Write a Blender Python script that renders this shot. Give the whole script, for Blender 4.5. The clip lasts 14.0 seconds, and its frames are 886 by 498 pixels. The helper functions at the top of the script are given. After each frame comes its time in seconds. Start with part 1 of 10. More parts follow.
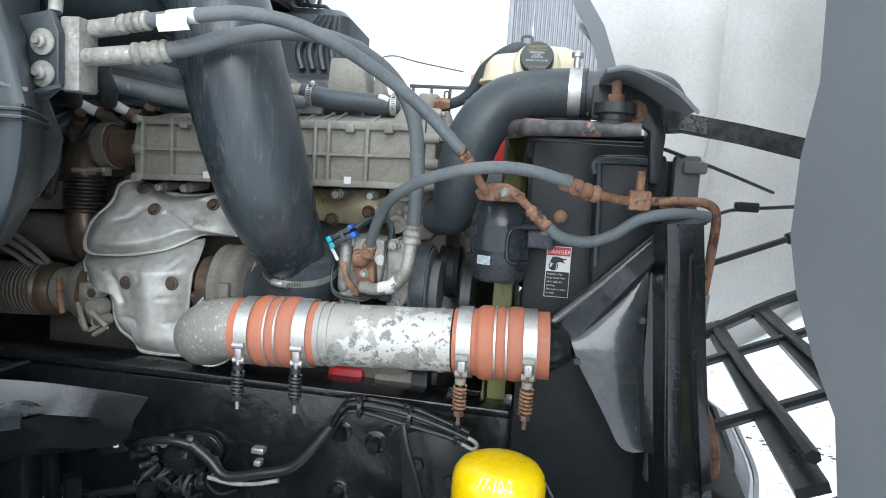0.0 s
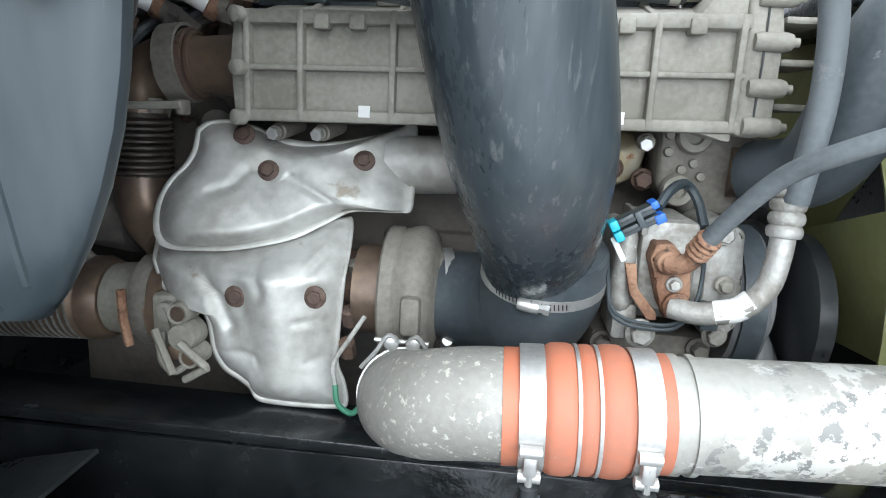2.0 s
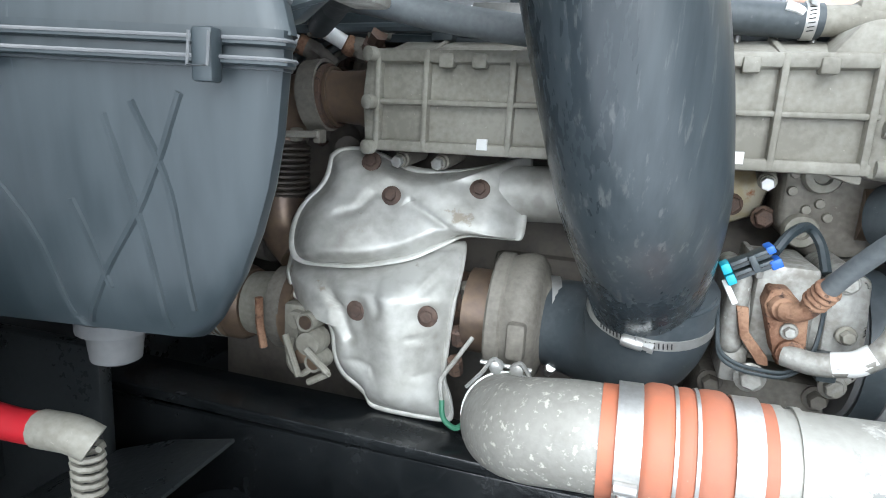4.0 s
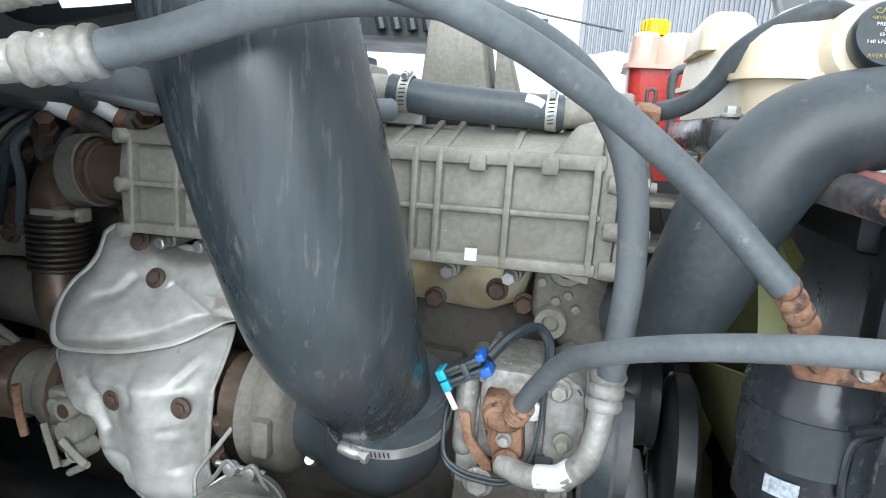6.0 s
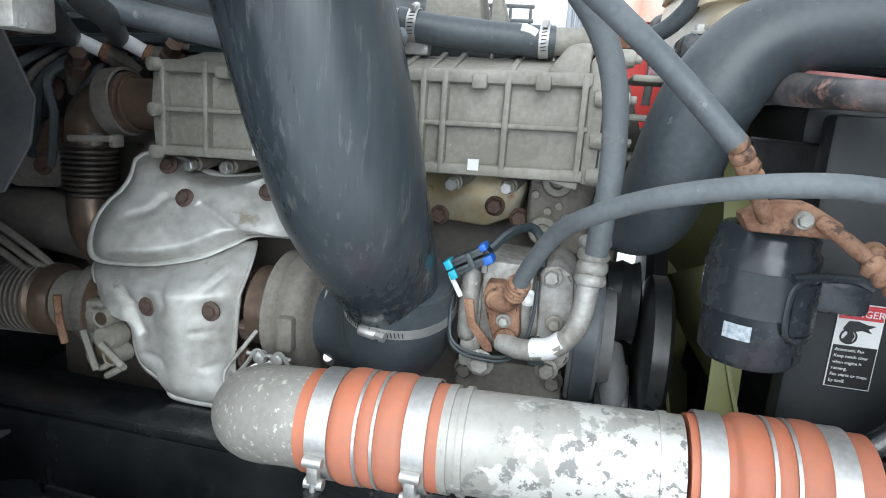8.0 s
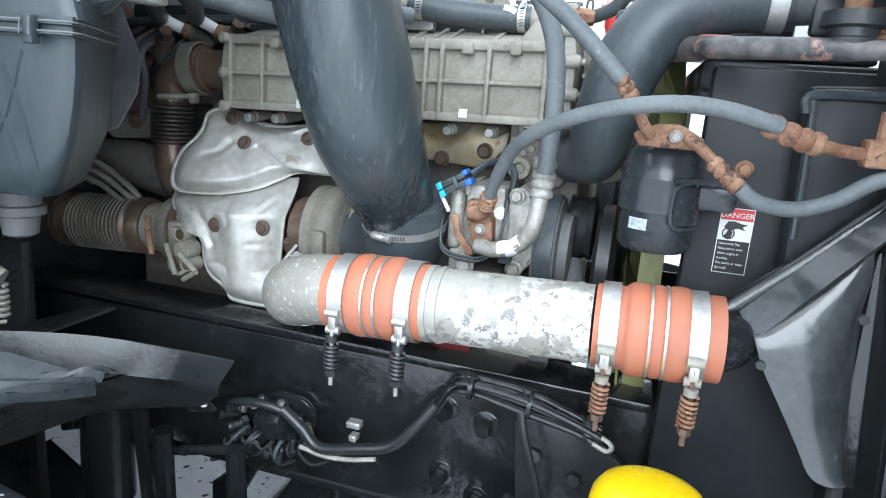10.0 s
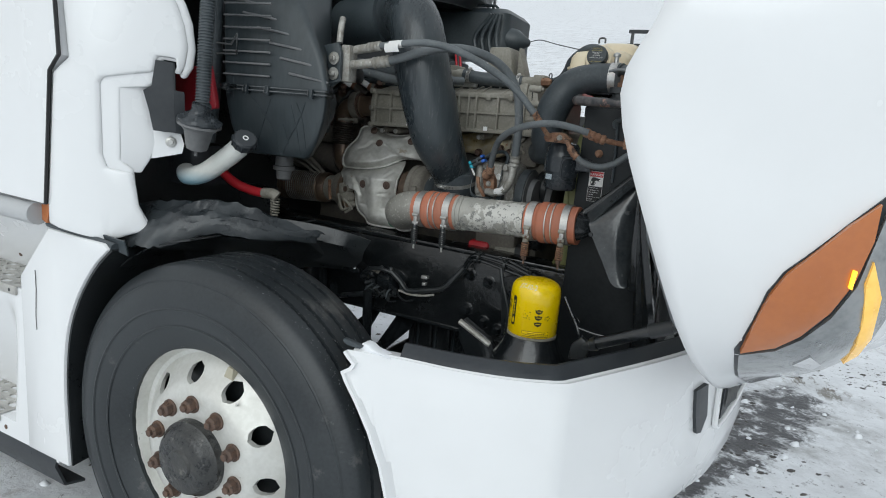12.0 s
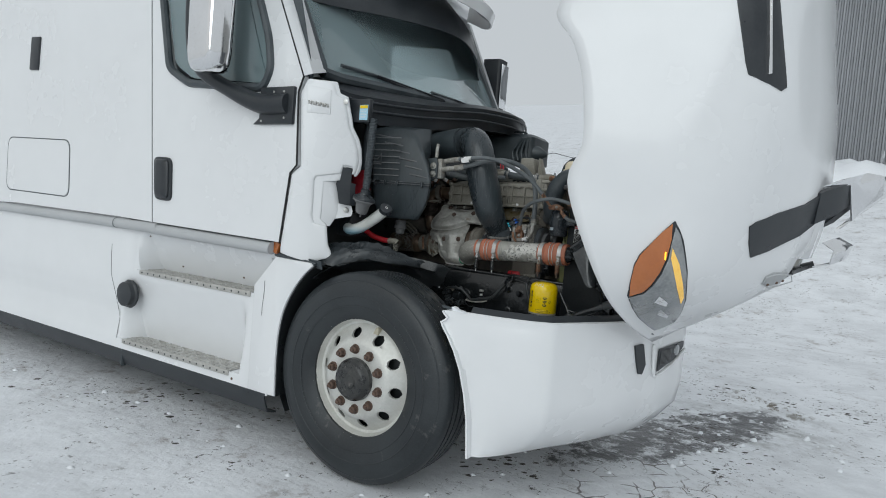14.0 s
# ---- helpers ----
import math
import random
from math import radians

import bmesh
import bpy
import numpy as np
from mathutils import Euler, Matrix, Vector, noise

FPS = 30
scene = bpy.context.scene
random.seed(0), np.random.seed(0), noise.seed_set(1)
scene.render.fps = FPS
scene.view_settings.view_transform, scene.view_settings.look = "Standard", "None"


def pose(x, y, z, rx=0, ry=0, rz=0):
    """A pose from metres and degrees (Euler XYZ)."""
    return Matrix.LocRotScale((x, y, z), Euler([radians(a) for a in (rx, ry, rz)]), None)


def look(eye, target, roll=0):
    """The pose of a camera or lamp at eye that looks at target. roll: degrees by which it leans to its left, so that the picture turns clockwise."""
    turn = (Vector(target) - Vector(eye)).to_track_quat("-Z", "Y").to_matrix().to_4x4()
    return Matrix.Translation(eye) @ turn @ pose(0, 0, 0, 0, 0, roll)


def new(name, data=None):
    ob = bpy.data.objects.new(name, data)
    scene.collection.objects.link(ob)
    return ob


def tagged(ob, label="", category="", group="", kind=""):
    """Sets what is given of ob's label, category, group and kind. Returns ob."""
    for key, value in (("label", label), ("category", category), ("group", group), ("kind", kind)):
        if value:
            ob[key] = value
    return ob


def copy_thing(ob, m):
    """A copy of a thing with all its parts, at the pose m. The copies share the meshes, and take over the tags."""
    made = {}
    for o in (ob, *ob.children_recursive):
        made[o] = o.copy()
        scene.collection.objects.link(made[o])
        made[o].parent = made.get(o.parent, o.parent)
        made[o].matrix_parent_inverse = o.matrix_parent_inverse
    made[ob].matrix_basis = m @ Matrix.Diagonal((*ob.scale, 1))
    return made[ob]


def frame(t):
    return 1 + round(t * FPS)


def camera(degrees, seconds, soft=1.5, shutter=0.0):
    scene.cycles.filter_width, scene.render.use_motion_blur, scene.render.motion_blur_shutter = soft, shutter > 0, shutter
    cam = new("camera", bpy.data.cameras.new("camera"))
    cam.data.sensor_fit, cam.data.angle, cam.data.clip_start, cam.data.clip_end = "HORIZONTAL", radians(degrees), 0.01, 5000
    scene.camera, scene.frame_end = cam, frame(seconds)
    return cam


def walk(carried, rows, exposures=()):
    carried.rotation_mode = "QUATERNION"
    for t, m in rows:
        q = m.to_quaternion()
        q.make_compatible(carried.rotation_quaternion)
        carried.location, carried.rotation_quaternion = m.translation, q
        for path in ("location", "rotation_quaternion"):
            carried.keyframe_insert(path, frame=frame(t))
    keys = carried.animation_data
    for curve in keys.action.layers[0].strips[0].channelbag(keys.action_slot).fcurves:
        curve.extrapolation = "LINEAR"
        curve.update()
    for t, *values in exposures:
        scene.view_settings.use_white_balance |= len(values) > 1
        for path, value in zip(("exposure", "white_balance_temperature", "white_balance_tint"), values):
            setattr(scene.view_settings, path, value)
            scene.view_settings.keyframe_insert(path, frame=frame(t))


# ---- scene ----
cam = camera(70.4, 14.0, soft=1.0)
# seconds, eye, target, roll
PATH = [
    (0, (0.007, -0.011, 1.406), (-0.259, 1.962, 1.21), 3.6),
    (0.5, (-0.194, 0.065, 1.41), (-0.28, 2.045, 1.141), 3.1),
    (1, (-0.336, 0.155, 1.415), (-0.323, 2.126, 1.075), 2.8),
    (1.5, (-0.418, 0.335, 1.417), (-0.418, 2.297, 1.03), 2.7),
    (2, (-0.454, 0.42, 1.408), (-0.629, 2.364, 0.974), 2.9),
    (2.5, (-0.47, 0.435, 1.403), (-0.888, 2.341, 0.964), 3.3),
    (2.7, (-0.468, 0.438, 1.401), (-0.953, 2.328, 0.96), 3.5),
    (4.8, (-0.383, 0.37, 1.469), (-0.919, 2.246, 1.033), 3.5),
    (5, (-0.348, 0.371, 1.473), (-0.871, 2.253, 1.045), 3.7),
    (5.5, (-0.251, 0.44, 1.504), (-0.724, 2.338, 1.085), 4.0),
    (6, (-0.216, 0.497, 1.545), (-0.664, 2.403, 1.139), 4.0),
    (6.5, (-0.192, 0.523, 1.576), (-0.626, 2.435, 1.18), 4.1),
    (7, (-0.178, 0.511, 1.567), (-0.6, 2.424, 1.164), 4.2),
    (7.5, (-0.18, 0.479, 1.522), (-0.589, 2.39, 1.099), 4.2),
    (8, (-0.208, 0.393, 1.471), (-0.611, 2.302, 1.033), 4.1),
    (8.2, (-0.217, 0.353, 1.457), (-0.619, 2.263, 1.021), 4.1),
    (10.3, (-0.033, 0.096, 1.421), (-0.612, 1.954, 0.958), 4.5),
    (10.5, (-0.003, 0.019, 1.422), (-0.61, 1.866, 0.951), 4.5),
    (11, (0.099, -0.243, 1.423), (-0.563, 1.583, 0.944), 4.6),
    (11.5, (0.274, -0.486, 1.41), (-0.453, 1.319, 0.951), 4.7),
    (12, (0.465, -0.709, 1.426), (-0.403, 1.047, 1.022), 5.0),
    (12.5, (0.613, -1.023, 1.401), (-0.302, 0.718, 1.038), 5.1),
    (13, (0.81, -1.332, 1.372), (-0.137, 0.414, 1.136), 4.8),
    (13.5, (0.986, -1.621, 1.353), (-0.034, 0.092, 1.198), 4.9),
    (14, (1.105, -1.958, 1.324), (0.066, -0.252, 1.213), 4.9),
]
walk(cam, [(t, look(eye, target, roll)) for t, eye, target, roll in PATH],
     exposures=[(0.0, 1.05, 6200, 8), (0.5, 1.28, 6200, 8), (1.0, 1.42, 6200, 8), (2.0, 1.66, 6200, 8), (5.0, 1.77, 6200, 8), (5.5, 1.78, 6200, 8), (6.5, 1.12, 6200, 8),
                (7.5, 1.28, 6200, 8), (8.0, 1.28, 6200, 8), (10.5, 1.72, 5950, 7), (11.0, 1.70, 6000, 7), (11.5, 0.32, 6200, 7), (12.0, -0.05, 6500, 7), (12.5, -0.15, 6500, 7), (14.0, -0.4, 6500, 7)])

# ---- overcast winter daylight ----
world = bpy.data.worlds.new("overcast_sky")
scene.world = world
world.use_nodes = True
wn, wl = world.node_tree.nodes, world.node_tree.links
wn.clear()
sky = wn.new("ShaderNodeTexSky")
sky.sky_type, sky.sun_disc = "NISHITA", False
sky.sun_elevation, sky.sun_rotation = radians(38), radians(200)
sky.air_density, sky.dust_density = 1.0, 6.0
cloud = wn.new("ShaderNodeMix")
cloud.data_type, cloud.blend_type = "RGBA", "MIX"
cloud.inputs[0].default_value = 0.93
cloud.inputs[7].default_value = (7.6, 8.0, 8.5, 1)
back = wn.new("ShaderNodeBackground")
back.inputs["Strength"].default_value = 0.1
wout = wn.new("ShaderNodeOutputWorld")
wl.new(sky.outputs[0], cloud.inputs[6])
wl.new(cloud.outputs[2], back.inputs[0])
wl.new(back.outputs[0], wout.inputs[0])
sun_data = bpy.data.lights.new("sun", "SUN")
sun_data.energy, sun_data.angle, sun_data.color = 1.3, radians(50), (0.93, 0.98, 1.0)
sun = new("sun", sun_data)
sun.matrix_world = look((3, -9, 6.5), (0, 0.8, 1.0))


# ---- materials ----
def surf(name, col, col2=None, rough=0.5, metal=0.0, scale=6.0, amount=0.5, fine=90.0, bump=0.15,
         rough_var=0.15, spots=None, spot_scale=30.0, spot_at=0.62, coat=0.0, trans=0.0, emit=None, piece=0.0, spec=0.5, stretch=None):
    """A worn surface: colour broken at a large and a fine scale, spots of dirt or wear, fine relief."""
    m = bpy.data.materials.new(name)
    m.use_nodes = True
    n, l = m.node_tree.nodes, m.node_tree.links
    b = n["Principled BSDF"]
    tc = n.new("ShaderNodeTexCoord")
    src = tc.outputs["Object"]
    if stretch:
        mp = n.new("ShaderNodeMapping")
        mp.inputs["Scale"].default_value = stretch
        l.new(src, mp.inputs[0])
        src = mp.outputs[0]
    big = n.new("ShaderNodeTexNoise")
    big.inputs["Scale"].default_value, big.inputs["Detail"].default_value = scale, 5
    small = n.new("ShaderNodeTexNoise")
    small.inputs["Scale"].default_value, small.inputs["Detail"].default_value = fine, 4
    l.new(src, big.inputs[0])
    l.new(src, small.inputs[0])
    add = n.new("ShaderNodeMath")
    add.operation = "MULTIPLY_ADD"
    l.new(small.outputs[0], add.inputs[0])
    add.inputs[1].default_value = 0.45
    l.new(big.outputs[0], add.inputs[2])
    ramp = n.new("ShaderNodeMapRange")
    ramp.inputs[1].default_value, ramp.inputs[2].default_value = 0.57, 0.88
    ramp.inputs[3].default_value, ramp.inputs[4].default_value = 0.0, amount
    l.new(add.outputs[0], ramp.inputs[0])
    mix = n.new("ShaderNodeMix")
    mix.data_type = "RGBA"
    mix.inputs[6].default_value = (*col, 1)
    mix.inputs[7].default_value = (*(col2 or [c * 0.6 for c in col]), 1)
    l.new(ramp.outputs[0], mix.inputs[0])
    colour = mix.outputs[2]
    if spots:
        sp = n.new("ShaderNodeTexNoise")
        sp.inputs["Scale"].default_value, sp.inputs["Detail"].default_value = spot_scale, 6
        sp.inputs["Roughness"].default_value = 0.65
        l.new(src, sp.inputs[0])
        sr = n.new("ShaderNodeMapRange")
        sr.inputs[1].default_value, sr.inputs[2].default_value = spot_at, spot_at + 0.07
        l.new(sp.outputs[0], sr.inputs[0])
        m2 = n.new("ShaderNodeMix")
        m2.data_type = "RGBA"
        m2.inputs[7].default_value = (*spots, 1)
        l.new(sr.outputs[0], m2.inputs[0])
        l.new(colour, m2.inputs[6])
        colour = m2.outputs[2]
    if piece:
        oi = n.new("ShaderNodeObjectInfo")
        hs = n.new("ShaderNodeHueSaturation")
        mr = n.new("ShaderNodeMapRange")
        mr.inputs[3].default_value, mr.inputs[4].default_value = 1 - piece, 1 + piece
        l.new(oi.outputs["Random"], mr.inputs[0])
        l.new(mr.outputs[0], hs.inputs["Value"])
        l.new(colour, hs.inputs["Color"])
        colour = hs.outputs[0]
    l.new(colour, b.inputs["Base Color"])
    rr = n.new("ShaderNodeMapRange")
    rr.inputs[1].default_value, rr.inputs[2].default_value = 0.4, 1.0
    rr.inputs[3].default_value, rr.inputs[4].default_value = max(0.02, rough - rough_var), min(1, rough + rough_var)
    l.new(add.outputs[0], rr.inputs[0])
    l.new(rr.outputs[0], b.inputs["Roughness"])
    b.inputs["Metallic"].default_value = metal
    b.inputs["Coat Weight"].default_value = coat
    b.inputs["Coat Roughness"].default_value = 0.08
    b.inputs["Transmission Weight"].default_value = trans
    b.inputs["Specular IOR Level"].default_value = spec
    if emit:
        b.inputs["Emission Color"].default_value = (*emit[0], 1)
        b.inputs["Emission Strength"].default_value = emit[1]
    if bump:
        bp = n.new("ShaderNodeBump")
        bp.inputs["Strength"].default_value, bp.inputs["Distance"].default_value = bump, 0.004
        l.new(add.outputs[0], bp.inputs["Height"])
        l.new(bp.outputs[0], b.inputs["Normal"])
    return m


M = dict(
    paint=surf("white_truck_paint", (0.78, 0.79, 0.80), (0.68, 0.69, 0.70), 0.25, scale=0.9, amount=0.25, fine=8, bump=0.0, coat=0.5, rough_var=0.06),
    paint_in=surf("bare_fibreglass", (0.74, 0.74, 0.72), (0.56, 0.555, 0.535), 0.6, scale=2.5, amount=0.8, bump=0.15),
    rubber=surf("dull_black_rubber", (0.040, 0.050, 0.057), (0.10, 0.115, 0.125), 0.45, scale=9, amount=0.55, fine=140, bump=0.12, spots=(0.16, 0.165, 0.17), spot_scale=60, spot_at=0.66),
    hose=surf("grey_dusty_hose", (0.082, 0.094, 0.101), (0.155, 0.170, 0.178), 0.58, scale=9, amount=0.8, fine=170, bump=0.12, spots=(0.21, 0.215, 0.21), spot_scale=34, spot_at=0.64),
    plastic=surf("black_moulded_plastic", (0.026, 0.035, 0.040), (0.066, 0.08, 0.088), 0.38, scale=7, amount=0.6, fine=160, bump=0.1),
    box_plastic=surf("chalky_black_plastic", (0.017, 0.024, 0.028), (0.044, 0.055, 0.061), 0.37, scale=5, amount=0.7, fine=60, bump=0.06, spots=(0.085, 0.098, 0.105), spot_scale=17, spot_at=0.645, stretch=(1.6, 1.6, 0.22), rough_var=0.12),
    plastic_grey=surf("weathered_grey_plastic", (0.10, 0.105, 0.11), (0.2, 0.2, 0.2), 0.55, scale=7, amount=0.6, bump=0.1),
    black_paint=surf("wet_black_chassis_paint", (0.0095, 0.0116, 0.0132), (0.019, 0.022, 0.024), 0.18, scale=8, amount=0.6, fine=110, bump=0.5, spots=(0.10, 0.105, 0.11), spot_scale=70, spot_at=0.74, coat=0.35, rough_var=0.12),
    black_dull=surf("dirty_black_paint", (0.015, 0.0178, 0.0195), (0.030, 0.0335, 0.0355), 0.34, scale=8, amount=0.7, fine=120, bump=0.25, spots=(0.10, 0.10, 0.10), spot_scale=50, spot_at=0.73),
    dark=surf("grimy_dark_engine", (0.085, 0.078, 0.07), (0.19, 0.165, 0.14), 0.7, scale=9, amount=0.7, bump=0.4),
    cast=surf("dusty_cast_aluminium", (0.325, 0.31, 0.268), (0.205, 0.192, 0.160), 0.64, metal=0.08, scale=9, amount=0.9, fine=150, bump=0.35, spots=(0.47, 0.44, 0.375), spot_scale=190, spot_at=0.665),
    cast_dark=surf("grimy_cast_iron", (0.225, 0.208, 0.178), (0.128, 0.115, 0.098), 0.68, metal=0.08, scale=9, amount=0.9, fine=150, bump=0.4, spots=(0.30, 0.27, 0.22), spot_scale=110, spot_at=0.67),
    shield=surf("stamped_aluminised_steel", (0.55, 0.545, 0.515), (0.33, 0.318, 0.285), 0.50, metal=0.30, scale=9, amount=1.0, fine=60, bump=0.25, spots=(0.30, 0.262, 0.212), spot_scale=26, spot_at=0.635, rough_var=0.14),
    alu_rough=surf("spotted_cast_elbow", (0.31, 0.302, 0.275), (0.215, 0.207, 0.185), 0.52, metal=0.15, scale=14, amount=0.7, fine=150, bump=0.35, spots=(0.55, 0.535, 0.48), spot_scale=120, spot_at=0.575),
    steel=surf("bright_zinc_steel", (0.60, 0.60, 0.585), (0.40, 0.385, 0.365), 0.36, metal=0.72, scale=30, amount=0.7, fine=200, bump=0.15, rough_var=0.12),
    alu_line=surf("oxidised_aluminium_line", (0.43, 0.425, 0.40), (0.235, 0.222, 0.195), 0.52, metal=0.35, scale=26, amount=1.0, fine=160, bump=0.5, spots=(0.58, 0.58, 0.555), spot_scale=70, spot_at=0.63),
    orange=surf("orange_silicone_boot", (0.46, 0.148, 0.078), (0.35, 0.145, 0.095), 0.58, scale=11, amount=0.8, fine=120, bump=0.15, spots=(0.50, 0.25, 0.17), spot_scale=30, spot_at=0.62),
    rust=surf("rusted_steel", (0.165, 0.078, 0.045), (0.33, 0.195, 0.125), 0.8, metal=0.12, scale=38, amount=1.0, fine=240, bump=0.8, spots=(0.075, 0.046, 0.035), spot_scale=55, spot_at=0.575),
    brown=surf("heat_browned_steel", (0.15, 0.11, 0.09), (0.27, 0.19, 0.125), 0.4, metal=0.6, scale=12, amount=0.7, bump=0.2),
    bolt=surf("rusty_bolt", (0.095, 0.066, 0.055), (0.17, 0.105, 0.075), 0.7, metal=0.3, scale=60, amount=0.9, fine=260, bump=0.5, spots=(0.05, 0.038, 0.034), spot_scale=120, spot_at=0.58),
    yellow=surf("yellow_enamel", (0.86, 0.60, 0.0), (0.80, 0.53, 0.0), 0.28, scale=5, amount=0.4, bump=0.03, coat=0.4),
    tyre=surf("tyre_rubber", (0.013, 0.0165, 0.0195), (0.032, 0.038, 0.042), 0.42, scale=4, amount=0.8, fine=120, bump=0.14, spots=(0.075, 0.076, 0.075), spot_scale=9, spot_at=0.62),
    rim=surf("dull_alloy_rim", (0.66, 0.66, 0.63), (0.50, 0.495, 0.46), 0.36, metal=0.35, scale=9, amount=0.6, fine=90, bump=0.06, spots=(0.5, 0.48, 0.42), spot_scale=40, spot_at=0.70),
    gloss_black=surf("glossy_black_enamel", (0.020, 0.025, 0.030), (0.045, 0.052, 0.058), 0.26, scale=9, amount=0.6, fine=130, bump=0.12, rough_var=0.1),
    splash=surf("dull_splash_plastic", (0.016, 0.020, 0.023), (0.042, 0.049, 0.054), 0.30, scale=12, amount=0.7, fine=90, bump=0.3, spots=(0.085, 0.093, 0.098), spot_scale=34, spot_at=0.69),
    rail=surf("gritty_wet_rail", (0.0070, 0.0085, 0.0095), (0.017, 0.019, 0.0205), 0.20, scale=9, amount=0.8, fine=70, bump=0.5, spots=(0.15, 0.155, 0.155), spot_scale=150, spot_at=0.73, coat=0.15, rough_var=0.12),
    shroud=surf("dull_moulded_shroud", (0.013, 0.0155, 0.0175), (0.026, 0.030, 0.033), 0.48, scale=7, amount=0.7, fine=110, bump=0.15, spots=(0.07, 0.075, 0.08), spot_scale=40, spot_at=0.72, spec=0.3),
    salt=surf("grey_salt_specks", (0.22, 0.23, 0.24), (0.09, 0.09, 0.09), 0.8, scale=60, amount=0.9),
    liner=surf("grey_arch_liner", (0.17, 0.185, 0.20), (0.22, 0.235, 0.25), 0.55, scale=5, amount=0.6, fine=120, bump=0.08),
    duct=surf("scuffed_intake_duct", (0.023, 0.030, 0.035), (0.053, 0.064, 0.071), 0.28, scale=6, amount=0.7, fine=90, bump=0.08, spots=(0.078, 0.086, 0.088), spot_scale=75, spot_at=0.57, stretch=(1.7, 1.7, 0.16), rough_var=0.12),
    glass=None, red=surf("red_plastic", (0.50, 0.02, 0.03), (0.4, 0.02, 0.03), 0.4, amount=0.4, bump=0.05),
    white=surf("white_sticker", (0.75, 0.75, 0.74), (0.62, 0.62, 0.6), 0.45, amount=0.4, bump=0.05),
    black_ink=surf("black_print", (0.012, 0.012, 0.013), rough=0.5, bump=0.0),
    red_ink=surf("red_print", (0.55, 0.04, 0.05), rough=0.5, bump=0.0),
    blue=surf("blue_plastic", (0.02, 0.13, 0.55), rough=0.4, bump=0.05),
    cyan=surf("teal_plastic", (0.02, 0.42, 0.55), rough=0.4, bump=0.05),
    tank=surf("yellowed_translucent_plastic", (0.87, 0.77, 0.58), (0.81, 0.66, 0.44), 0.35, scale=5, amount=0.6, bump=0.03, spec=0.4),
    tank_red=surf("reservoir_with_red_fluid", (0.62, 0.06, 0.05), (0.5, 0.04, 0.04), 0.3, scale=4, amount=0.4, bump=0.02),
    tank_pink=surf("pale_reservoir_plastic", (0.78, 0.52, 0.42), (0.72, 0.44, 0.36), 0.35, scale=5, amount=0.4, bump=0.02),
    fan=surf("yellow_green_fan_plastic", (0.27, 0.28, 0.12), (0.20, 0.21, 0.09), 0.45, scale=6, amount=0.5, bump=0.05),
    chrome=surf("chrome", (0.85, 0.85, 0.86), (0.7, 0.7, 0.7), 0.08, metal=1.0, scale=6, amount=0.3, bump=0.02, rough_var=0.05),
    amber=surf("amber_lens", (0.48, 0.155, 0.045), (0.36, 0.11, 0.035), 0.14, scale=12, amount=0.4, bump=0.02, coat=0.6),
    amber_lit=surf("lit_amber_lamp", (0.9, 0.5, 0.05), (0.9, 0.5, 0.05), 0.3, bump=0.0, emit=((1.0, 0.50, 0.03), 1.6)),
    lamp_clear=surf("clear_headlamp_lens", (0.20, 0.215, 0.225), (0.42, 0.43, 0.43), 0.1, metal=0.6, scale=9, amount=0.7, bump=0.03, coat=1.0),
    step=surf("checkered_step_metal", (0.56, 0.55, 0.52), (0.40, 0.39, 0.37), 0.42, metal=0.6, scale=14, amount=0.7, bump=0.2),
    grey_panel=surf("grey_side_panel", (0.46, 0.47, 0.48), (0.40, 0.41, 0.42), 0.4, scale=3, amount=0.4, bump=0.02),
    trim_black=surf("satin_black_trim", (0.02, 0.024, 0.029), (0.04, 0.045, 0.05), 0.38, scale=6, amount=0.6, bump=0.06),
    oily=surf("oil_stained_alloy", (0.33, 0.25, 0.11), (0.42, 0.38, 0.30), 0.35, metal=0.4, scale=18, amount=0.9, bump=0.2, spots=(0.25, 0.09, 0.03), spot_scale=22, spot_at=0.66),
    barn=surf("galvanised_cladding", (0.25, 0.26, 0.275), (0.18, 0.19, 0.20), 0.5, metal=0.3, scale=0.5, amount=0.6, fine=6, bump=0.05, spots=(0.75, 0.77, 0.8), spot_scale=2.2, spot_at=0.655, stretch=(1, 1, 0.16)),
)


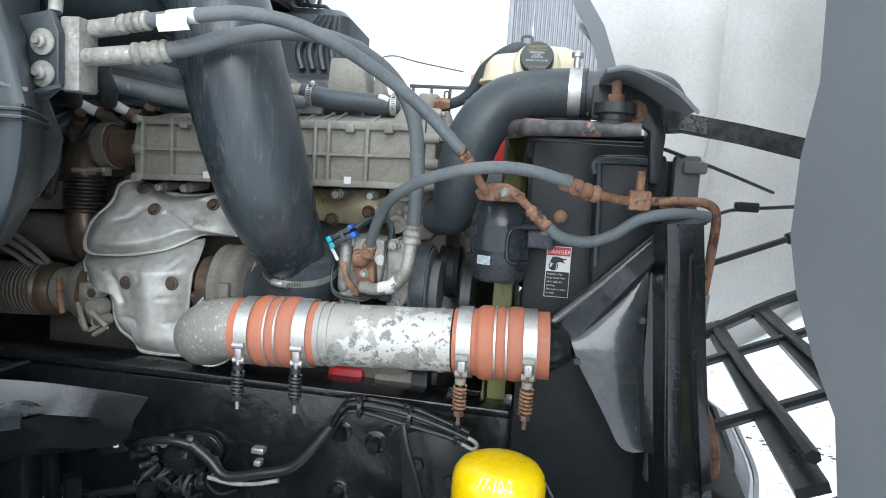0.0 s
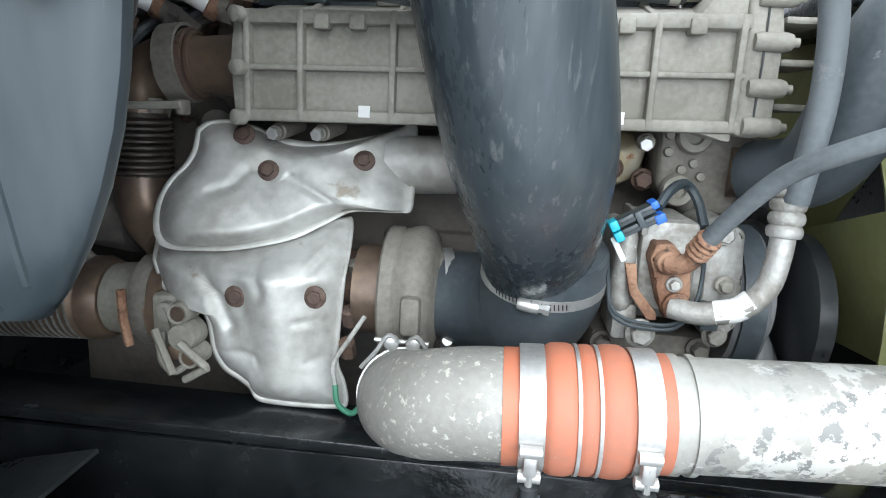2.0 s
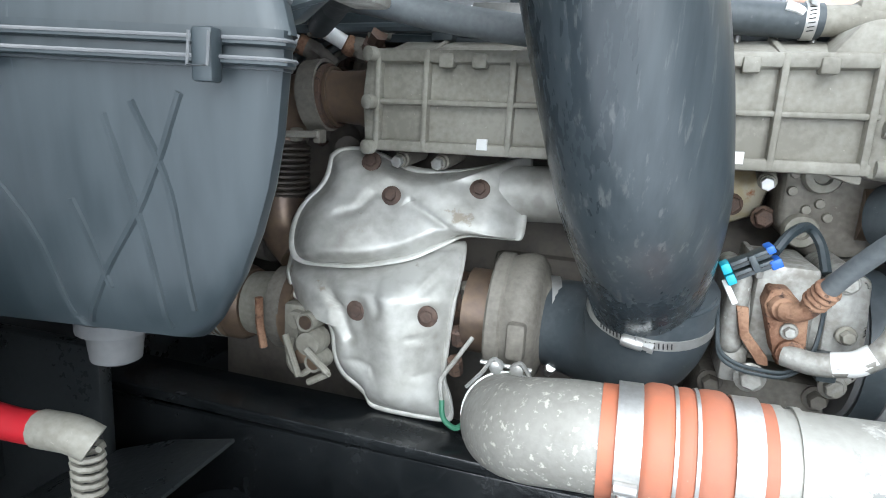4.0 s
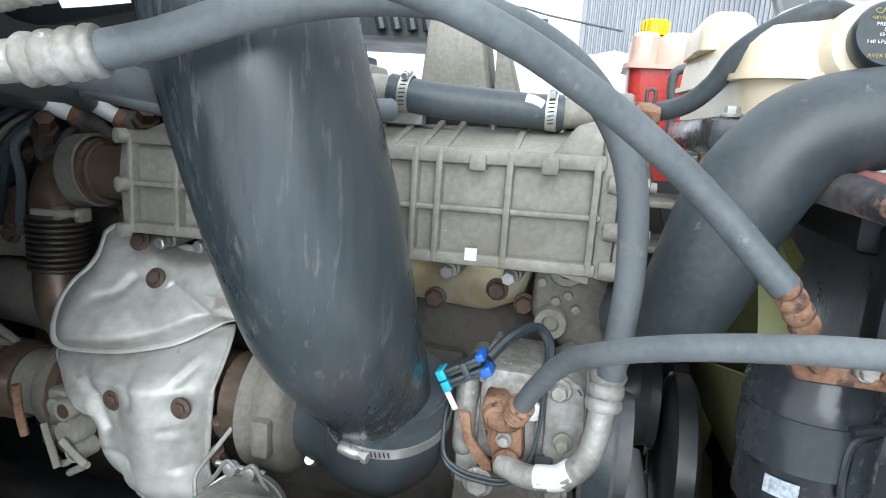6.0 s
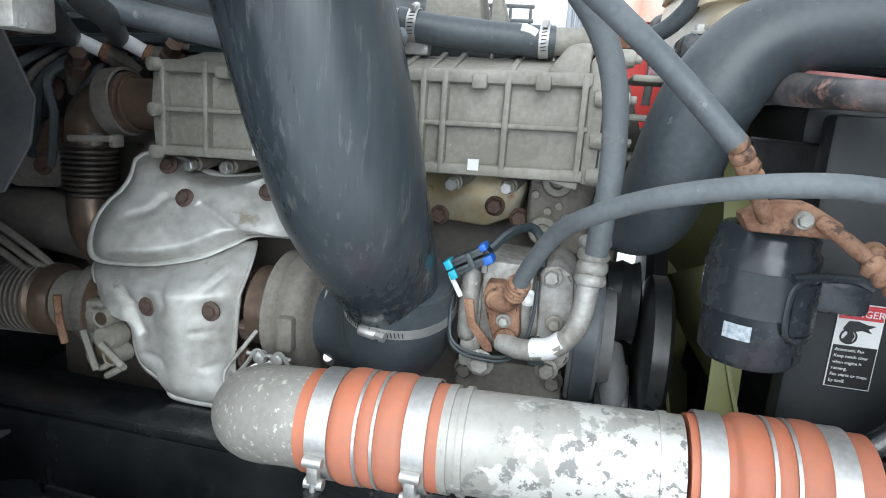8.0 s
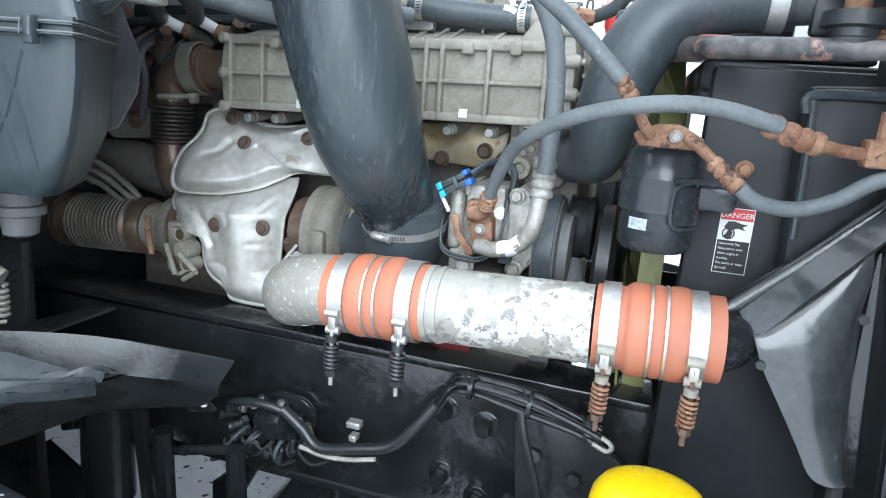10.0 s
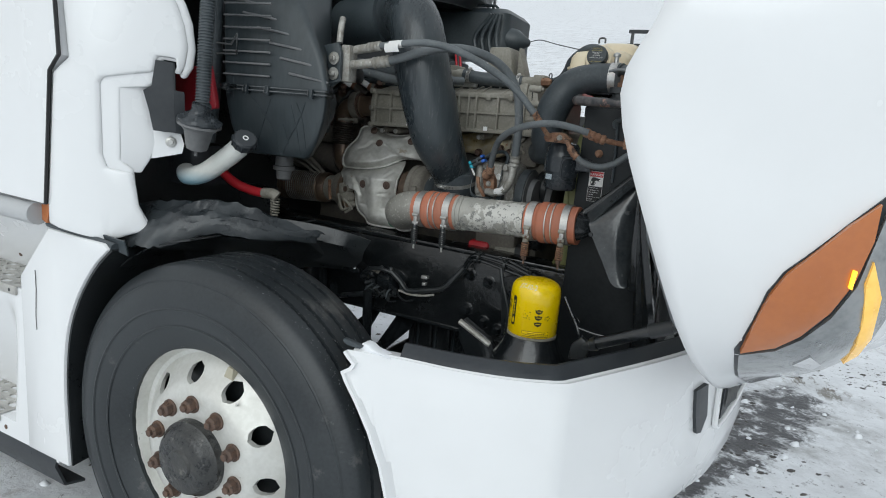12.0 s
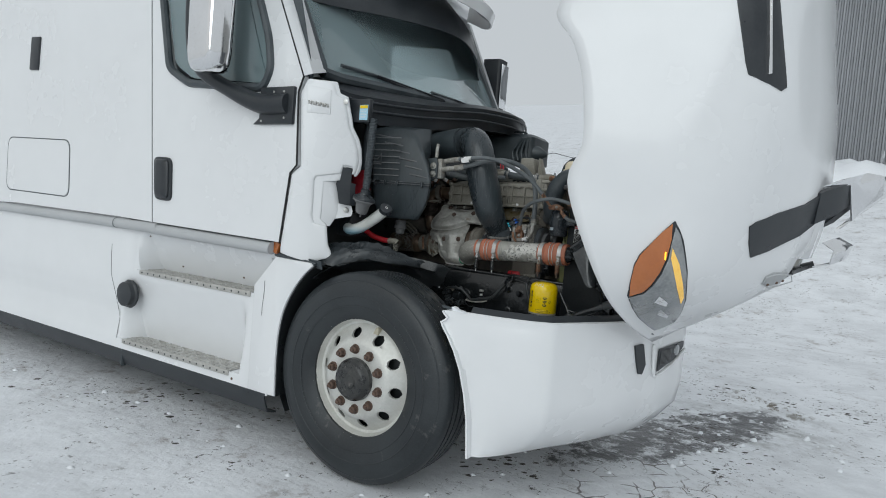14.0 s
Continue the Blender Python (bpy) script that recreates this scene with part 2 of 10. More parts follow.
def flaking_pipe():
    """Dull aluminium with a peeling pale coat: ragged white islands, dark chipped flakes at their edges."""
    m = surf("flaking_aluminium_pipe", (0.37, 0.362, 0.33), (0.285, 0.277, 0.25), 0.46, metal=0.22, scale=9, amount=0.7, fine=140, bump=0.3)
    n, l = m.node_tree.nodes, m.node_tree.links
    b, tc = n["Principled BSDF"], n.new("ShaderNodeTexCoord")
    base = b.inputs["Base Color"].links[0].from_socket

    def field(scale, rough, lo, hi):
        t, r = n.new("ShaderNodeTexNoise"), n.new("ShaderNodeMapRange")
        t.inputs["Scale"].default_value, t.inputs["Detail"].default_value, t.inputs["Roughness"].default_value = scale, 12, rough
        r.inputs[1].default_value, r.inputs[2].default_value = lo, hi
        l.new(tc.outputs["Object"], t.inputs[0])
        l.new(t.outputs[0], r.inputs[0])
        return r.outputs[0]

    def over(a, f, c):
        x = n.new("ShaderNodeMix")
        x.data_type = "RGBA"
        l.new(f, x.inputs[0])
        l.new(a, x.inputs[6])
        x.inputs[7].default_value = (*c, 1)
        return x.outputs[2]

    def both(a, c):
        x = n.new("ShaderNodeMath")
        x.operation = "MULTIPLY"
        l.new(a, x.inputs[0])
        l.new(c, x.inputs[1])
        return x.outputs[0]
    coat = field(13, 0.62, 0.50, 0.525)
    chips = both(field(62, 0.7, 0.545, 0.565), field(9, 0.5, 0.42, 0.52))
    col = over(over(base, coat, (0.56, 0.55, 0.515)), chips, (0.20, 0.20, 0.19))
    l.new(col, b.inputs["Base Color"])
    return m


M["alu"] = flaking_pipe()


def clear(name, tint, rough=0.02, alpha_mix=0.0):
    m = bpy.data.materials.new(name)
    m.use_nodes = True
    b = m.node_tree.nodes["Principled BSDF"]
    b.inputs["Base Color"].default_value = (*tint, 1)
    b.inputs["Roughness"].default_value = rough
    b.inputs["Transmission Weight"].default_value = 0.64
    b.inputs["IOR"].default_value = 1.45
    return m


# The tint's diffuse share stands in for sky reflected in the panes.
M["glass"] = clear("sky_toned_tinted_glass", (0.42, 0.52, 0.54))


def snow_material():
    """Trodden snow with slush, grit and bare wet patches."""
    m = bpy.data.materials.new("trodden_snow")
    m.use_nodes = True
    n, l = m.node_tree.nodes, m.node_tree.links
    b = n["Principled BSDF"]
    tc = n.new("ShaderNodeTexCoord")

    def noise_at(scale, detail=6, rough=0.6, stretch=None):
        t = n.new("ShaderNodeTexNoise")
        t.inputs["Scale"].default_value, t.inputs["Detail"].default_value, t.inputs["Roughness"].default_value = scale, detail, rough
        src = tc.outputs["Object"]
        if stretch:
            mp = n.new("ShaderNodeMapping")
            mp.inputs["Scale"].default_value = stretch
            l.new(src, mp.inputs[0])
            src = mp.outputs[0]
        l.new(src, t.inputs[0])
        return t.outputs[0]

    def rng(v, a, c, lo=0.0, hi=1.0):
        r = n.new("ShaderNodeMapRange")
        r.inputs[1].default_value, r.inputs[2].default_value, r.inputs[3].default_value, r.inputs[4].default_value = a, c, lo, hi
        l.new(v, r.inputs[0])
        return r.outputs[0]

    def blend(f, a, c):
        x = n.new("ShaderNodeMix")
        x.data_type = "RGBA"
        l.new(f, x.inputs[0])
        for k, v in ((6, a), (7, c)):
            if isinstance(v, tuple):
                x.inputs[k].default_value = (*v, 1)
            else:
                l.new(v, x.inputs[k])
        return x.outputs[2]

    def mul(a, c):
        x = n.new("ShaderNodeMath")
        x.operation = "MULTIPLY"
        l.new(a, x.inputs[0])
        l.new(c, x.inputs[1])
        return x.outputs[0]

    base = blend(rng(noise_at(1.3, 9, 0.72), 0.42, 0.68), (0.82, 0.84, 0.87), (0.64, 0.655, 0.68))
    base = blend(mul(rng(noise_at(2.6, 10, 0.8), 0.55, 0.62), rng(noise_at(0.7, 3), 0.45, 0.56)), base, (0.46, 0.445, 0.445))
    grit = mul(rng(noise_at(17, 10, 0.8), 0.575, 0.595), rng(noise_at(1.7, 6, 0.7), 0.46, 0.56))
    dirty = blend(grit, base, (0.10, 0.095, 0.095))
    # bare wet ground in front of the bumper
    geo = n.new("ShaderNodeSeparateXYZ")
    l.new(tc.outputs["Object"], geo.inputs[0])

    def dist(cx, cy, sx, sy):
        c = n.new("ShaderNodeVectorMath")
        c.operation = "SUBTRACT"
        c.inputs[1].default_value = (cx, cy, 0)
        l.new(tc.outputs["Object"], c.inputs[0])
        s = n.new("ShaderNodeVectorMath")
        s.operation = "DIVIDE"
        s.inputs[1].default_value = (sx, sy, 1)
        l.new(c.outputs[0], s.inputs[0])
        q = n.new("ShaderNodeVectorMath")
        q.operation = "LENGTH"
        l.new(s.outputs[0], q.inputs[0])
        return q.outputs["Value"]

    def strip(cx, cy, sx, sy, deg):
        """Distance from a middle, measured in the half-lengths of a long patch lying at an angle."""
        mp = n.new("ShaderNodeMapping")
        mp.vector_type = "TEXTURE"
        mp.inputs["Location"].default_value = (cx, cy, 0)
        mp.inputs["Rotation"].default_value = (0, 0, radians(deg))
        mp.inputs["Scale"].default_value = (sx, sy, 1000)
        l.new(tc.outputs["Object"], mp.inputs[0])
        q = n.new("ShaderNodeVectorMath")
        q.operation = "LENGTH"
        l.new(mp.outputs[0], q.inputs[0])
        return q.outputs["Value"]

    jag = n.new("ShaderNodeMath")
    jag.operation = "MULTIPLY_ADD"
    l.new(noise_at(4.2, 10, 0.78), jag.inputs[0])
    jag.inputs[1].default_value = 1.5
    l.new(strip(0.42, 2.45, 1.18, 0.30, 64), jag.inputs[2])
    wet = rng(jag.outputs[0], 1.74, 1.62)
    slush = mul(wet, rng(noise_at(7.5, 9, 0.75), 0.60, 0.50))
    vor = n.new("ShaderNodeTexVoronoi")
    vor.feature = "DISTANCE_TO_EDGE"
    vor.inputs["Scale"].default_value = 6.0
    warp = n.new("ShaderNodeVectorMath")
    warp.operation = "MULTIPLY_ADD"
    nz = n.new("ShaderNodeTexNoise")
    nz.inputs["Scale"].default_value = 3.0
    l.new(tc.outputs["Object"], nz.inputs[0])
    l.new(nz.outputs["Color"], warp.inputs[0])
    warp.inputs[1].default_value = (0.25, 0.25, 0.0)
    l.new(tc.outputs["Object"], warp.inputs[2])
    l.new(warp.outputs[0], vor.inputs["Vector"])
    crack = mul(mul(rng(vor.outputs["Distance"], 0.030, 0.012), rng(dist(0.48, 1.35, 0.50, 0.62), 1.1, 0.75)), rng(noise_at(5, 4), 0.42, 0.52))
    dirty = blend(crack, dirty, (0.20, 0.19, 0.19))
    # thin brown streaks where slush was dragged aside
    streak = mul(rng(strip(0.85, 3.75, 0.62, 0.17, -40), 1.0, 0.55), rng(noise_at(7, 8, 0.75, (1.6, 0.55, 1)), 0.50, 0.56))
    dirty = blend(streak, dirty, (0.17, 0.15, 0.12))
    greyed = mul(rng(strip(0.75, 3.0, 1.0, 0.75, 60), 1.0, 0.4), rng(noise_at(3.5, 8, 0.7), 0.45, 0.62))
    dirty = blend(greyed, dirty, (0.42, 0.425, 0.43))
    col = blend(slush, dirty, (0.06, 0.06, 0.065))
    l.new(col, b.inputs["Base Color"])
    rg = n.new("ShaderNodeMapRange")
    rg.inputs[3].default_value, rg.inputs[4].default_value = 0.75, 0.28
    l.new(wet, rg.inputs[0])
    l.new(rg.outputs[0], b.inputs["Roughness"])
    bp = n.new("ShaderNodeBump")
    bp.inputs["Strength"].default_value, bp.inputs["Distance"].default_value = 0.55, 0.03
    l.new(noise_at(9, 8, 0.62), bp.inputs["Height"])
    l.new(bp.outputs[0], b.inputs["Normal"])
    return m


M["snow"] = snow_material()
M["snow_clean"] = surf("clean_snow", (0.82, 0.84, 0.87), (0.72, 0.74, 0.77), 0.7, scale=20, amount=0.5, bump=0.4)


# ---- building helpers ----
ORIGIN = {}


def thing(name, at, label, category, group="", kind=""):
    ob = new(name)
    ob.empty_display_size = 0.05
    ob.location = at
    ORIGIN[ob.name] = Vector(at)
    return tagged(ob, label, category, group, kind)


def finish(bm, name, material, angle=38):
    me = bpy.data.meshes.new(name)
    bmesh.ops.recalc_face_normals(bm, faces=bm.faces)
    for f in bm.faces:
        f.smooth = True
    bm.to_mesh(me)
    bm.free()
    me.set_sharp_from_angle(angle=radians(angle))
    for m in (material if isinstance(material, (list, tuple)) else [material]):
        me.materials.append(M[m] if isinstance(m, str) else m)
    return me


def part(name, bm, material, parent, label="", angle=38):
    """Links a bmesh, modelled in the world's coordinates, as one mesh under a thing or a part."""
    o = ORIGIN[parent.name]
    bmesh.ops.translate(bm, verts=bm.verts, vec=-o)
    ob = new(name, finish(bm, name, material, angle))
    ob.parent = parent
    ORIGIN[ob.name] = o
    if label:
        tagged(ob, label)
    return ob


def solo(name, bm, material, label, category, at=None, group="", kind="", angle=38):
    """A thing of one mesh."""
    at = Vector(at) if at else sum((v.co for v in bm.verts), Vector()) / len(bm.verts)
    bmesh.ops.translate(bm, verts=bm.verts, vec=-at)
    ob = new(name, finish(bm, name, material, angle))
    ob.location = at
    ORIGIN[ob.name] = at
    return tagged(ob, label, category, group, kind)


def spline(pts, n=6):
    """A smooth line through the points (Catmull-Rom), n steps a span."""
    p = [Vector(q) for q in pts]
    p = [p[0] * 2 - p[1]] + p + [p[-1] * 2 - p[-2]]
    out = []
    for i in range(1, len(p) - 2):
        for k in range(n):
            t = k / n
            out.append(0.5 * ((2 * p[i]) + (p[i + 1] - p[i - 1]) * t + (2 * p[i - 1] - 5 * p[i] + 4 * p[i + 1] - p[i + 2]) * t * t
                              + (3 * p[i] - p[i - 1] - 3 * p[i + 1] + p[i + 2]) * t ** 3))
    return out + [p[-2]]


def skin(bm, rings, closed=True, caps=True):
    """Faces between rows of points, one row after the other."""
    vs = [[bm.verts.new(q) for q in r] for r in rings]
    m = len(vs[0])
    for a, b in zip(vs, vs[1:]):
        for i in range(m if closed else m - 1):
            j = (i + 1) % m
            bm.faces.new((a[i], a[j], b[j], b[i]))
    if caps and closed:
        bm.faces.new(vs[0][::-1])
        bm.faces.new(vs[-1])
    return bm


def tube(pts, r, seg=14, n=6, bm=None, smooth=True, oval=1.0, caps=True):
    """A pipe along a line; r is one radius or one for each point given."""
    bm = bm or bmesh.new()
    line = spline(pts, n) if smooth else [Vector(q) for q in pts]
    steps = len(line)
    rs = r if isinstance(r, (list, tuple)) else [r] * len(pts)
    rad = [rs[min(len(rs) - 1, int(i * (len(rs) - 1) / (steps - 1)))] * (1 - (i * (len(rs) - 1) / (steps - 1)) % 1)
           + rs[min(len(rs) - 1, int(i * (len(rs) - 1) / (steps - 1)) + 1)] * ((i * (len(rs) - 1) / (steps - 1)) % 1) for i in range(steps)]
    rings, up = [], None
    for i, p in enumerate(line):
        d = (line[min(i + 1, steps - 1)] - line[max(i - 1, 0)]).normalized()
        if up is None:
            up = d.orthogonal().normalized() if abs(d.y) > 0.9 else d.cross(Vector((0, 1, 0))).normalized()
        up = (up - d * up.dot(d)).normalized()
        side = d.cross(up)
        rings.append([p + rad[i] * (math.cos(a) * up * oval + math.sin(a) * side) for a in [2 * math.pi * k / seg for k in range(seg)]])
    return skin(bm, rings, caps=caps)


def lathe(profile, at, axis, seg=24, bm=None, closed=False):
    """A turned body: (radius, distance along the axis) pairs round an axis through at."""
    bm = bm or bmesh.new()
    d = Vector(axis).normalized()
    u = d.orthogonal().normalized()
    w = d.cross(u)
    at = Vector(at)
    rings = [[at + d * h + max(r, 1e-4) * (math.cos(a) * u + math.sin(a) * w) for a in [2 * math.pi * k / seg for k in range(seg)]] for r, h in profile]
    if closed:
        rings.append(rings[0])
    return skin(bm, rings, caps=not closed)


def ring(r, h, thick, at, axis, seg=28, bm=None):
    """A flat band round an axis."""
    return lathe([(r, -h / 2), (r + thick, -h / 2), (r + thick, h / 2), (r, h / 2)], at, axis, seg, bm, closed=True)


def box(lo, hi, bevel=0.0, bm=None, m=None, segs=2):
    """A box from corner to corner, edges rounded, turned by m about its middle."""
    out = bmesh.new()
    bmesh.ops.create_cube(out, size=1)
    lo, hi = Vector(lo), Vector(hi)
    for v in out.verts:
        v.co = Vector((v.co.x * (hi.x - lo.x), v.co.y * (hi.y - lo.y), v.co.z * (hi.z - lo.z)))
    if bevel:
        bmesh.ops.bevel(out, geom=out.edges, offset=bevel, segments=segs, affect="EDGES", profile=0.5)
    mid = (lo + hi) / 2
    for v in out.verts:
        v.co = (m @ v.co if m else v.co) + mid
    return join(bm, out)


def join(bm, other):
    """Adds one bmesh to another."""
    if bm is None:
        return other
    vs = {v: bm.verts.new(v.co) for v in other.verts}
    for f in other.faces:
        bm.faces.new([vs[v] for v in f.verts])
    other.free()
    return bm


def prism(poly, y0, y1, bevel=0.0, bm=None, plane="xz"):
    """A flat plate: an outline in a plane, from y0 to y1 across it."""
    out = bmesh.new()

    def at(p, d):
        return {"xz": (p[0], d, p[1]), "xy": (p[0], p[1], d), "yz": (d, p[0], p[1])}[plane]
    a = [out.verts.new(at(p, y0)) for p in poly]
    b = [out.verts.new(at(p, y1)) for p in poly]
    out.faces.new(a)
    out.faces.new(b[::-1])
    k = len(poly)
    for i in range(k):
        out.faces.new((a[i], b[i], b[(i + 1) % k], a[(i + 1) % k]))
    bmesh.ops.recalc_face_normals(out, faces=out.faces)
    if bevel:
        bmesh.ops.bevel(out, geom=out.edges, offset=bevel, segments=2, affect="EDGES", profile=0.5)
    return join(bm, out)


def hexbolt(at, axis, r=0.009, h=0.009, washer=0.0, bm=None):
    """A hexagon head with a shoulder, and a washer if asked for."""
    d = Vector(axis).normalized()
    if washer:
        bm = lathe([(washer, 0), (washer, 0.0025), (washer * 0.9, 0.0035)], at, d, 16, bm)
    bm = lathe([(r, 0), (r, h * 0.85), (r * 0.85, h), (r * 0.45, h)], Vector(at) + d * 0.002, d, 6, bm)
    return bm


def rot(ax=0, ay=0, az=0):
    return Euler((radians(ax), radians(ay), radians(az))).to_matrix()


def sheet(rows, thick=0.0, bm=None):
    """A curved panel through rows of points, with a thickness along its normals."""
    out = skin(bmesh.new(), rows, closed=False)
    if thick:
        bmesh.ops.recalc_face_normals(out, faces=out.faces)
        out.normal_update()
        bmesh.ops.solidify(out, geom=out.faces[:], thickness=thick)
    return join(bm, out)


# ---- ground, hill and barn ----
def ground_height(x, y):
    far = max(0.0, y - 7.0)
    rise = 0.2 * far * min(1.0, far / 6.0)
    near = 0.012 * noise.noise(Vector((x * 1.7, y * 1.7, 0))) + 0.006 * noise.noise(Vector((x * 6, y * 6, 3)))
    tyre = min(1.0, math.hypot(x + 0.73, y - 0.45) / 0.6)
    return rise + near * tyre + 0.25 * min(1.0, far / 30) * noise.noise(Vector((x * 0.12, y * 0.12, 7)))


def axis_steps(lo, hi, fine_lo, fine_hi, step, grow=1.25):
    a = [fine_lo + step * i for i in range(int((fine_hi - fine_lo) / step) + 1)]
    s, v = step, a[-1]
    while v < hi:
        s *= grow
        v += s
        a.append(v)
    s, v = step, a[0]
    while v > lo:
        s *= grow
        v -= s
        a.insert(0, v)
    return a


gx, gy = axis_steps(-900, 900, -4.5, 4.0, 0.06), axis_steps(-400, 1500, -2.5, 4.5, 0.06)
bm = skin(bmesh.new(), [[(x, y, ground_height(x, y)) for x in gx] for y in gy], closed=False)
solo("ground", bm, "snow", "trodden snow over a truck yard, rising to a white hillside", "ground", at=(0, 0, 0), kind="structure", angle=80)

# corrugated barn wall up the slope
barn = thing("barn", (2, 31, 4.6), "large grey corrugated metal barn behind the truck yard", "barn")
bx0, bx1, by, bz0, bz1, pitch = -1.65, 30.0, 31.0, 3.6, 15.0, 0.20
rows = []
for z in (bz0, bz1):
    row, x = [], bx0
    while x < bx1:
        row += [(x, by, z), (x + pitch * 0.35, by, z), (x + pitch * 0.5, by - 0.09, z), (x + pitch * 0.85, by - 0.09, z)]
        x += pitch
    rows.append(row)
part("wall", sheet(rows), "barn", barn, angle=20)
part("wall", prism([(by + 0.1, bz0), (by + 14, bz0), (by + 14, bz1), (by + 0.1, bz1)], bx0, bx0 + 0.1, plane="yz"), "barn", barn)
part("roof", box((bx0 - 0.4, by - 0.5, bz1), (bx1, by + 14, bz1 + 0.3), 0.03), "barn", barn)
part("corner_trim", box((bx0 - 0.06, by - 0.13, bz0), (bx0 + 0.16, by - 0.02, bz1), 0.02), "barn", barn)

# ---- front wheel ----
HUB = Vector((-0.731, 0, 0.511))


def wheel():
    w = thing("truck_wheel", (HUB.x, 0.45, 0.0), "worn truck tyre on a dull white ten-hole rim", "wheel")
    c = (HUB.x, 0, HUB.z)
    prof = [(0.281, 0.387), (0.294, 0.378), (0.3193, 0.367), (0.3675, 0.351), (0.4158, 0.347), (0.4544, 0.357), (0.4785, 0.369), (0.4959, 0.38), (0.5036, 0.391)]
    for g in (0.43, 0.472, 0.518, 0.56):
        prof += [(0.507, g - 0.006), (0.4945, g - 0.0045), (0.4945, g + 0.0045), (0.507, g + 0.006)]
    prof += [(0.5055, 0.591), (0.4998, 0.603), (0.4833, 0.615), (0.4351, 0.635), (0.3579, 0.633), (0.3, 0.61), (0.281, 0.59)]
    bm = lathe(prof, c, (0, 1, 0), 320, closed=True)
    # saw-toothed groove edges
    for v in bm.verts:
        r, a = math.hypot(v.co.x - HUB.x, v.co.z - HUB.z), math.atan2(v.co.z - HUB.z, v.co.x - HUB.x)
        if r > 0.5067:
            v.co.y += 0.0017 * (1 if round(a / (2 * math.pi) * 320) % 2 else -1)
    tyre = part("tyre", bm, "tyre", w, "worn black tyre with four grooves", angle=30)
    part("sidewall_ring", lathe([(0.3434, 0.3565), (0.3473, 0.3545), (0.3502, 0.3555), (0.3473, 0.361)], c, (0, 1, 0), 96, closed=True), "tyre", tyre)
    part("shoulder_ring", lathe([(0.464, 0.3615), (0.4679, 0.3612), (0.4708, 0.364), (0.466, 0.367)], c, (0, 1, 0), 96, closed=True), "tyre", tyre)
    part("sidewall_ring", lathe([(0.3917, 0.3478), (0.3955, 0.3458), (0.3994, 0.3473), (0.3955, 0.35)], c, (0, 1, 0), 96, closed=True), "tyre", tyre)
    # rim: lip, well, sloped ring with ten round holes, flat centre

    def depth(r):
        pts = [(0.10, 0.362), (0.165, 0.360), (0.185, 0.366), (0.235, 0.410), (0.258, 0.432), (0.270, 0.428), (0.280, 0.402), (0.289, 0.382)]
        for (a, ya), (b, yb) in zip(pts, pts[1:]):
            if r <= b:
                return ya + (yb - ya) * max(0, (r - a) / (b - a))
        return pts[-1][1]

    bm = bmesh.new()

    def pt(r, a, dy=0.0):
        return bm.verts.new((HUB.x + r * math.cos(a), depth(r) + dy, HUB.z + r * math.sin(a)))
    n, r1, r2, rh = 10, 0.186, 0.246, 0.0255
    inner, outer = [], []
    for s in range(n):
        a0 = 2 * math.pi * (s + 0.28) / n
        am, half = a0 + math.pi / n, math.pi / n
        inner += [pt(r1, a0 + 2 * half * k / 4) for k in range(4)]
        outer += [pt(r2, a0 + 2 * half * k / 4) for k in range(4)]
    sides = {s: [pt(r1 + (r2 - r1) * k / 4, 2 * math.pi * (s + 0.28) / n) for k in (1, 2, 3)] for s in range(n)}
    for s in range(n):
        a0 = 2 * math.pi * (s + 0.28) / n
        am, rm = a0 + math.pi / n, (r1 + r2) / 2
        loop = [inner[(4 * s + k) % 40] for k in range(5)] + sides[(s + 1) % n] + [outer[(4 * s + 4 - k) % 40] for k in range(5)] + sides[s][::-1]
        hole, deep = [], []
        for v in loop:
            dx, dz = v.co.x - HUB.x, v.co.z - HUB.z
            u = Vector((dx * math.cos(am) + dz * math.sin(am) - rm, -dx * math.sin(am) + dz * math.cos(am))).normalized() * rh
            r, t = math.hypot(rm + u.x, u.y), am + math.atan2(u.y, rm + u.x)
            hole.append(pt(r, t))
            deep.append(pt(r, t, 0.014))
        for i in range(16):
            j = (i + 1) % 16
            bm.faces.new((loop[i], loop[j], hole[j], hole[i]))
            bm.faces.new((hole[i], hole[j], deep[j], deep[i]))
    for ring_v, radii in ((inner, (0.165, 0.14, 0.10)), (outer, (0.258, 0.265, 0.270, 0.276, 0.280, 0.286, 0.289))):
        prev = ring_v
        for r in radii:
            row = [pt(r, 2 * math.pi * (k / 40 + 0.028)) for k in range(40)]
            for i in range(40):
                bm.faces.new((prev[i], prev[(i + 1) % 40], row[(i + 1) % 40], row[i]))
            prev = row
    row = [bm.verts.new((v.co.x, v.co.y + 0.016, v.co.z)) for v in prev]
    for i in range(40):
        bm.faces.new((prev[i], prev[(i + 1) % 40], row[(i + 1) % 40], row[i]))
    rim = part("rim", bm, "rim", w, "dull white ten-hole rim", angle=28)
    part("rim_well", lathe([(0.279, 0.435), (0.262, 0.45), (0.25, 0.48), (0.26, 0.56), (0.11, 0.56), (0.11, 0.57), (0.285, 0.57)], c, (0, 1, 0), 40, closed=True), "black_dull", rim)
    part("drum", lathe([(0.21, 0), (0.23, 0.01), (0.23, 0.13)], (HUB.x, 0.445, HUB.z), (0, 1, 0), 32), "black_dull", rim)
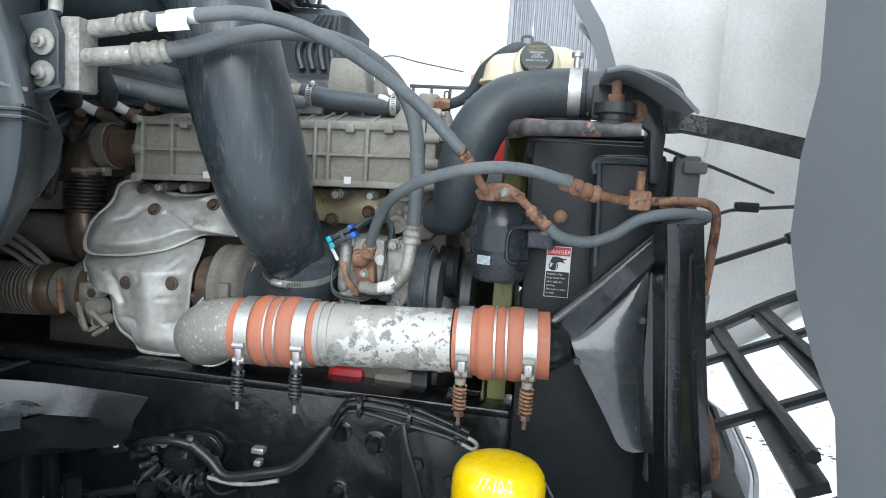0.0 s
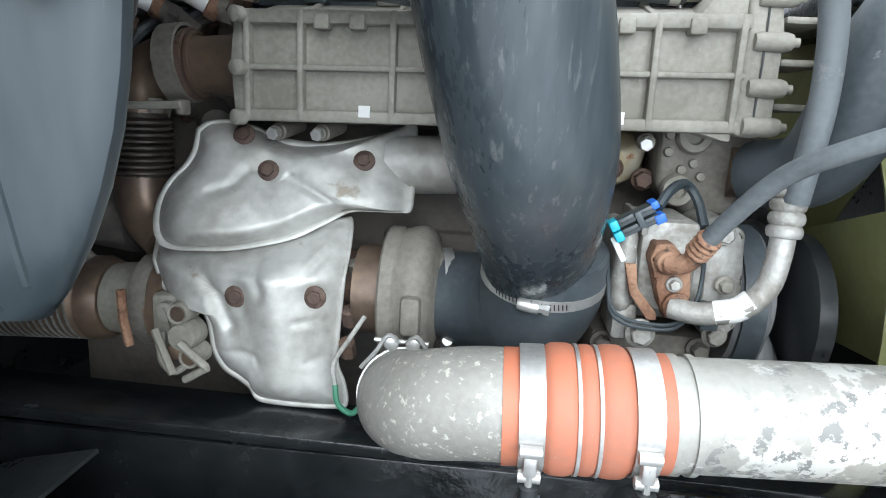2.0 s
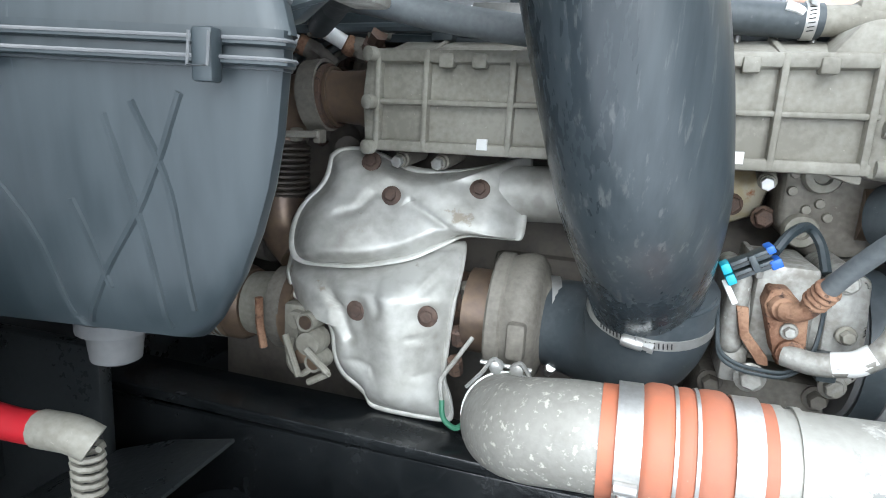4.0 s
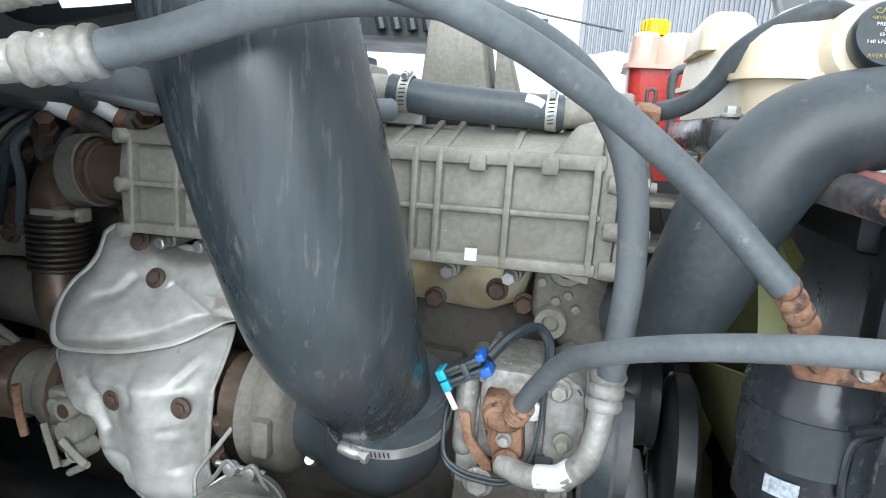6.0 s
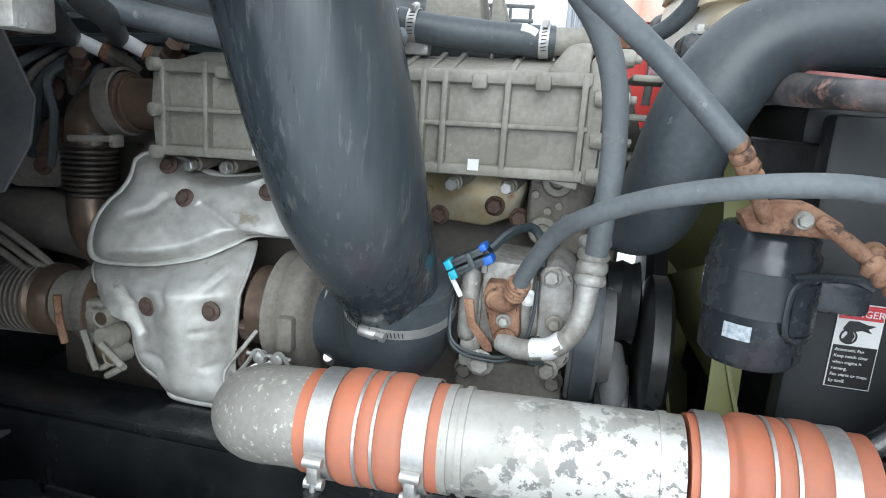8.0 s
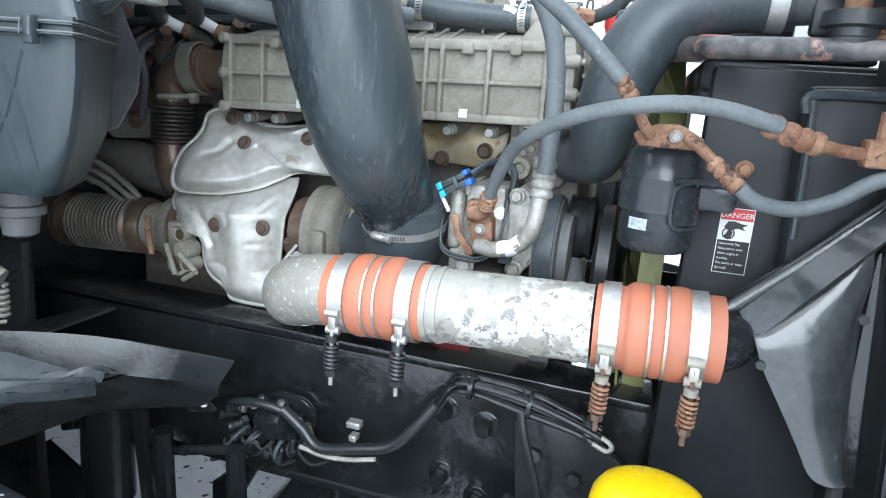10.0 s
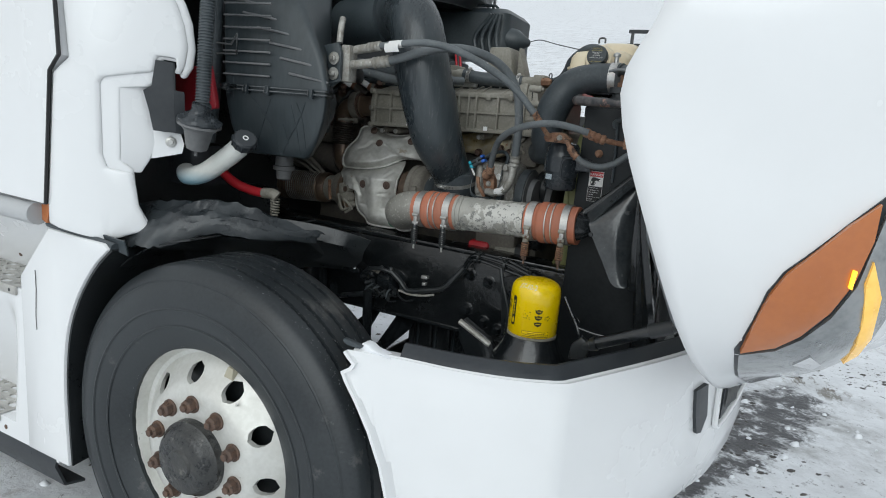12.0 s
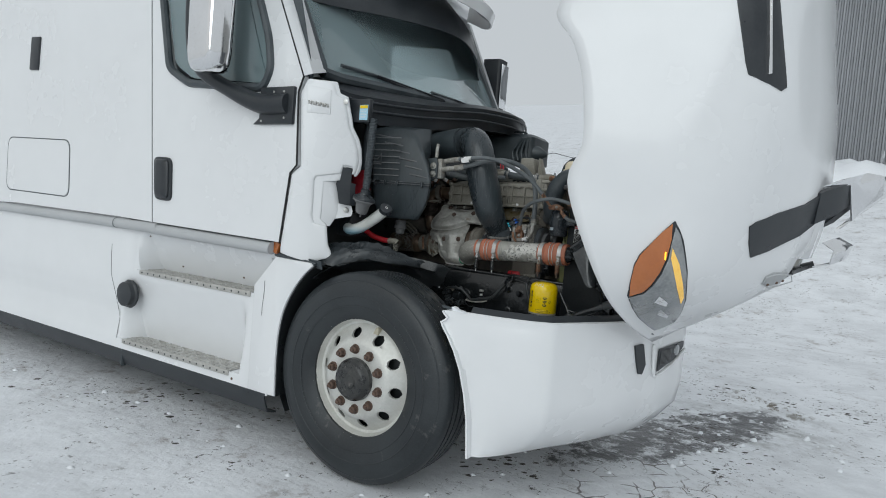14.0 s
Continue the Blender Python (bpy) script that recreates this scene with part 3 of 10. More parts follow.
    part("hub_cap", lathe([(0.103, 0.375), (0.101, 0.340), (0.092, 0.332), (0.086, 0.318), (0.075, 0.310), (0.04, 0.308), (0.036, 0.302), (0.0, 0.301)], c, (0, 1, 0), 32), surf("greasy_hub", (0.014, 0.016, 0.018), (0.05, 0.05, 0.048), 0.3, scale=26, amount=1.0, fine=160, bump=0.7, spots=(0.13, 0.125, 0.115), spot_scale=38, spot_at=0.60, rough_var=0.15), rim, "dark greasy hub cap")
    part("balance_mark", prism([(HUB.x + 0.052, HUB.z + 0.222), (HUB.x + 0.066, HUB.z + 0.252), (HUB.x + 0.083, HUB.z + 0.249), (HUB.x + 0.082, HUB.z + 0.218)], 0.403, 0.440, 0.001), surf("tan_tape", (0.42, 0.39, 0.30), (0.36, 0.33, 0.26), 0.6, bump=0.05), rim, "tan tape patch")
    for k in range(10):
        a = 2 * math.pi * (k + 0.62) / 10
        p = (HUB.x + 0.1430 * math.cos(a), 0.361, HUB.z + 0.1430 * math.sin(a))
        nut = lathe([(0.0235, 0), (0.0235, 0.004), (0.0215, 0.006)], p, (0, -1, 0), 18)
        nut = lathe([(0.019, 0.004), (0.0185, 0.022), (0.014, 0.026), (0.0105, 0.027), (0.0105, 0.034), (0.008, 0.035)], p, (0, -1, 0), 6, nut)
        part("wheel_nut", nut, "bolt", rim, "rusty brown wheel nut" if k == 0 else "")
    part("valve_stem", tube([(HUB.x + 0.10, 0.40, HUB.z + 0.155), (HUB.x + 0.125, 0.375, HUB.z + 0.178)], 0.004, 8, 1), "steel", rim)
    return w


wheel()

# ---- front bumper ----
def bumper():
    b = thing("front_bumper", (0.2, 1.5, 0.28), "white curved truck bumper with a black top trim", "bumper")
    plan = spline([(-0.34, 0.374, 0), (-0.30, 0.382, 0), (-0.175, 0.408, 0), (-0.066, 0.423, 0), (0.035, 0.448, 0), (0.10, 0.474, 0), (0.158, 0.506, 0)], 5) + spline([(0.176, 0.522, 0), (0.220, 0.603, 0), (0.302, 0.759, 0), (0.382, 0.930, 0), (0.425, 1.06, 0), (0.475, 1.22, 0), (0.52, 1.5, 0)], 5)
    full = [(p.x, p.y) for p in plan] + [(p.x, 3.0 - p.y) for p in plan[-2::-1]]
    zs = [0.285, 0.295, 0.34, 0.45, 0.56, 0.66, 0.74, 0.80, 0.825, 0.84, 0.852, 0.864, 0.879, 0.892, 0.905]

    def back_edge(z):
        pts = [(0.28, -0.117), (0.45, -0.130), (0.56, -0.151), (0.66, -0.180), (0.74, -0.216), (0.80, -0.254), (0.84, -0.286), (0.852, -0.293), (0.866, -0.272), (0.879, -0.268), (0.892, -0.284), (0.91, -0.300)]
        for (za, xa), (zb, xb) in zip(pts, pts[1:]):
            if z <= zb:
                return xa + (xb - xa) * max(0, (z - za) / (zb - za))
        return pts[-1][1]

    rows = []
    for z in zs:
        low = max(0, 0.5 - z) / 0.22
        row = []
        for x, y in full:
            tuck = 0.17 * low ** 1.5 * max(0, min(1, (x + 0.12) / 0.29))
            top = 0.012 * max(0, min(1, (z - 0.76) / 0.12)) ** 2
            yy = y + (0.03 * (0.9 - z) + (0.10 * low ** 1.6 * max(0, min(1, (x + 0.05) / 0.3))) + top) * (1 if y < 1.5 else -1) * min(1, abs(1.5 - y) / 0.5)
            row.append((max(x - tuck, back_edge(z)), yy, z))
        rows.append(row)
    bm = sheet(rows, 0.008)
    part("shell", bm, "paint", b, "white painted bumper shell")
    # top return and black trim
    top = [(x, y) for x, y in full if x > -0.29]

    def offset(d):
        out = []
        for i, (x, y) in enumerate(top):
            a, c = top[max(0, i - 1)], top[min(len(top) - 1, i + 1)]
            t = Vector((c[0] - a[0], c[1] - a[1])).normalized()
            out.append((x - t.y * d, y + t.x * d))
        return out
    part("top_edge", sheet([[(x, y, 0.904) for x, y in offset(0.012)], [(x, y, 0.908) for x, y in offset(0.018)], [(x, y, 0.904) for x, y in offset(0.05)]], 0.004), "paint", b)
    inner = [[(x, y, z) for x, y in offset(d) if x > -0.19] for d, z in ((0.017, 0.904), (0.020, 0.909), (0.032, 0.920), (0.046, 0.931), (0.055, 0.930), (0.060, 0.86))]
    inner = [r[:min(map(len, inner))] for r in inner]
    part("top_trim", sheet(inner, 0.004), "trim_black", b, "black plastic strip along the top edge")
    # slot and fog lamp opening at the corner
    slot = [(0.391, 0.968, 0.795), (0.414, 1.028, 0.80), (0.424, 1.06, 0.70), (0.416, 1.04, 0.655), (0.407, 1.015, 0.66), (0.398, 0.99, 0.72)]
    bm = bmesh.new()
    skin(bm, [[(x + 0.012, y - 0.004, z) for x, y, z in slot], [(x - 0.03, y + 0.015, z) for x, y, z in slot]])
    part("air_slot", bm, "trim_black", b, "black slot in the bumper corner")
    fog = [(0.468, 1.165, 0.655, 0.765), (0.488, 1.25, 0.678, 0.77), (0.503, 1.33, 0.692, 0.773), (0.516, 1.42, 0.722, 0.775), (0.522, 1.47, 0.75, 0.776)]
    lamp = part("fog_lamp", sheet([[(x, y, z0 + (z1 - z0) * k / 3) for x, y, z0, z1 in fog] for k in range(4)], 0.004), "trim_black", b, "dark fog lamp opening")
    for k in range(9):
        y = 1.18 + 0.012 * k
        part("mesh_wire", tube([(0.473 + 0.24 * (y - 1.165), y, 0.685), (0.473 + 0.24 * (y - 1.165), y + 0.008, 0.758)], 0.002, 5, 1), "plastic_grey", lamp)
    part("lens", lathe([(0.03, 0), (0.028, 0.006), (0.0, 0.01)], (0.508, 1.36, 0.742), (0.98, -0.2, 0), 18), "lamp_clear", lamp, "round fog lamp lens")
    part("opening_edge", tube([(0.452, 1.115, 0.79), (0.455, 1.122, 0.70), (0.462, 1.15, 0.636), (0.50, 1.30, 0.672), (0.53, 1.47, 0.735)], 0.008, 8), "paint", b)
    return b


bumper()


# ---- open hood ----
def hood():
    h = thing("hood", (0.6, 1.5, 0.83), "white truck hood tilted forward, open", "hood")
    E = [(0.476, 0.95, 0.83), (0.442, 0.69, 0.92), (0.388, 0.462, 1.06), (0.314, 0.342, 1.27), (0.244, 0.312, 1.488),
         (0.29, 0.305, 1.62), (0.285, 0.305, 1.75), (0.262, 0.305, 1.89), (0.21, 0.305, 2.02), (0.14, 0.305, 2.12), (0.20, 0.31, 2.25), (0.30, 0.33, 2.45), (0.40, 0.40, 2.65)]
    A = [(0.50, 0.955, 0.845), (0.49, 0.74, 0.93), (0.47, 0.49, 1.06), (0.49, 0.40, 1.22), (0.46, 0.36, 1.44),
         (0.48, 0.345, 1.58), (0.48, 0.34, 1.72), (0.47, 0.34, 1.87), (0.45, 0.34, 2.01), (0.42, 0.34, 2.12), (0.45, 0.345, 2.25), (0.5, 0.36, 2.45), (0.55, 0.42, 2.65)]
    Bm = [(0.53, 0.96, 0.865), (0.56, 0.83, 0.935), (0.60, 0.58, 1.05), (0.65, 0.46, 1.19), (0.68, 0.43, 1.40),
          (0.70, 0.415, 1.55), (0.71, 0.405, 1.70), (0.715, 0.40, 1.86), (0.715, 0.40, 2.0), (0.71, 0.40, 2.12), (0.715, 0.405, 2.25), (0.72, 0.42, 2.45), (0.72, 0.47, 2.65)]
    Cc = [(0.58, 0.97, 0.90), (0.64, 0.92, 0.955), (0.73, 0.76, 1.06), (0.80, 0.68, 1.18), (0.855, 0.62, 1.38),
          (0.88, 0.58, 1.54), (0.90, 0.56, 1.69), (0.91, 0.55, 1.86), (0.905, 0.545, 2.0), (0.90, 0.54, 2.12), (0.895, 0.54, 2.25), (0.88, 0.55, 2.45), (0.86, 0.58, 2.65)]
    N = [(0.64, 0.985, 0.935), (0.74, 0.99, 1.00), (0.87, 0.99, 1.09), (0.97, 0.99, 1.18), (1.03, 0.99, 1.36),
         (1.05, 0.97, 1.54), (1.055, 0.95, 1.69), (1.05, 0.94, 1.86), (1.035, 0.93, 2.0), (1.02, 0.92, 2.12), (1.005, 0.92, 2.25), (0.985, 0.92, 2.45), (0.95, 0.93, 2.65)]
    cols = [spline(c, 4) for c in (E, A, Bm, Cc, N)]
    rows = []
    for i in range(len(cols[0])):
        rows.append([tuple(p) for p in spline([c[i] for c in cols], 5)])
    mid = []
    for r in rows:
        x, y, z = r[-1]
        far = [(X, 3.0 - Y, Z) for X, Y, Z in r[::-1]]
        mid.append((r, far))
    out = bmesh.new()
    near_rows = [r for r, f in mid]
    far_rows = [f for r, f in mid]
    skin(out, near_rows, closed=False)
    skin(out, far_rows, closed=False)
    # top panel across the nose, above the grille opening
    k0 = 14
    skin(out, [[r[-1], (r[-1][0] + 0.03, 1.2, r[-1][2]), (r[-1][0] + 0.04, 1.5, r[-1][2]), (r[-1][0] + 0.03, 1.8, r[-1][2]), f[0]] for r, f in mid[k0:]], closed=False)
    bmesh.ops.remove_doubles(out, verts=out.verts, dist=0.0005)
    bmesh.ops.recalc_face_normals(out, faces=out.faces)
    ref = min(out.faces, key=lambda f: (f.calc_center_median() - Vector((0.48, 0.345, 1.58))).length)
    if ref.normal.y > 0:
        bmesh.ops.reverse_faces(out, faces=out.faces)
    me_ob = part("shell", out, "paint", h, "white painted shell, pale fibreglass inside")
    me_ob.data.materials.append(M["paint_in"])
    so = me_ob.modifiers.new("thickness", "SOLIDIFY")
    so.thickness, so.offset, so.material_offset = 0.012, -1.0, 1
    return h, rows


HOOD, hood_rows = hood()


# ---- chassis ----
def blk(name, lo, hi, mat, parent, bevel=0.006, m=None, label=""):
    return part(name, box(lo, hi, bevel, m=m), mat, parent, label)


rail = thing("frame_rail", (-0.8, 1.06, 0.76), "black steel chassis rail, wet and gritty", "chassis rail")
blk("web", (-3, 1.05, 0.765), (0.14, 1.06, 1.02), "rail", rail, 0.002)
part("top_flange", prism([(-3, 1.055), (0.0, 1.015), (0.0, 1.03), (-3, 1.07)], 1.046, 1.14, 0.003), "rail", rail)
blk("bottom_flange", (-3, 1.046, 0.763), (0.14, 1.14, 0.775), "black_paint", rail, 0.003)
for x, z in ((-0.30, 0.958), (-0.235, 0.945), (-0.155, 0.925), (-0.095, 0.90), (-0.30, 0.845), (-0.24, 0.815), (-0.19, 0.80)):
    part("bolt", hexbolt((x, 1.05, z), (0, -1, 0), 0.013, 0.026, 0.021), "black_paint", rail)
part("plate", prism([(-0.19, 0.97), (-0.12, 1.0), (-0.02, 0.93), (-0.03, 0.80), (-0.17, 0.78)], 1.03, 1.046, 0.003), "black_dull", rail)

block = thing("engine_block", (-0.6, 1.6, 0.8), "grimy dark diesel engine block", "engine")
blk("block", (-1.1, 1.30, 0.75), (-0.17, 1.72, 1.40), "dark", block, 0.02)
blk("head", (-1.05, 1.27, 1.38), (-0.19, 1.70, 1.525), "dark", block, 0.015)
blk("side_cover", (-0.62, 1.285, 0.98), (-0.36, 1.31, 1.24), "dark", block, 0.012)
blk("front_cover", (-0.24, 1.22, 0.80), (-0.15, 1.75, 1.42), "cast_dark", block, 0.02)
for x in (-0.93, -0.74, -0.55, -0.36):
    blk("head_rib", (x, 1.25, 1.40), (x + 0.03, 1.28, 1.51), "dark", block, 0.006)
    part("bolt", hexbolt((x + 0.09, 1.27, 1.46), (0, -1, 0), 0.009, 0.012, 0.013), "bolt", block)
cover = thing("valve_cover", (-0.6, 1.5, 1.53), "flat black engine valve cover", "engine cover")
blk("cover", (-1.05, 1.24, 1.532), (-0.20, 1.72, 1.565), "plastic", cover, 0.01)
blk("rim", (-1.07, 1.22, 1.522), (-0.18, 1.74, 1.534), "plastic", cover, 0.004)
for x in (-0.34, -0.30, -0.26):
    part("stud", lathe([(0.004, 0), (0.004, 0.03), (0.007, 0.03), (0.007, 0.036)], (x, 1.235, 1.53), (0, 0, 1), 10), "steel", cover)
solo("lifting_rail", box((-0.66, 1.215, 1.535), (-0.42, 1.235, 1.575), 0.004), "steel", "flat steel bracket on the engine top", "bracket")

# oil-stained plate and coolant outlet below the cooler
plate = thing("manifold_plate", (-0.37, 1.24, 1.35), "oil-stained alloy manifold cover plate", "engine plate")
part("body", prism([(-0.50, 1.385), (-0.29, 1.395), (-0.275, 1.38), (-0.285, 1.335), (-0.33, 1.315), (-0.50, 1.325)], 1.235, 1.275, 0.008), "oily", plate)
part("bolt", hexbolt((-0.318, 1.236, 1.346), (0, -1, 0), 0.011, 0.010, 0.014), "bolt", plate)
part("bolt", hexbolt((-0.394, 1.234, 1.326), (0, -1, 0), 0.011, 0.010, 0.014), "bolt", plate)
part("bolt", hexbolt((-0.282, 1.225, 1.335), (0, -1, 0), 0.011, 0.012, 0.014), "bolt", plate)
outlet = thing("coolant_outlet", (-0.22, 1.22, 1.35), "dusty cast coolant outlet housing with round plugs", "housing")
part("body", prism([(-0.272, 1.41), (-0.19, 1.415), (-0.165, 1.395), (-0.155, 1.345), (-0.18, 1.30), (-0.235, 1.295), (-0.272, 1.33)], 1.195, 1.28, 0.010), "cast_dark", outlet)
for x, z, r in ((-0.236, 1.392, 0.0205), (-0.248, 1.328, 0.0195)):
    part("plug", lathe([(r, 0), (r, 0.012), (r * 0.9, 0.016), (r * 0.5, 0.016), (r * 0.42, 0.009), (0, 0.009)], (x, 1.197, z), (0, -1, 0), 20), "cast", outlet)
for x, z in ((-0.262, 1.392), (-0.262, 1.372), (-0.232, 1.36), (-0.222, 1.345), (-0.245, 1.352)):
    part("boss", lathe([(0.006, 0), (0.005, 0.006), (0, 0.007)], (x, 1.196, z), (0, -1, 0), 10), "cast", outlet)
part("neck", tube([(-0.19, 1.20, 1.352), (-0.15, 1.195, 1.352)], 0.03, 20, 2), "brown", outlet)
part("clamp", ring(0.031, 0.014, 0.002, (-0.158, 1.195, 1.352), (1, 0, 0)), "rust", outlet)
part("clamp_screw", lathe([(0.006, -0.015), (0.006, 0.015)], (-0.158, 1.185, 1.385), (0, 1, 0.2), 10), "rust", outlet)

# ---- exhaust gas cooler ----
cooler = thing("exhaust_gas_cooler", (-0.46, 1.19, 1.39), "dusty ribbed cast-aluminium cooler bolted to the engine", "engine cooler")
SL = 0.024


def cz(x, z):
    return z + SL * (x + 0.755)


def slant(bm):
    for v in bm.verts:
        v.co.z += SL * (v.co.x + 0.755)
    return bm


part("body", slant(box((-0.755, 1.145, 1.388), (-0.205, 1.26, 1.503), 0.007)), "cast", cooler)
part("top_lip", slant(box((-0.757, 1.133, 1.491), (-0.207, 1.20, 1.507), 0.004)), "cast", cooler)
part("bottom_lip", slant(box((-0.757, 1.133, 1.384), (-0.207, 1.20, 1.398), 0.004)), "cast", cooler)
part("middle_rib", slant(box((-0.757, 1.134, 1.441), (-0.207, 1.15, 1.448), 0.003)), "cast", cooler)
for x in (-0.752, -0.69, -0.585, -0.47, -0.435, -0.402, -0.376, -0.302, -0.215):
    part("rib", slant(box((x - 0.004, 1.132, 1.385), (x + 0.004, 1.23, 1.507), 0.003)), "cast", cooler)
for x in (-0.665, -0.625, -0.53, -0.495, -0.335, -0.262):
    part("lug", slant(box((x - 0.009, 1.129, 1.485), (x + 0.009, 1.15, 1.502), 0.003)), "cast", cooler)
for x in (-0.615, -0.335):
    part("label", slant(box((x - 0.0065, 1.1305, 1.391), (x + 0.0065, 1.134, 1.404))), "white", cooler, "small white paper label")
part("end_ramp", prism([(-0.264, 1.514), (-0.240, 1.547), (-0.226, 1.552), (-0.212, 1.552), (-0.212, 1.50)], 1.139, 1.25, 0.004), "cast", cooler)
part("end_skirt", prism([(-0.262, 1.400), (-0.212, 1.408), (-0.212, 1.388), (-0.222, 1.389)], 1.139, 1.25, 0.003), "cast", cooler)
part("flange_seam", tube([(-0.1935, 1.1345, 1.545), (-0.1925, 1.1345, 1.47), (-0.1935, 1.1345, 1.40)], 0.0012, 5, 2), "black_dull", cooler)
part("end_flange", prism([(-0.212, 1.535), (-0.195, 1.55), (-0.18, 1.545), (-0.172, 1.50), (-0.172, 1.41), (-0.185, 1.393), (-0.212, 1.395)], 1.136, 1.27, 0.006), "cast", cooler)
for z in (1.537, 1.493, 1.446, 1.406):
    part("flange_boss", lathe([(0.0, 0.0), (0.0085, 0.001), (0.0102, 0.006), (0.0102, 0.034), (0.0085, 0.039), (0.005, 0.040), (0.005, 0.046), (0, 0.047)], (-0.205, 1.136, z), (1, 0, 0), 14), "cast", cooler)
    blk("flange_fin", (-0.165, 1.16, z - 0.022), (-0.12, 1.25, z - 0.014), "cast", cooler, 0.003)
part("top_slope", slant(prism([(1.136, 1.502), (1.245, 1.530), (1.26, 1.53), (1.26, 1.49), (1.14, 1.49)], -0.75, -0.205, 0.003, plane="yz")), "cast", cooler)
for x in (-0.69, -0.585, -0.47, -0.435, -0.402, -0.376, -0.302, -0.215):
    part("top_rib", slant(prism([(1.134, 1.502), (1.245, 1.536), (1.255, 1.52), (1.14, 1.495)], x - 0.004, x + 0.004, 0.002, plane="yz")), "cast", cooler)
part("inlet_pad", prism([(-0.755, 1.505), (-0.77, 1.50), (-0.775, 1.45), (-0.77, 1.385), (-0.755, 1.385)], 1.14, 1.26, 0.004), "cast", cooler)
for z in (1.50, 1.443, 1.388):
    part("pad_bolt", lathe([(0.009, 0), (0.009, 0.012), (0.005, 0.014)], (-0.758, 1.135, z), (-0.4, -1, 0), 12), "cast", cooler)
for x in (-0.722, -0.668, -0.356, -0.287):
    part("stand_off", lathe([(0.0105, 0.0), (0.0105, 0.058), (0.0085, 0.06), (0.0085, 0.066), (0.0, 0.067)], (x, 1.228, cz(x, 1.372) + 0.006), (-0.12, -1, -0.12), 14), "cast_dark" if x < -0.5 else "cast", cooler)
    part("stand_off_bolt", hexbolt((x - 0.0082, 1.163, cz(x, 1.372) - 0.002), (-0.12, -1, -0.12), 0.008, 0.008), "steel", cooler)

# brown crossover pipe with bellows
xpipe = thing("crossover_pipe", (-0.88, 1.19, 1.25), "heat-browned exhaust crossover pipe with bellows and clamp", "exhaust pipe")
XY = 1.19
part("stub", lathe([(0.046, 0), (0.036, 0.022), (0.034, 0.055), (0.036, 0.078)], (-0.772, XY, 1.447), (-1, 0, 0), 28), "brown", xpipe)
part("clamp_band", ring(0.044, 0.026, 0.004, (-0.858, XY, 1.447), (1, 0, 0.12), 36), "cast_dark", xpipe)
part("clamp_lip", ring(0.036, 0.006, 0.007, (-0.842, XY, 1.447), (1, 0, 0.12), 36), "bolt", xpipe)
part("clamp_lip", ring(0.036, 0.004, 0.004, (-0.834, XY, 1.447), (1, 0, 0.12), 36), "brown", xpipe)
part("clamp_bolt", tube([(-0.905, XY - 0.05, 1.394), (-0.835, XY - 0.052, 1.398)], 0.0045, 8, 1), "cast", xpipe)
for x in (-0.872, -0.838):
    blk("clamp_lug", (x - 0.0055, XY - 0.050, 1.386), (x + 0.0055, XY - 0.030, 1.404), "cast_dark", xpipe, 0.003)
part("elbow", tube([(-0.850, XY, 1.447), (-0.885, XY, 1.443), (-0.910, XY, 1.422), (-0.917, XY, 1.385)], 0.033, 24), "brown", xpipe, "heat-tinted brown elbow")
prof = []
for k in range(9):
    prof += [(0.034, k * 0.0078), (0.0395, k * 0.0078 + 0.0025), (0.0395, k * 0.0078 + 0.0052)]
part("bellows", lathe([(0.033, -0.004)] + prof + [(0.034, 0.072), (0.033, 0.078)], (-0.917, XY, 1.308), (0, 0, 1), 32), surf("scorched_bellows", (0.055, 0.047, 0.042), (0.10, 0.082, 0.068), 0.5, metal=0.5, scale=30, amount=0.8, fine=160, bump=0.3), xpipe, "dark ringed bellows")
part("lower_elbow", tube([(-0.917, XY, 1.315), (-0.916, XY - 0.003, 1.282), (-0.905, XY - 0.008, 1.252), (-0.878, XY - 0.015, 1.230)], 0.033, 24), "brown", xpipe)

# ---- heat shield ----
hs = thing("heat_shield", (-0.7, 1.08, 1.06), "dented silver heat shield over the exhaust manifold", "heat shield")


def pressed(poly, field, lip=0.007, rings=22, thick=0.002):
    """A pressed shell: depth from a function of place and of the way in from the rim (0 to 1), with a raised bead along the edge."""
    pts = [Vector((p[0], 0, p[1])) for p in poly]
    line = spline(pts + [pts[0]], 6)[:-1]
    c = sum(line, Vector()) / len(line)
    rows = [[(q.x, field(q.x, q.z, 0) + thick, q.z) for q in line], [(q.x, field(q.x, q.z, 0), q.z) for q in line]]
    for inset, rise in ((0.3, 0.0012), (0.65, 0.0016), (1.0, 0.0)):
        ring_pts = [c + (q - c) * (1 - lip * inset / max(0.05, (q - c).length)) for q in line]
        rows.append([(q.x, field(q.x, q.z, 0) - rise, q.z) for q in ring_pts])
    for k in range(1, rings + 1):
        s = (1 - k / (rings + 0.25))
        rows.append([(c.x + (q.x - c.x) * s, field(c.x + (q.x - c.x) * s, c.z + (q.z - c.z) * s, 1 - s), c.z + (q.z - c.z) * s) for q in ring_pts])
    return skin(bmesh.new(), rows)


def dent(x, z, pts, wide, deep):
    """A pressed crease along a line of points."""
    best = 9.0
    for (ax, az), (bx, bz) in zip(pts, pts[1:]):
        t = max(0, min(1, ((x - ax) * (bx - ax) + (z - az) * (bz - az)) / ((bx - ax) ** 2 + (bz - az) ** 2)))
        best = min(best, math.hypot(x - ax - t * (bx - ax), z - az - t * (bz - az)))
    return deep * math.exp(-(best / wide) ** 2)


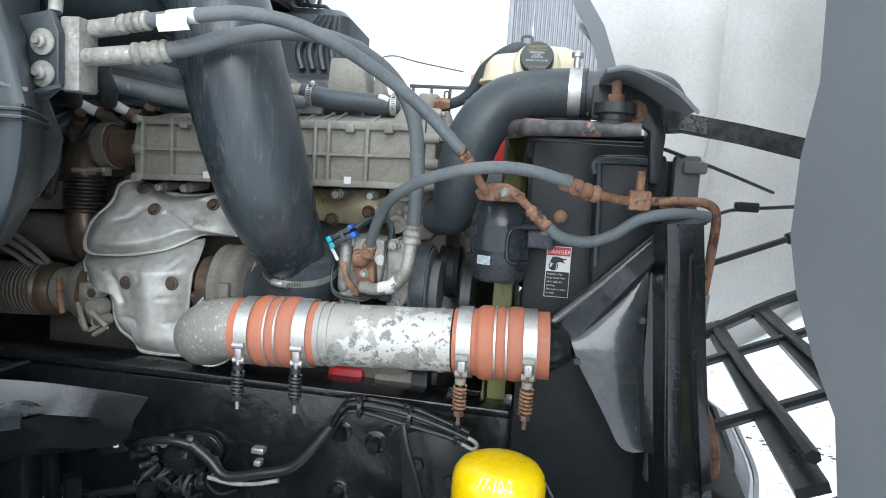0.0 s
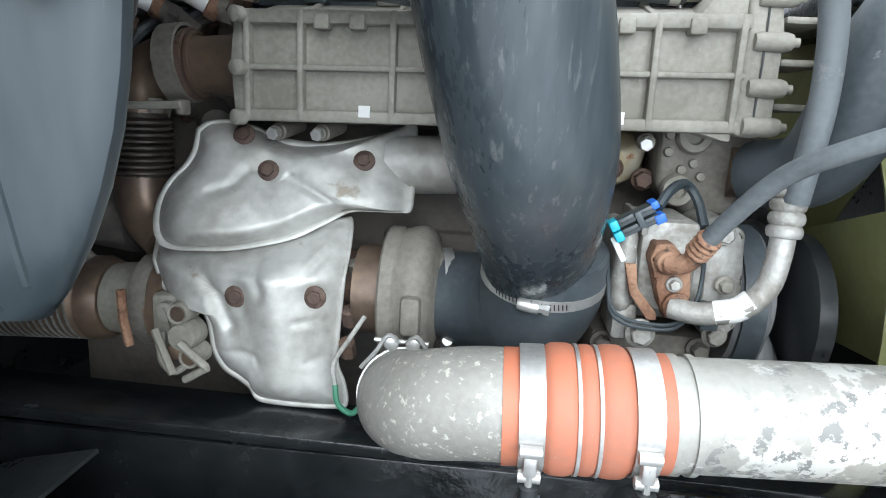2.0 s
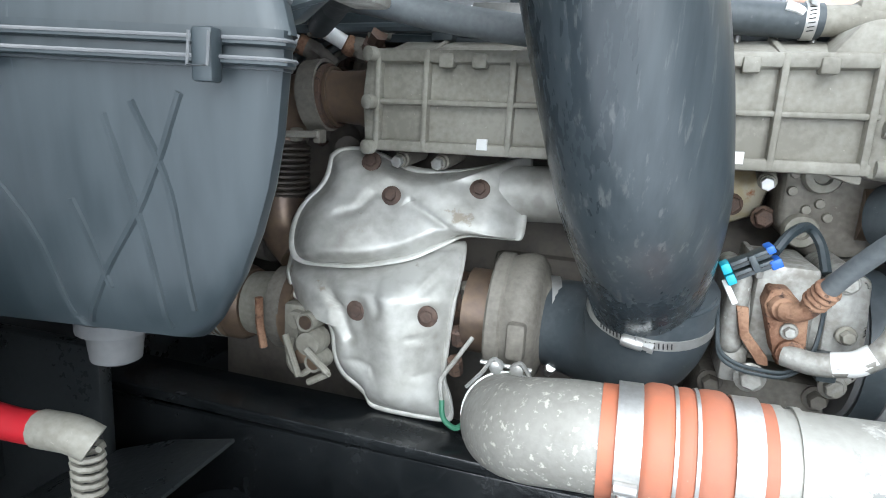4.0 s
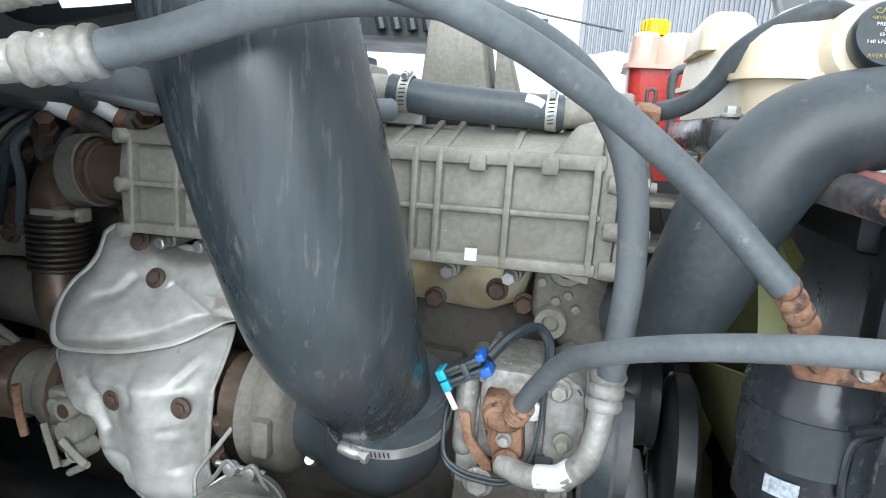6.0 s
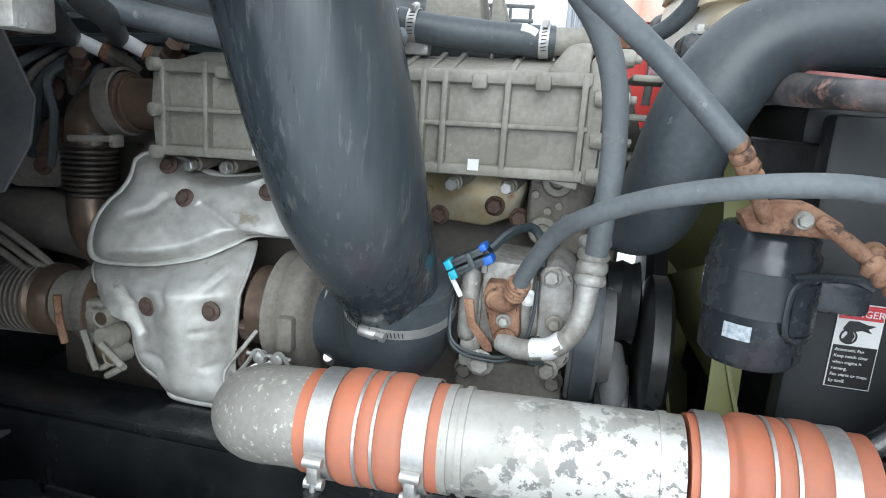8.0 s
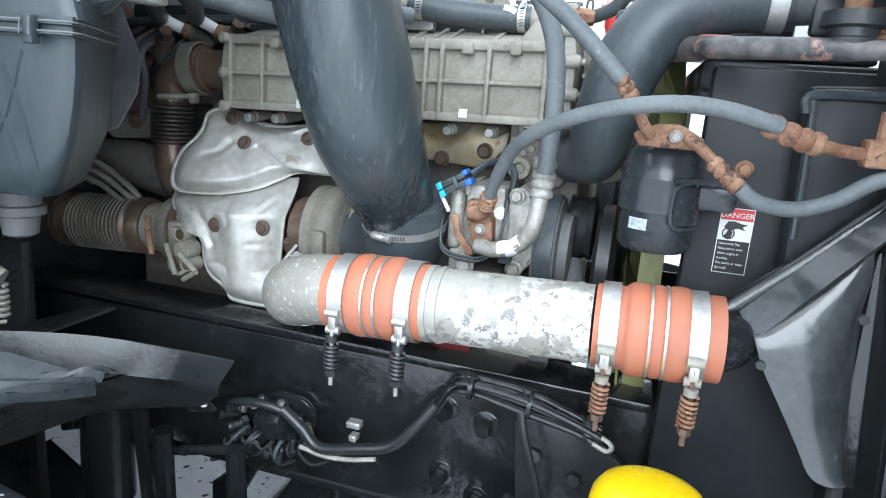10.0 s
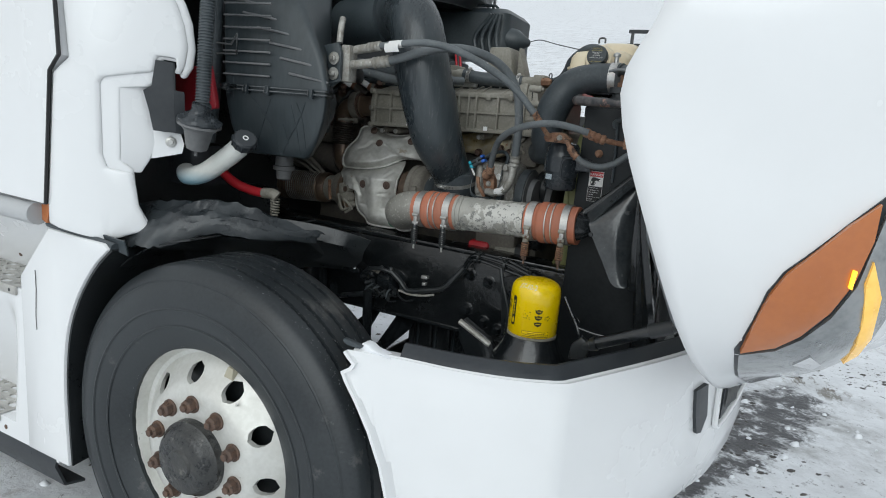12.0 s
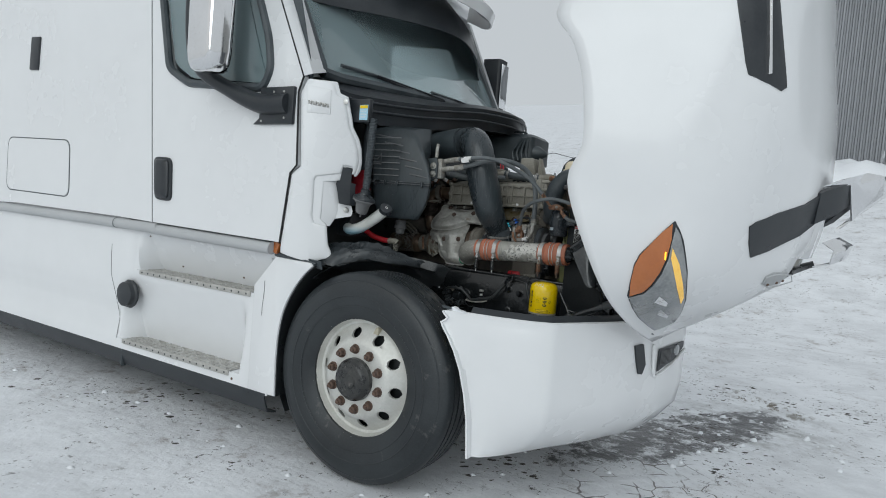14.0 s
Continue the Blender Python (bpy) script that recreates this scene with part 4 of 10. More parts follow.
HSB = [(-0.735, 1.325), (-0.624, 1.341), (-0.772, 1.365), (-0.752, 1.185), (-0.659, 1.191)]
UPPER_FOLDS = [([(-0.708, 1.320), (-0.681, 1.307), (-0.654, 1.293)], 0.005, 0.006), ([(-0.617, 1.325), (-0.619, 1.306)], 0.005, 0.004), ([(-0.790, 1.302), (-0.772, 1.307), (-0.758, 1.325)], 0.006, 0.006),
               ([(-0.706, 1.352), (-0.675, 1.348), (-0.640, 1.347)], 0.010, 0.006), ([(-0.800, 1.246), (-0.748, 1.247), (-0.712, 1.258), (-0.678, 1.273), (-0.643, 1.290), (-0.575, 1.295)], 0.006, 0.004)]
LOWER_FOLDS = [([(-0.823, 1.227), (-0.793, 1.209), (-0.777, 1.183), (-0.761, 1.148)], 0.008, 0.009), ([(-0.742, 1.236), (-0.731, 1.223), (-0.721, 1.195)], 0.007, 0.006), ([(-0.680, 1.160), (-0.656, 1.162), (-0.632, 1.165)], 0.0035, 0.003),
               ([(-0.666, 1.111), (-0.646, 1.118), (-0.636, 1.125)], 0.0035, 0.003), ([(-0.771, 1.115), (-0.750, 1.118), (-0.729, 1.115), (-0.724, 1.107)], 0.004, 0.003), ([(-0.654, 1.261), (-0.650, 1.238), (-0.664, 1.222)], 0.006, 0.006), ([(-0.799, 1.178), (-0.777, 1.188)], 0.004, 0.004)]


def upper_depth(x, z, s):
    dome = 1 - (1 - min(1, s * 2.8)) ** 2
    plane = 1.148 + 0.15 * (x + 0.72) + 0.6 * (z - 1.315)
    dimple = sum(0.008 * math.exp(-(((x - a) ** 2 + (z - b) ** 2) / 0.017 ** 2)) for a, b in HSB[:3])
    folds = sum(dent(x, z, *f) for f in UPPER_FOLDS)
    rough = 0.0025 * noise.noise(Vector((x * 14, 0, z * 14))) + 0.0006 * noise.noise(Vector((x * 60, 9, z * 60)))
    shoulder = 0.012 * math.exp(-((x + 0.80) / 0.05) ** 2 - ((z - 1.27) / 0.05) ** 2)
    return plane + 0.024 - (0.030 + shoulder) * dome + (dimple + folds - rough) * min(1, s * 4)


def lower_depth(x, z, s):
    dome = 1 - (1 - min(1, s * 2.4)) ** 2
    plane = 1.086 + 0.9 * max(0, z - 1.21) + 0.25 * max(0, -0.79 - x)
    ridge = 0.014 * math.exp(-((x + 0.705 + 0.10 * (z - 1.17)) / 0.03) ** 2)
    dimple = sum(0.008 * math.exp(-(((x - a) ** 2 + (z - b) ** 2) / 0.018 ** 2)) for a, b in HSB[3:])
    folds = sum(dent(x, z, *f) for f in LOWER_FOLDS)
    rough = 0.003 * noise.noise(Vector((x * 13, 4, z * 13))) + 0.0006 * noise.noise(Vector((x * 60, 7, z * 60)))
    return plane + 0.028 - 0.026 * dome - ridge * dome + (dimple + folds - rough) * min(1, s * 4)


upper = [(-0.841, 1.369), (-0.829, 1.379), (-0.801, 1.382), (-0.770, 1.376), (-0.736, 1.364), (-0.704, 1.360), (-0.663, 1.362), (-0.624, 1.370), (-0.596, 1.381), (-0.570, 1.386), (-0.566, 1.355), (-0.563, 1.317), (-0.563, 1.285), (-0.577, 1.281), (-0.608, 1.281), (-0.637, 1.279), (-0.664, 1.265), (-0.695, 1.249), (-0.727, 1.240), (-0.765, 1.233), (-0.804, 1.231), (-0.836, 1.232), (-0.854, 1.240), (-0.864, 1.260), (-0.866, 1.286), (-0.859, 1.308), (-0.846, 1.326), (-0.840, 1.344)]
lower = [(-0.884, 1.230), (-0.829, 1.240), (-0.761, 1.245), (-0.703, 1.256), (-0.667, 1.268), (-0.646, 1.272), (-0.635, 1.271), (-0.630, 1.248), (-0.629, 1.211), (-0.632, 1.176), (-0.635, 1.135), (-0.636, 1.104), (-0.627, 1.079), (-0.623, 1.053), (-0.633, 1.044), (-0.675, 1.041), (-0.717, 1.041), (-0.739, 1.045), (-0.748, 1.059), (-0.761, 1.069), (-0.781, 1.082), (-0.795, 1.106), (-0.802, 1.143), (-0.821, 1.168), (-0.840, 1.171), (-0.863, 1.173), (-0.874, 1.193)]
part("upper_shell", pressed(upper, upper_depth), "shield", hs, "dented silver upper shell", angle=70)
part("lower_shell", pressed(lower, lower_depth), "shield", hs, "dented silver lower shell", angle=70)
shield_rust = surf("dark_rust", (0.085, 0.058, 0.048), (0.15, 0.10, 0.08), 0.7, metal=0.3, scale=80, amount=0.9, bump=0.5)
for i, (x, z) in enumerate(HSB):
    d = (upper_depth if i < 3 else lower_depth)(x, z, 0.5)
    tilt = (0, -1, 0.5) if i < 3 else (0, -1, 0)
    part("shield_bolt", hexbolt((x, d - 0.001, z), tilt, 0.0085, 0.006, 0.0135), shield_rust, hs, "dark rusty bolt and washer" if i == 0 else "")
solo("exhaust_outlet_sleeve", tube([(-0.60, 1.22, 1.335), (-0.46, 1.22, 1.342)], 0.037, 24, 2), "shield", "silver sleeve between heat shield and manifold", "sleeve")
wire = thing("sensor_wire", (-0.61, 1.09, 1.1), "thin grey sensor wire with a green end", "wire")
part("lead", tube([(-0.605, 1.115, 1.165), (-0.620, 1.10, 1.14), (-0.634, 1.085, 1.115), (-0.630, 1.078, 1.09)], 0.003, 8), "alu_line", wire)
part("green_end", tube([(-0.630, 1.078, 1.092), (-0.625, 1.072, 1.072), (-0.610, 1.075, 1.060), (-0.60, 1.085, 1.066)], 0.0035, 8), surf("green_insulation", (0.05, 0.22, 0.13), rough=0.5), wire)

# turbine outlet bellows and flange
bel = thing("exhaust_flex_pipe", (-1.0, 1.19, 1.08), "browned flexible exhaust bellows with flange clamp", "exhaust pipe")
prof = [(0.045, 0.0)]
for k in range(15):
    prof += [(0.049, 0.006 + k * 0.0092), (0.0555, 0.009 + k * 0.0092), (0.0555, 0.012 + k * 0.0092)]
flexible = part("bellows", lathe(prof + [(0.048, 0.148)], (-1.128, 1.175, 1.134), (1, 0, 0.05), 32), "brown", bel, "browned ringed steel bellows")
for k in range(15):
    part("ridge", ring(0.0545, 0.0034, 0.0016, Vector((-1.128, 1.175, 1.134)) + Vector((1, 0, 0.05)).normalized() * (0.0105 + k * 0.0092), (1, 0, 0.05), 32), "alu_line", flexible)
part("collar", lathe([(0.05, 0), (0.056, 0.004), (0.056, 0.016), (0.05, 0.03)], (-0.981, 1.175, 1.141), (1, 0, 0.05), 28), "brown", bel)
part("adapter", lathe([(0.046, 0), (0.048, 0.02), (0.048, 0.055), (0.052, 0.065)], (-0.950, 1.175, 1.143), (1, 0, 0.05), 28), "cast", bel)
part("flange_ring", ring(0.046, 0.018, 0.016, (-0.872, 1.175, 1.147), (1, 0, 0.05)), "brown", bel)
part("clamp_band", ring(0.058, 0.022, 0.004, (-0.889, 1.175, 1.147), (1, 0, 0.05)), "cast_dark", bel)
part("clamp_tee", tube([(-0.884, 1.088, 1.115), (-0.888, 1.085, 1.15), (-0.889, 1.085, 1.184)], 0.0055, 8, 1), "rust", bel)
blk("clamp_block", (-0.865, 1.105, 1.10), (-0.83, 1.13, 1.175), "cast", bel, 0.006)
part("clamp_bolt", lathe([(0.012, 0), (0.012, 0.012), (0.007, 0.014)], (-0.842, 1.106, 1.157), (0, -1, 0), 14), "cast", bel)
part("clamp_bolt", lathe([(0.010, 0), (0.010, 0.012), (0.006, 0.014)], (-0.832, 1.106, 1.108), (0, -1, 0), 14), "brown", bel)
part("lever", tube([(-0.85, 1.10, 1.13), (-0.846, 1.09, 1.10), (-0.83, 1.09, 1.085), (-0.815, 1.10, 1.095)], 0.0045, 8), "cast", bel)
valve = part("vent_valve", lathe([(0.0, 0), (0.016, 0.0), (0.019, 0.008), (0.019, 0.03)], (-0.818, 1.085, 1.130), (0, 1, 0), 18), "cast", bel, "pale corroded valve")
for p in ((-0.822, 1.085, 1.159), (-0.810, 1.085, 1.105)):
    part("valve_port", lathe([(0.009, 0.002), (0.0125, 0.0), (0.0135, 0.006), (0.0135, 0.03)], p, (0.1, 1, 0), 16), "cast", valve)
    part("port_plug", lathe([(0.0, 0.0), (0.0095, 0.0), (0.0095, 0.01)], (p[0], p[1] + 0.001, p[2]), (0.1, 1, 0), 12), "brown", valve)
for pts in (((-0.850, 1.085, 1.139), (-0.826, 1.078, 1.087)), ((-0.815, 1.085, 1.078), (-0.785, 1.082, 1.097)), ((-0.815, 1.075, 1.128), (-0.784, 1.078, 1.099))):
    part("valve_link", tube(pts, 0.0048, 8, 1), "cast", valve)
part("valve_arm", tube([(-0.840, 1.100, 1.165), (-0.810, 1.100, 1.105)], 0.009, 10, 1), "cast", valve)
part("upstream_pipe", tube([(-1.5, 1.175, 1.11), (-1.1, 1.175, 1.136)], 0.045, 20, 2), "brown", bel)
for k in range(3):
    part("outer_ring", ring(0.044, 0.012, 0.011, (-1.142 - 0.019 * k, 1.175, 1.133 - 0.001 * k), (1, 0, 0.05)), "brown", bel)

# ---- turbocharger and intake ----
turbo = thing("turbocharger", (-0.57, 1.09, 1.09), "dusty cast turbocharger compressor housing", "turbocharger")
part("volute", lathe([(0.03, -0.033), (0.077, -0.033), (0.0805, -0.030), (0.0805, -0.016), (0.0775, -0.013), (0.081, -0.004), (0.0835, 0.008), (0.081, 0.020), (0.072, 0.028), (0.060, 0.031), (0.056, 0.034), (0.0545, 0.06)], (-0.555, 1.165, 1.185), (1, 0, 0), 48), "cast_dark", turbo)
part("backplate", lathe([(0.055, 0), (0.055, 0.03)], (-0.622, 1.165, 1.185), (1, 0, 0), 32), "brown", turbo)
for z, y in ((1.200, 1.150), (1.150, 1.118), (1.112, 1.112)):
    part("bolt", lathe([(0.010, 0), (0.010, 0.022), (0.007, 0.024)], (-0.626, y + 0.012, z), (0, -0.5, 1), 8), "cast_dark" if z > 1.19 else "bolt", turbo)
blk("boss", (-0.558, 1.073, 1.158), (-0.535, 1.10, 1.204), "cast_dark", turbo, 0.006)
part("centre_housing", lathe([(0.04, 0), (0.048, 0.03), (0.04, 0.07)], (-0.70, 1.19, 1.185), (1, 0, 0), 24), "bolt", turbo)

duct = thing("intake_duct", (-0.45, 0.98, 1.25), "scuffed black air intake duct bending down to the turbo", "air duct")
part("pipe", tube([(-0.410, 1.090, 1.230), (-0.414, 1.068, 1.27), (-0.420, 1.030, 1.318), (-0.431, 0.992, 1.378), (-0.45, 0.97, 1.465), (-0.476, 0.955, 1.57), (-0.50, 0.958, 1.65), (-0.535, 0.98, 1.705), (-0.59, 1.03, 1.728), (-0.68, 1.08, 1.722)],
                  [0.053, 0.060, 0.068, 0.077, 0.081, 0.0815, 0.080, 0.079, 0.078, 0.078], 32, 6), "duct", duct, "scuffed dull black duct")
part("mould_line", tube([(-0.392, 1.010, 1.262), (-0.396, 0.982, 1.302), (-0.404, 0.950, 1.345), (-0.412, 0.924, 1.40)], 0.0020, 6), "plastic_grey", duct)
elbow = part("elbow", tube([(-0.404, 1.084, 1.270), (-0.403, 1.095, 1.230), (-0.418, 1.118, 1.194), (-0.455, 1.145, 1.184), (-0.512, 1.162, 1.185)], [0.0645, 0.0665, 0.068, 0.063, 0.055], 32, 8), "rubber", duct, "black rubber elbow")
part("lip", ring(0.061, 0.012, 0.0065, (-0.404, 1.086, 1.264), (0, -0.30, 1), 32), "rubber", elbow)


def worm_clamp(at, axis, r, screw_dir, name="hose_clamp", mat="steel"):
    """A worm-drive clamp: band, screw housing and screw."""
    c = thing(name, at, "bright steel worm-drive hose clamp", "hose clamp", "hose clamps")
    band = part("band", ring(r, 0.012, 0.0015, at, axis, 36), mat, c)
    d = Vector(axis).normalized()
    side = Vector(screw_dir)
    side = (side - d * side.dot(d)).normalized()
    for k in range(-9, 10):
        if abs(k) > 2:
            a = k * 0.0042 / r
            n_ = side * math.cos(a) + d.cross(side) * math.sin(a)
            q = Vector(at) + n_ * (r + 0.0015)
            part("slot", tube([q - d * 0.0034 + d.cross(n_) * 0.0006, q + d * 0.0034 - d.cross(n_) * 0.0006], 0.0007, 5, 1), "black_ink", band)
    s = Vector(screw_dir)
    s = (s - d * s.dot(d)).normalized()
    t = d.cross(s)
    g = 0.6 if r < 0.03 else 0.9
    p = Vector(at) + s * (r + 0.005 * g)
    part("screw_housing", lathe([(a * g, b * g) for a, b in ((0.0065, -0.012), (0.0075, -0.008), (0.0075, 0.008), (0.0065, 0.012))], p, t, 12), mat, c)
    part("screw", lathe([(a * g, b * g) for a, b in ((0.005, 0.0), (0.005, 0.018), (0.0065, 0.018), (0.0065, 0.024), (0.003, 0.024))], p, t, 6), mat, c)
    return c


worm_clamp((-0.4035, 1.093, 1.240), (0.05, -0.30, 1), 0.067, (-0.25, -1, -0.25))
worm_clamp((-0.515, 1.163, 1.185), (1, 0.2, 0), 0.0565, (0, -0.55, -0.8))

# ---- charge-air pipe ----
PY = 0.932


def pz(x):
    return 1.168 + 0.042 * (x + 0.2)


pipe = thing("charge_air_pipe", (-0.2, PY, 1.17), "flaking aluminium charge-air pipe between two orange boots", "pipe")
part("tube", tube([(-0.31, PY, pz(-0.31)), (-0.2, PY, pz(-0.2)), (-0.095, PY, pz(-0.095))], 0.0485, 36, 4), "alu", pipe)
part("bead", ring(0.047, 0.008, 0.004, (-0.300, PY, pz(-0.30)), (1, 0, 0.042), 36), "alu", pipe)
part("bead", ring(0.047, 0.006, 0.004, (-0.285, PY, pz(-0.285)), (1, 0, 0.042), 36), "alu", pipe)
part("bead", ring(0.047, 0.008, 0.003, (-0.112, PY, pz(-0.112)), (1, 0, 0.042), 36), "alu", pipe)
outlet_elbow = thing("charge_air_elbow", (-0.5, PY, 1.1), "spotted cast-aluminium outlet elbow below the turbo", "pipe elbow")
part("bend", tube([(-0.41, PY, pz(-0.41)), (-0.462, PY + 0.002, pz(-0.462)), (-0.505, PY + 0.020, 1.143), (-0.533, PY + 0.058, 1.124), (-0.545, PY + 0.112, 1.106)], [0.049, 0.0495, 0.050, 0.0495, 0.048], 32, 8), "alu_rough", outlet_elbow)
part("band", ring(0.0485, 0.012, 0.002, (-0.544, PY + 0.106, 1.108), (-0.2, 1, -0.32), 40), "steel", outlet_elbow)
for x in (-0.559, -0.536):
    part("band_bolt", lathe([(0.0075, 0), (0.0075, 0.010), (0.005, 0.011)], (x, 1.045, 1.164), (0, -1, 0), 14), "steel", outlet_elbow)
part("band_loop", tube([(-0.591, 1.036, 1.135), (-0.575, 1.036, 1.155), (-0.562, 1.036, 1.174), (-0.551, 1.036, 1.166)], 0.0024, 6), "steel", outlet_elbow)
part("band_loop", tube([(-0.543, 1.036, 1.166), (-0.532, 1.036, 1.174), (-0.522, 1.036, 1.162), (-0.512, 1.036, 1.145)], 0.0024, 6), "steel", outlet_elbow)
part("band_rod", tube([(-0.578, 1.042, 1.166), (-0.52, 1.042, 1.165)], 0.0026, 8, 1), "steel", outlet_elbow)
solo("cooler_neck", tube([(0.04, PY, pz(0.04)), (0.062, PY + 0.004, pz(0.062)), (0.080, PY + 0.020, 1.180), (0.098, PY + 0.045, 1.188)], [0.044, 0.033, 0.020, 0.010], 28, 5), "black_paint", "black charge-air cooler neck", "pipe neck")


def boot(x0, x1):
    b = thing("silicone_boot", ((x0 + x1) / 2, PY, pz(x0)), "orange corrugated silicone boot with wire rings", "hose boot", "charge-air boots")
    L = x1 - x0
    prof = [(0.047, 0.0)]
    for k in range(0, 61):
        u = k / 60
        s = 0.0508
        for c, w, hgt in ((0.345, 0.10, 0.0058), (0.50, 0.06, 0.0050), (0.655, 0.10, 0.0058)):
            q = abs(u - c) / w
            if q < 1:
                s = max(s, 0.0508 + hgt * (1 - q ** 3.2) ** 0.7)
        prof.append((s, u * L))
    prof.append((0.047, L))
    part("sleeve", lathe(prof, (x0, PY, pz(x0)), (1, 0, 0.042), 40), "orange", b, "orange silicone sleeve", angle=50)
    for u in (0.4395, 0.5605):
        x = x0 + u * L
        part("wire_ring", lathe([(0.0532, -0.0015), (0.0562, -0.0015), (0.0562, 0.0015), (0.0532, 0.0015)], (x, PY, pz(x)), (1, 0, 0.042), 40, closed=True), "steel", b)
    return b


boot(-0.441, -0.302)
boot(-0.092, 0.050)


def spring_clamp(x, rusty):
    c = thing("spring_clamp", (x, PY, 1.1), "steel T-bolt spring clamp round a boot" if not rusty else "rusty T-bolt spring clamp round a boot", "hose clamp", "boot clamps")
    z = pz(x)
    part("band", ring(0.0525, 0.021, 0.002, (x, PY, z), (1, 0, 0.042), 40), "steel", c)
    y = PY - 0.056
    for dz in (-0.012, -0.036):
        part("trunnion", lathe([(0.0, -0.0095), (0.0055, -0.009), (0.0055, 0.009), (0.0, 0.0095)], (x, y + (0.004 if dz < -0.03 else 0), z + dz), (1, 0, 0), 12), "steel" if not rusty else "cast", c)
    blk("saddle", (x - 0.0055, y - 0.003, z - 0.034), (x + 0.0055, y + 0.008, z - 0.012), "steel", c, 0.002)
    part("bolt", tube([(x, y, z - 0.02), (x, y + 0.002, z - 0.112)], 0.0032, 8, 1), "bolt" if rusty else "steel", c)
    coil = [(x + 0.0085 * math.cos(a), y + 0.001 + 0.0085 * math.sin(a), z - 0.052 - 0.037 * a / (2 * math.pi * 6.5)) for a in [2 * math.pi * 6.5 * k / 78 for k in range(79)]]
    part("spring", tube(coil, 0.0021, 6, 1, smooth=False), "rust" if rusty else "black_dull", c)
    part("collar", lathe([(0.008, 0), (0.008, 0.008)], (x, y, z - 0.05), (0, 0, 1), 12), "cast" if rusty else "black_dull", c)
    part("nut", lathe([(0.0075, 0), (0.0075, 0.008)], (x, y + 0.001, z - 0.098), (0, 0, 1), 6), "bolt" if rusty else "black_dull", c)


for x, r in ((-0.417, False), (-0.325, False), (-0.075, True), (0.021, True)):
    spring_clamp(x, r)

# ---- air filter housing ----
airbox = thing("air_filter_housing", (-0.8, 0.85, 1.26), "black ribbed plastic air filter housing", "air filter")


def roundpoly(pts, z, r=0.035, n=4):
    out = []
    k = len(pts)
    for i in range(k):
        p, a, b = Vector(pts[i]), Vector(pts[i - 1]), Vector(pts[(i + 1) % k])
        u, v = (a - p).normalized() * r, (b - p).normalized() * r
        for j in range(n + 1):
            t = j / n
            q = (p + u) * (1 - t) ** 2 + p * 2 * t * (1 - t) + (p + v) * t * t
            out.append((q.x, q.y, z))
    return out


def ab(z, fl, fr, br=(-0.74, 0.87), bl=(-1.02, 1.0), r=0.024):
    return roundpoly([fl, fr, br, bl], z, r)


BOWL = [(1.279, (-0.915, 0.705), (-0.712, 0.738), (-0.79, 0.85), (-0.95, 0.95)), (1.283, (-0.93, 0.692), (-0.694, 0.725), (-0.78, 0.855), (-0.97, 0.96)), (1.30, (-0.935, 0.684), (-0.676, 0.716), (-0.77, 0.855), (-0.98, 0.97)),
        (1.33, (-0.942, 0.676), (-0.657, 0.711), (-0.75, 0.855), (-0.99, 0.98)), (1.36, (-0.95, 0.670), (-0.643, 0.707), (-0.735, 0.857), (-1.02, 1.0)), (1.39, (-0.953, 0.664), (-0.632, 0.704), (-0.73, 0.857), (-1.02, 1.0)),
        (1.42, (-0.957, 0.659), (-0.625, 0.702), (-0.727, 0.857), (-1.02, 1.0)), (1.458, (-0.96, 0.655), (-0.620, 0.70), (-0.725, 0.857), (-1.02, 1.0))]
part("bowl", skin(bmesh.new(), [ab(*b) for b in BOWL]), "box_plastic", airbox, "scuffed black plastic bowl")


def bowl_y(x, z):
    """The bowl's front face at a place across and a height."""
    for a, b in zip(BOWL, BOWL[1:]):
        if z <= b[0]:
            t = max(0, (z - a[0]) / (b[0] - a[0]))
            fl, fr_ = Vector(a[1]).lerp(Vector(b[1]), t), Vector(a[2]).lerp(Vector(b[2]), t)
            return fl.y + (fr_.y - fl.y) * (x - fl.x) / (fr_.x - fl.x)
    return BOWL[-1][1][1]


for z0, z1, grow in ((1.4565, 1.4612, 0.0), (1.4665, 1.4712, -0.002)):
    def lip(z, d):
        return ab(z, (-0.972 - d, 0.645 - d), (-0.613 + d, 0.690 - d), (-0.72, 0.862))
    fl_ = part("flange", skin(bmesh.new(), [lip(z0, grow), lip(z0 + 0.001, grow + 0.002), lip(z1 - 0.001, grow + 0.002), lip(z1, grow)]), "box_plastic", airbox)
    edge_line = lip(z1 - 0.001, grow + 0.0022)
    part("pale_edge", tube(edge_line + edge_line[:1], 0.0011, 6, 1, smooth=False), "plastic_grey", fl_, "thin pale flange edge")
part("flange_core", skin(bmesh.new(), [ab(z, (-0.965, 0.650), (-0.617, 0.695), (-0.722, 0.860)) for z in (1.455, 1.476)]), "box_plastic", airbox)
lid = part("lid", skin(bmesh.new(), [ab(1.474, (-0.96, 0.655), (-0.615, 0.70)), ab(1.55, (-0.965, 0.655), (-0.64, 0.705)), ab(1.62, (-0.972, 0.66), (-0.685, 0.715)), ab(1.69, (-0.985, 0.67), (-0.735, 0.73)), ab(1.745, (-0.995, 0.69), (-0.79, 0.75)), ab(1.765, (-0.98, 0.73), (-0.82, 0.79))]), "box_plastic", airbox, "black ribbed plastic lid")
for k in range(7):
    z = 1.50 + 0.032 * k
    part("lid_rib", tube([(-0.955, 0.652, z), (-0.80, 0.671, z)], 0.0028, 6, 1), "plastic_grey", lid)
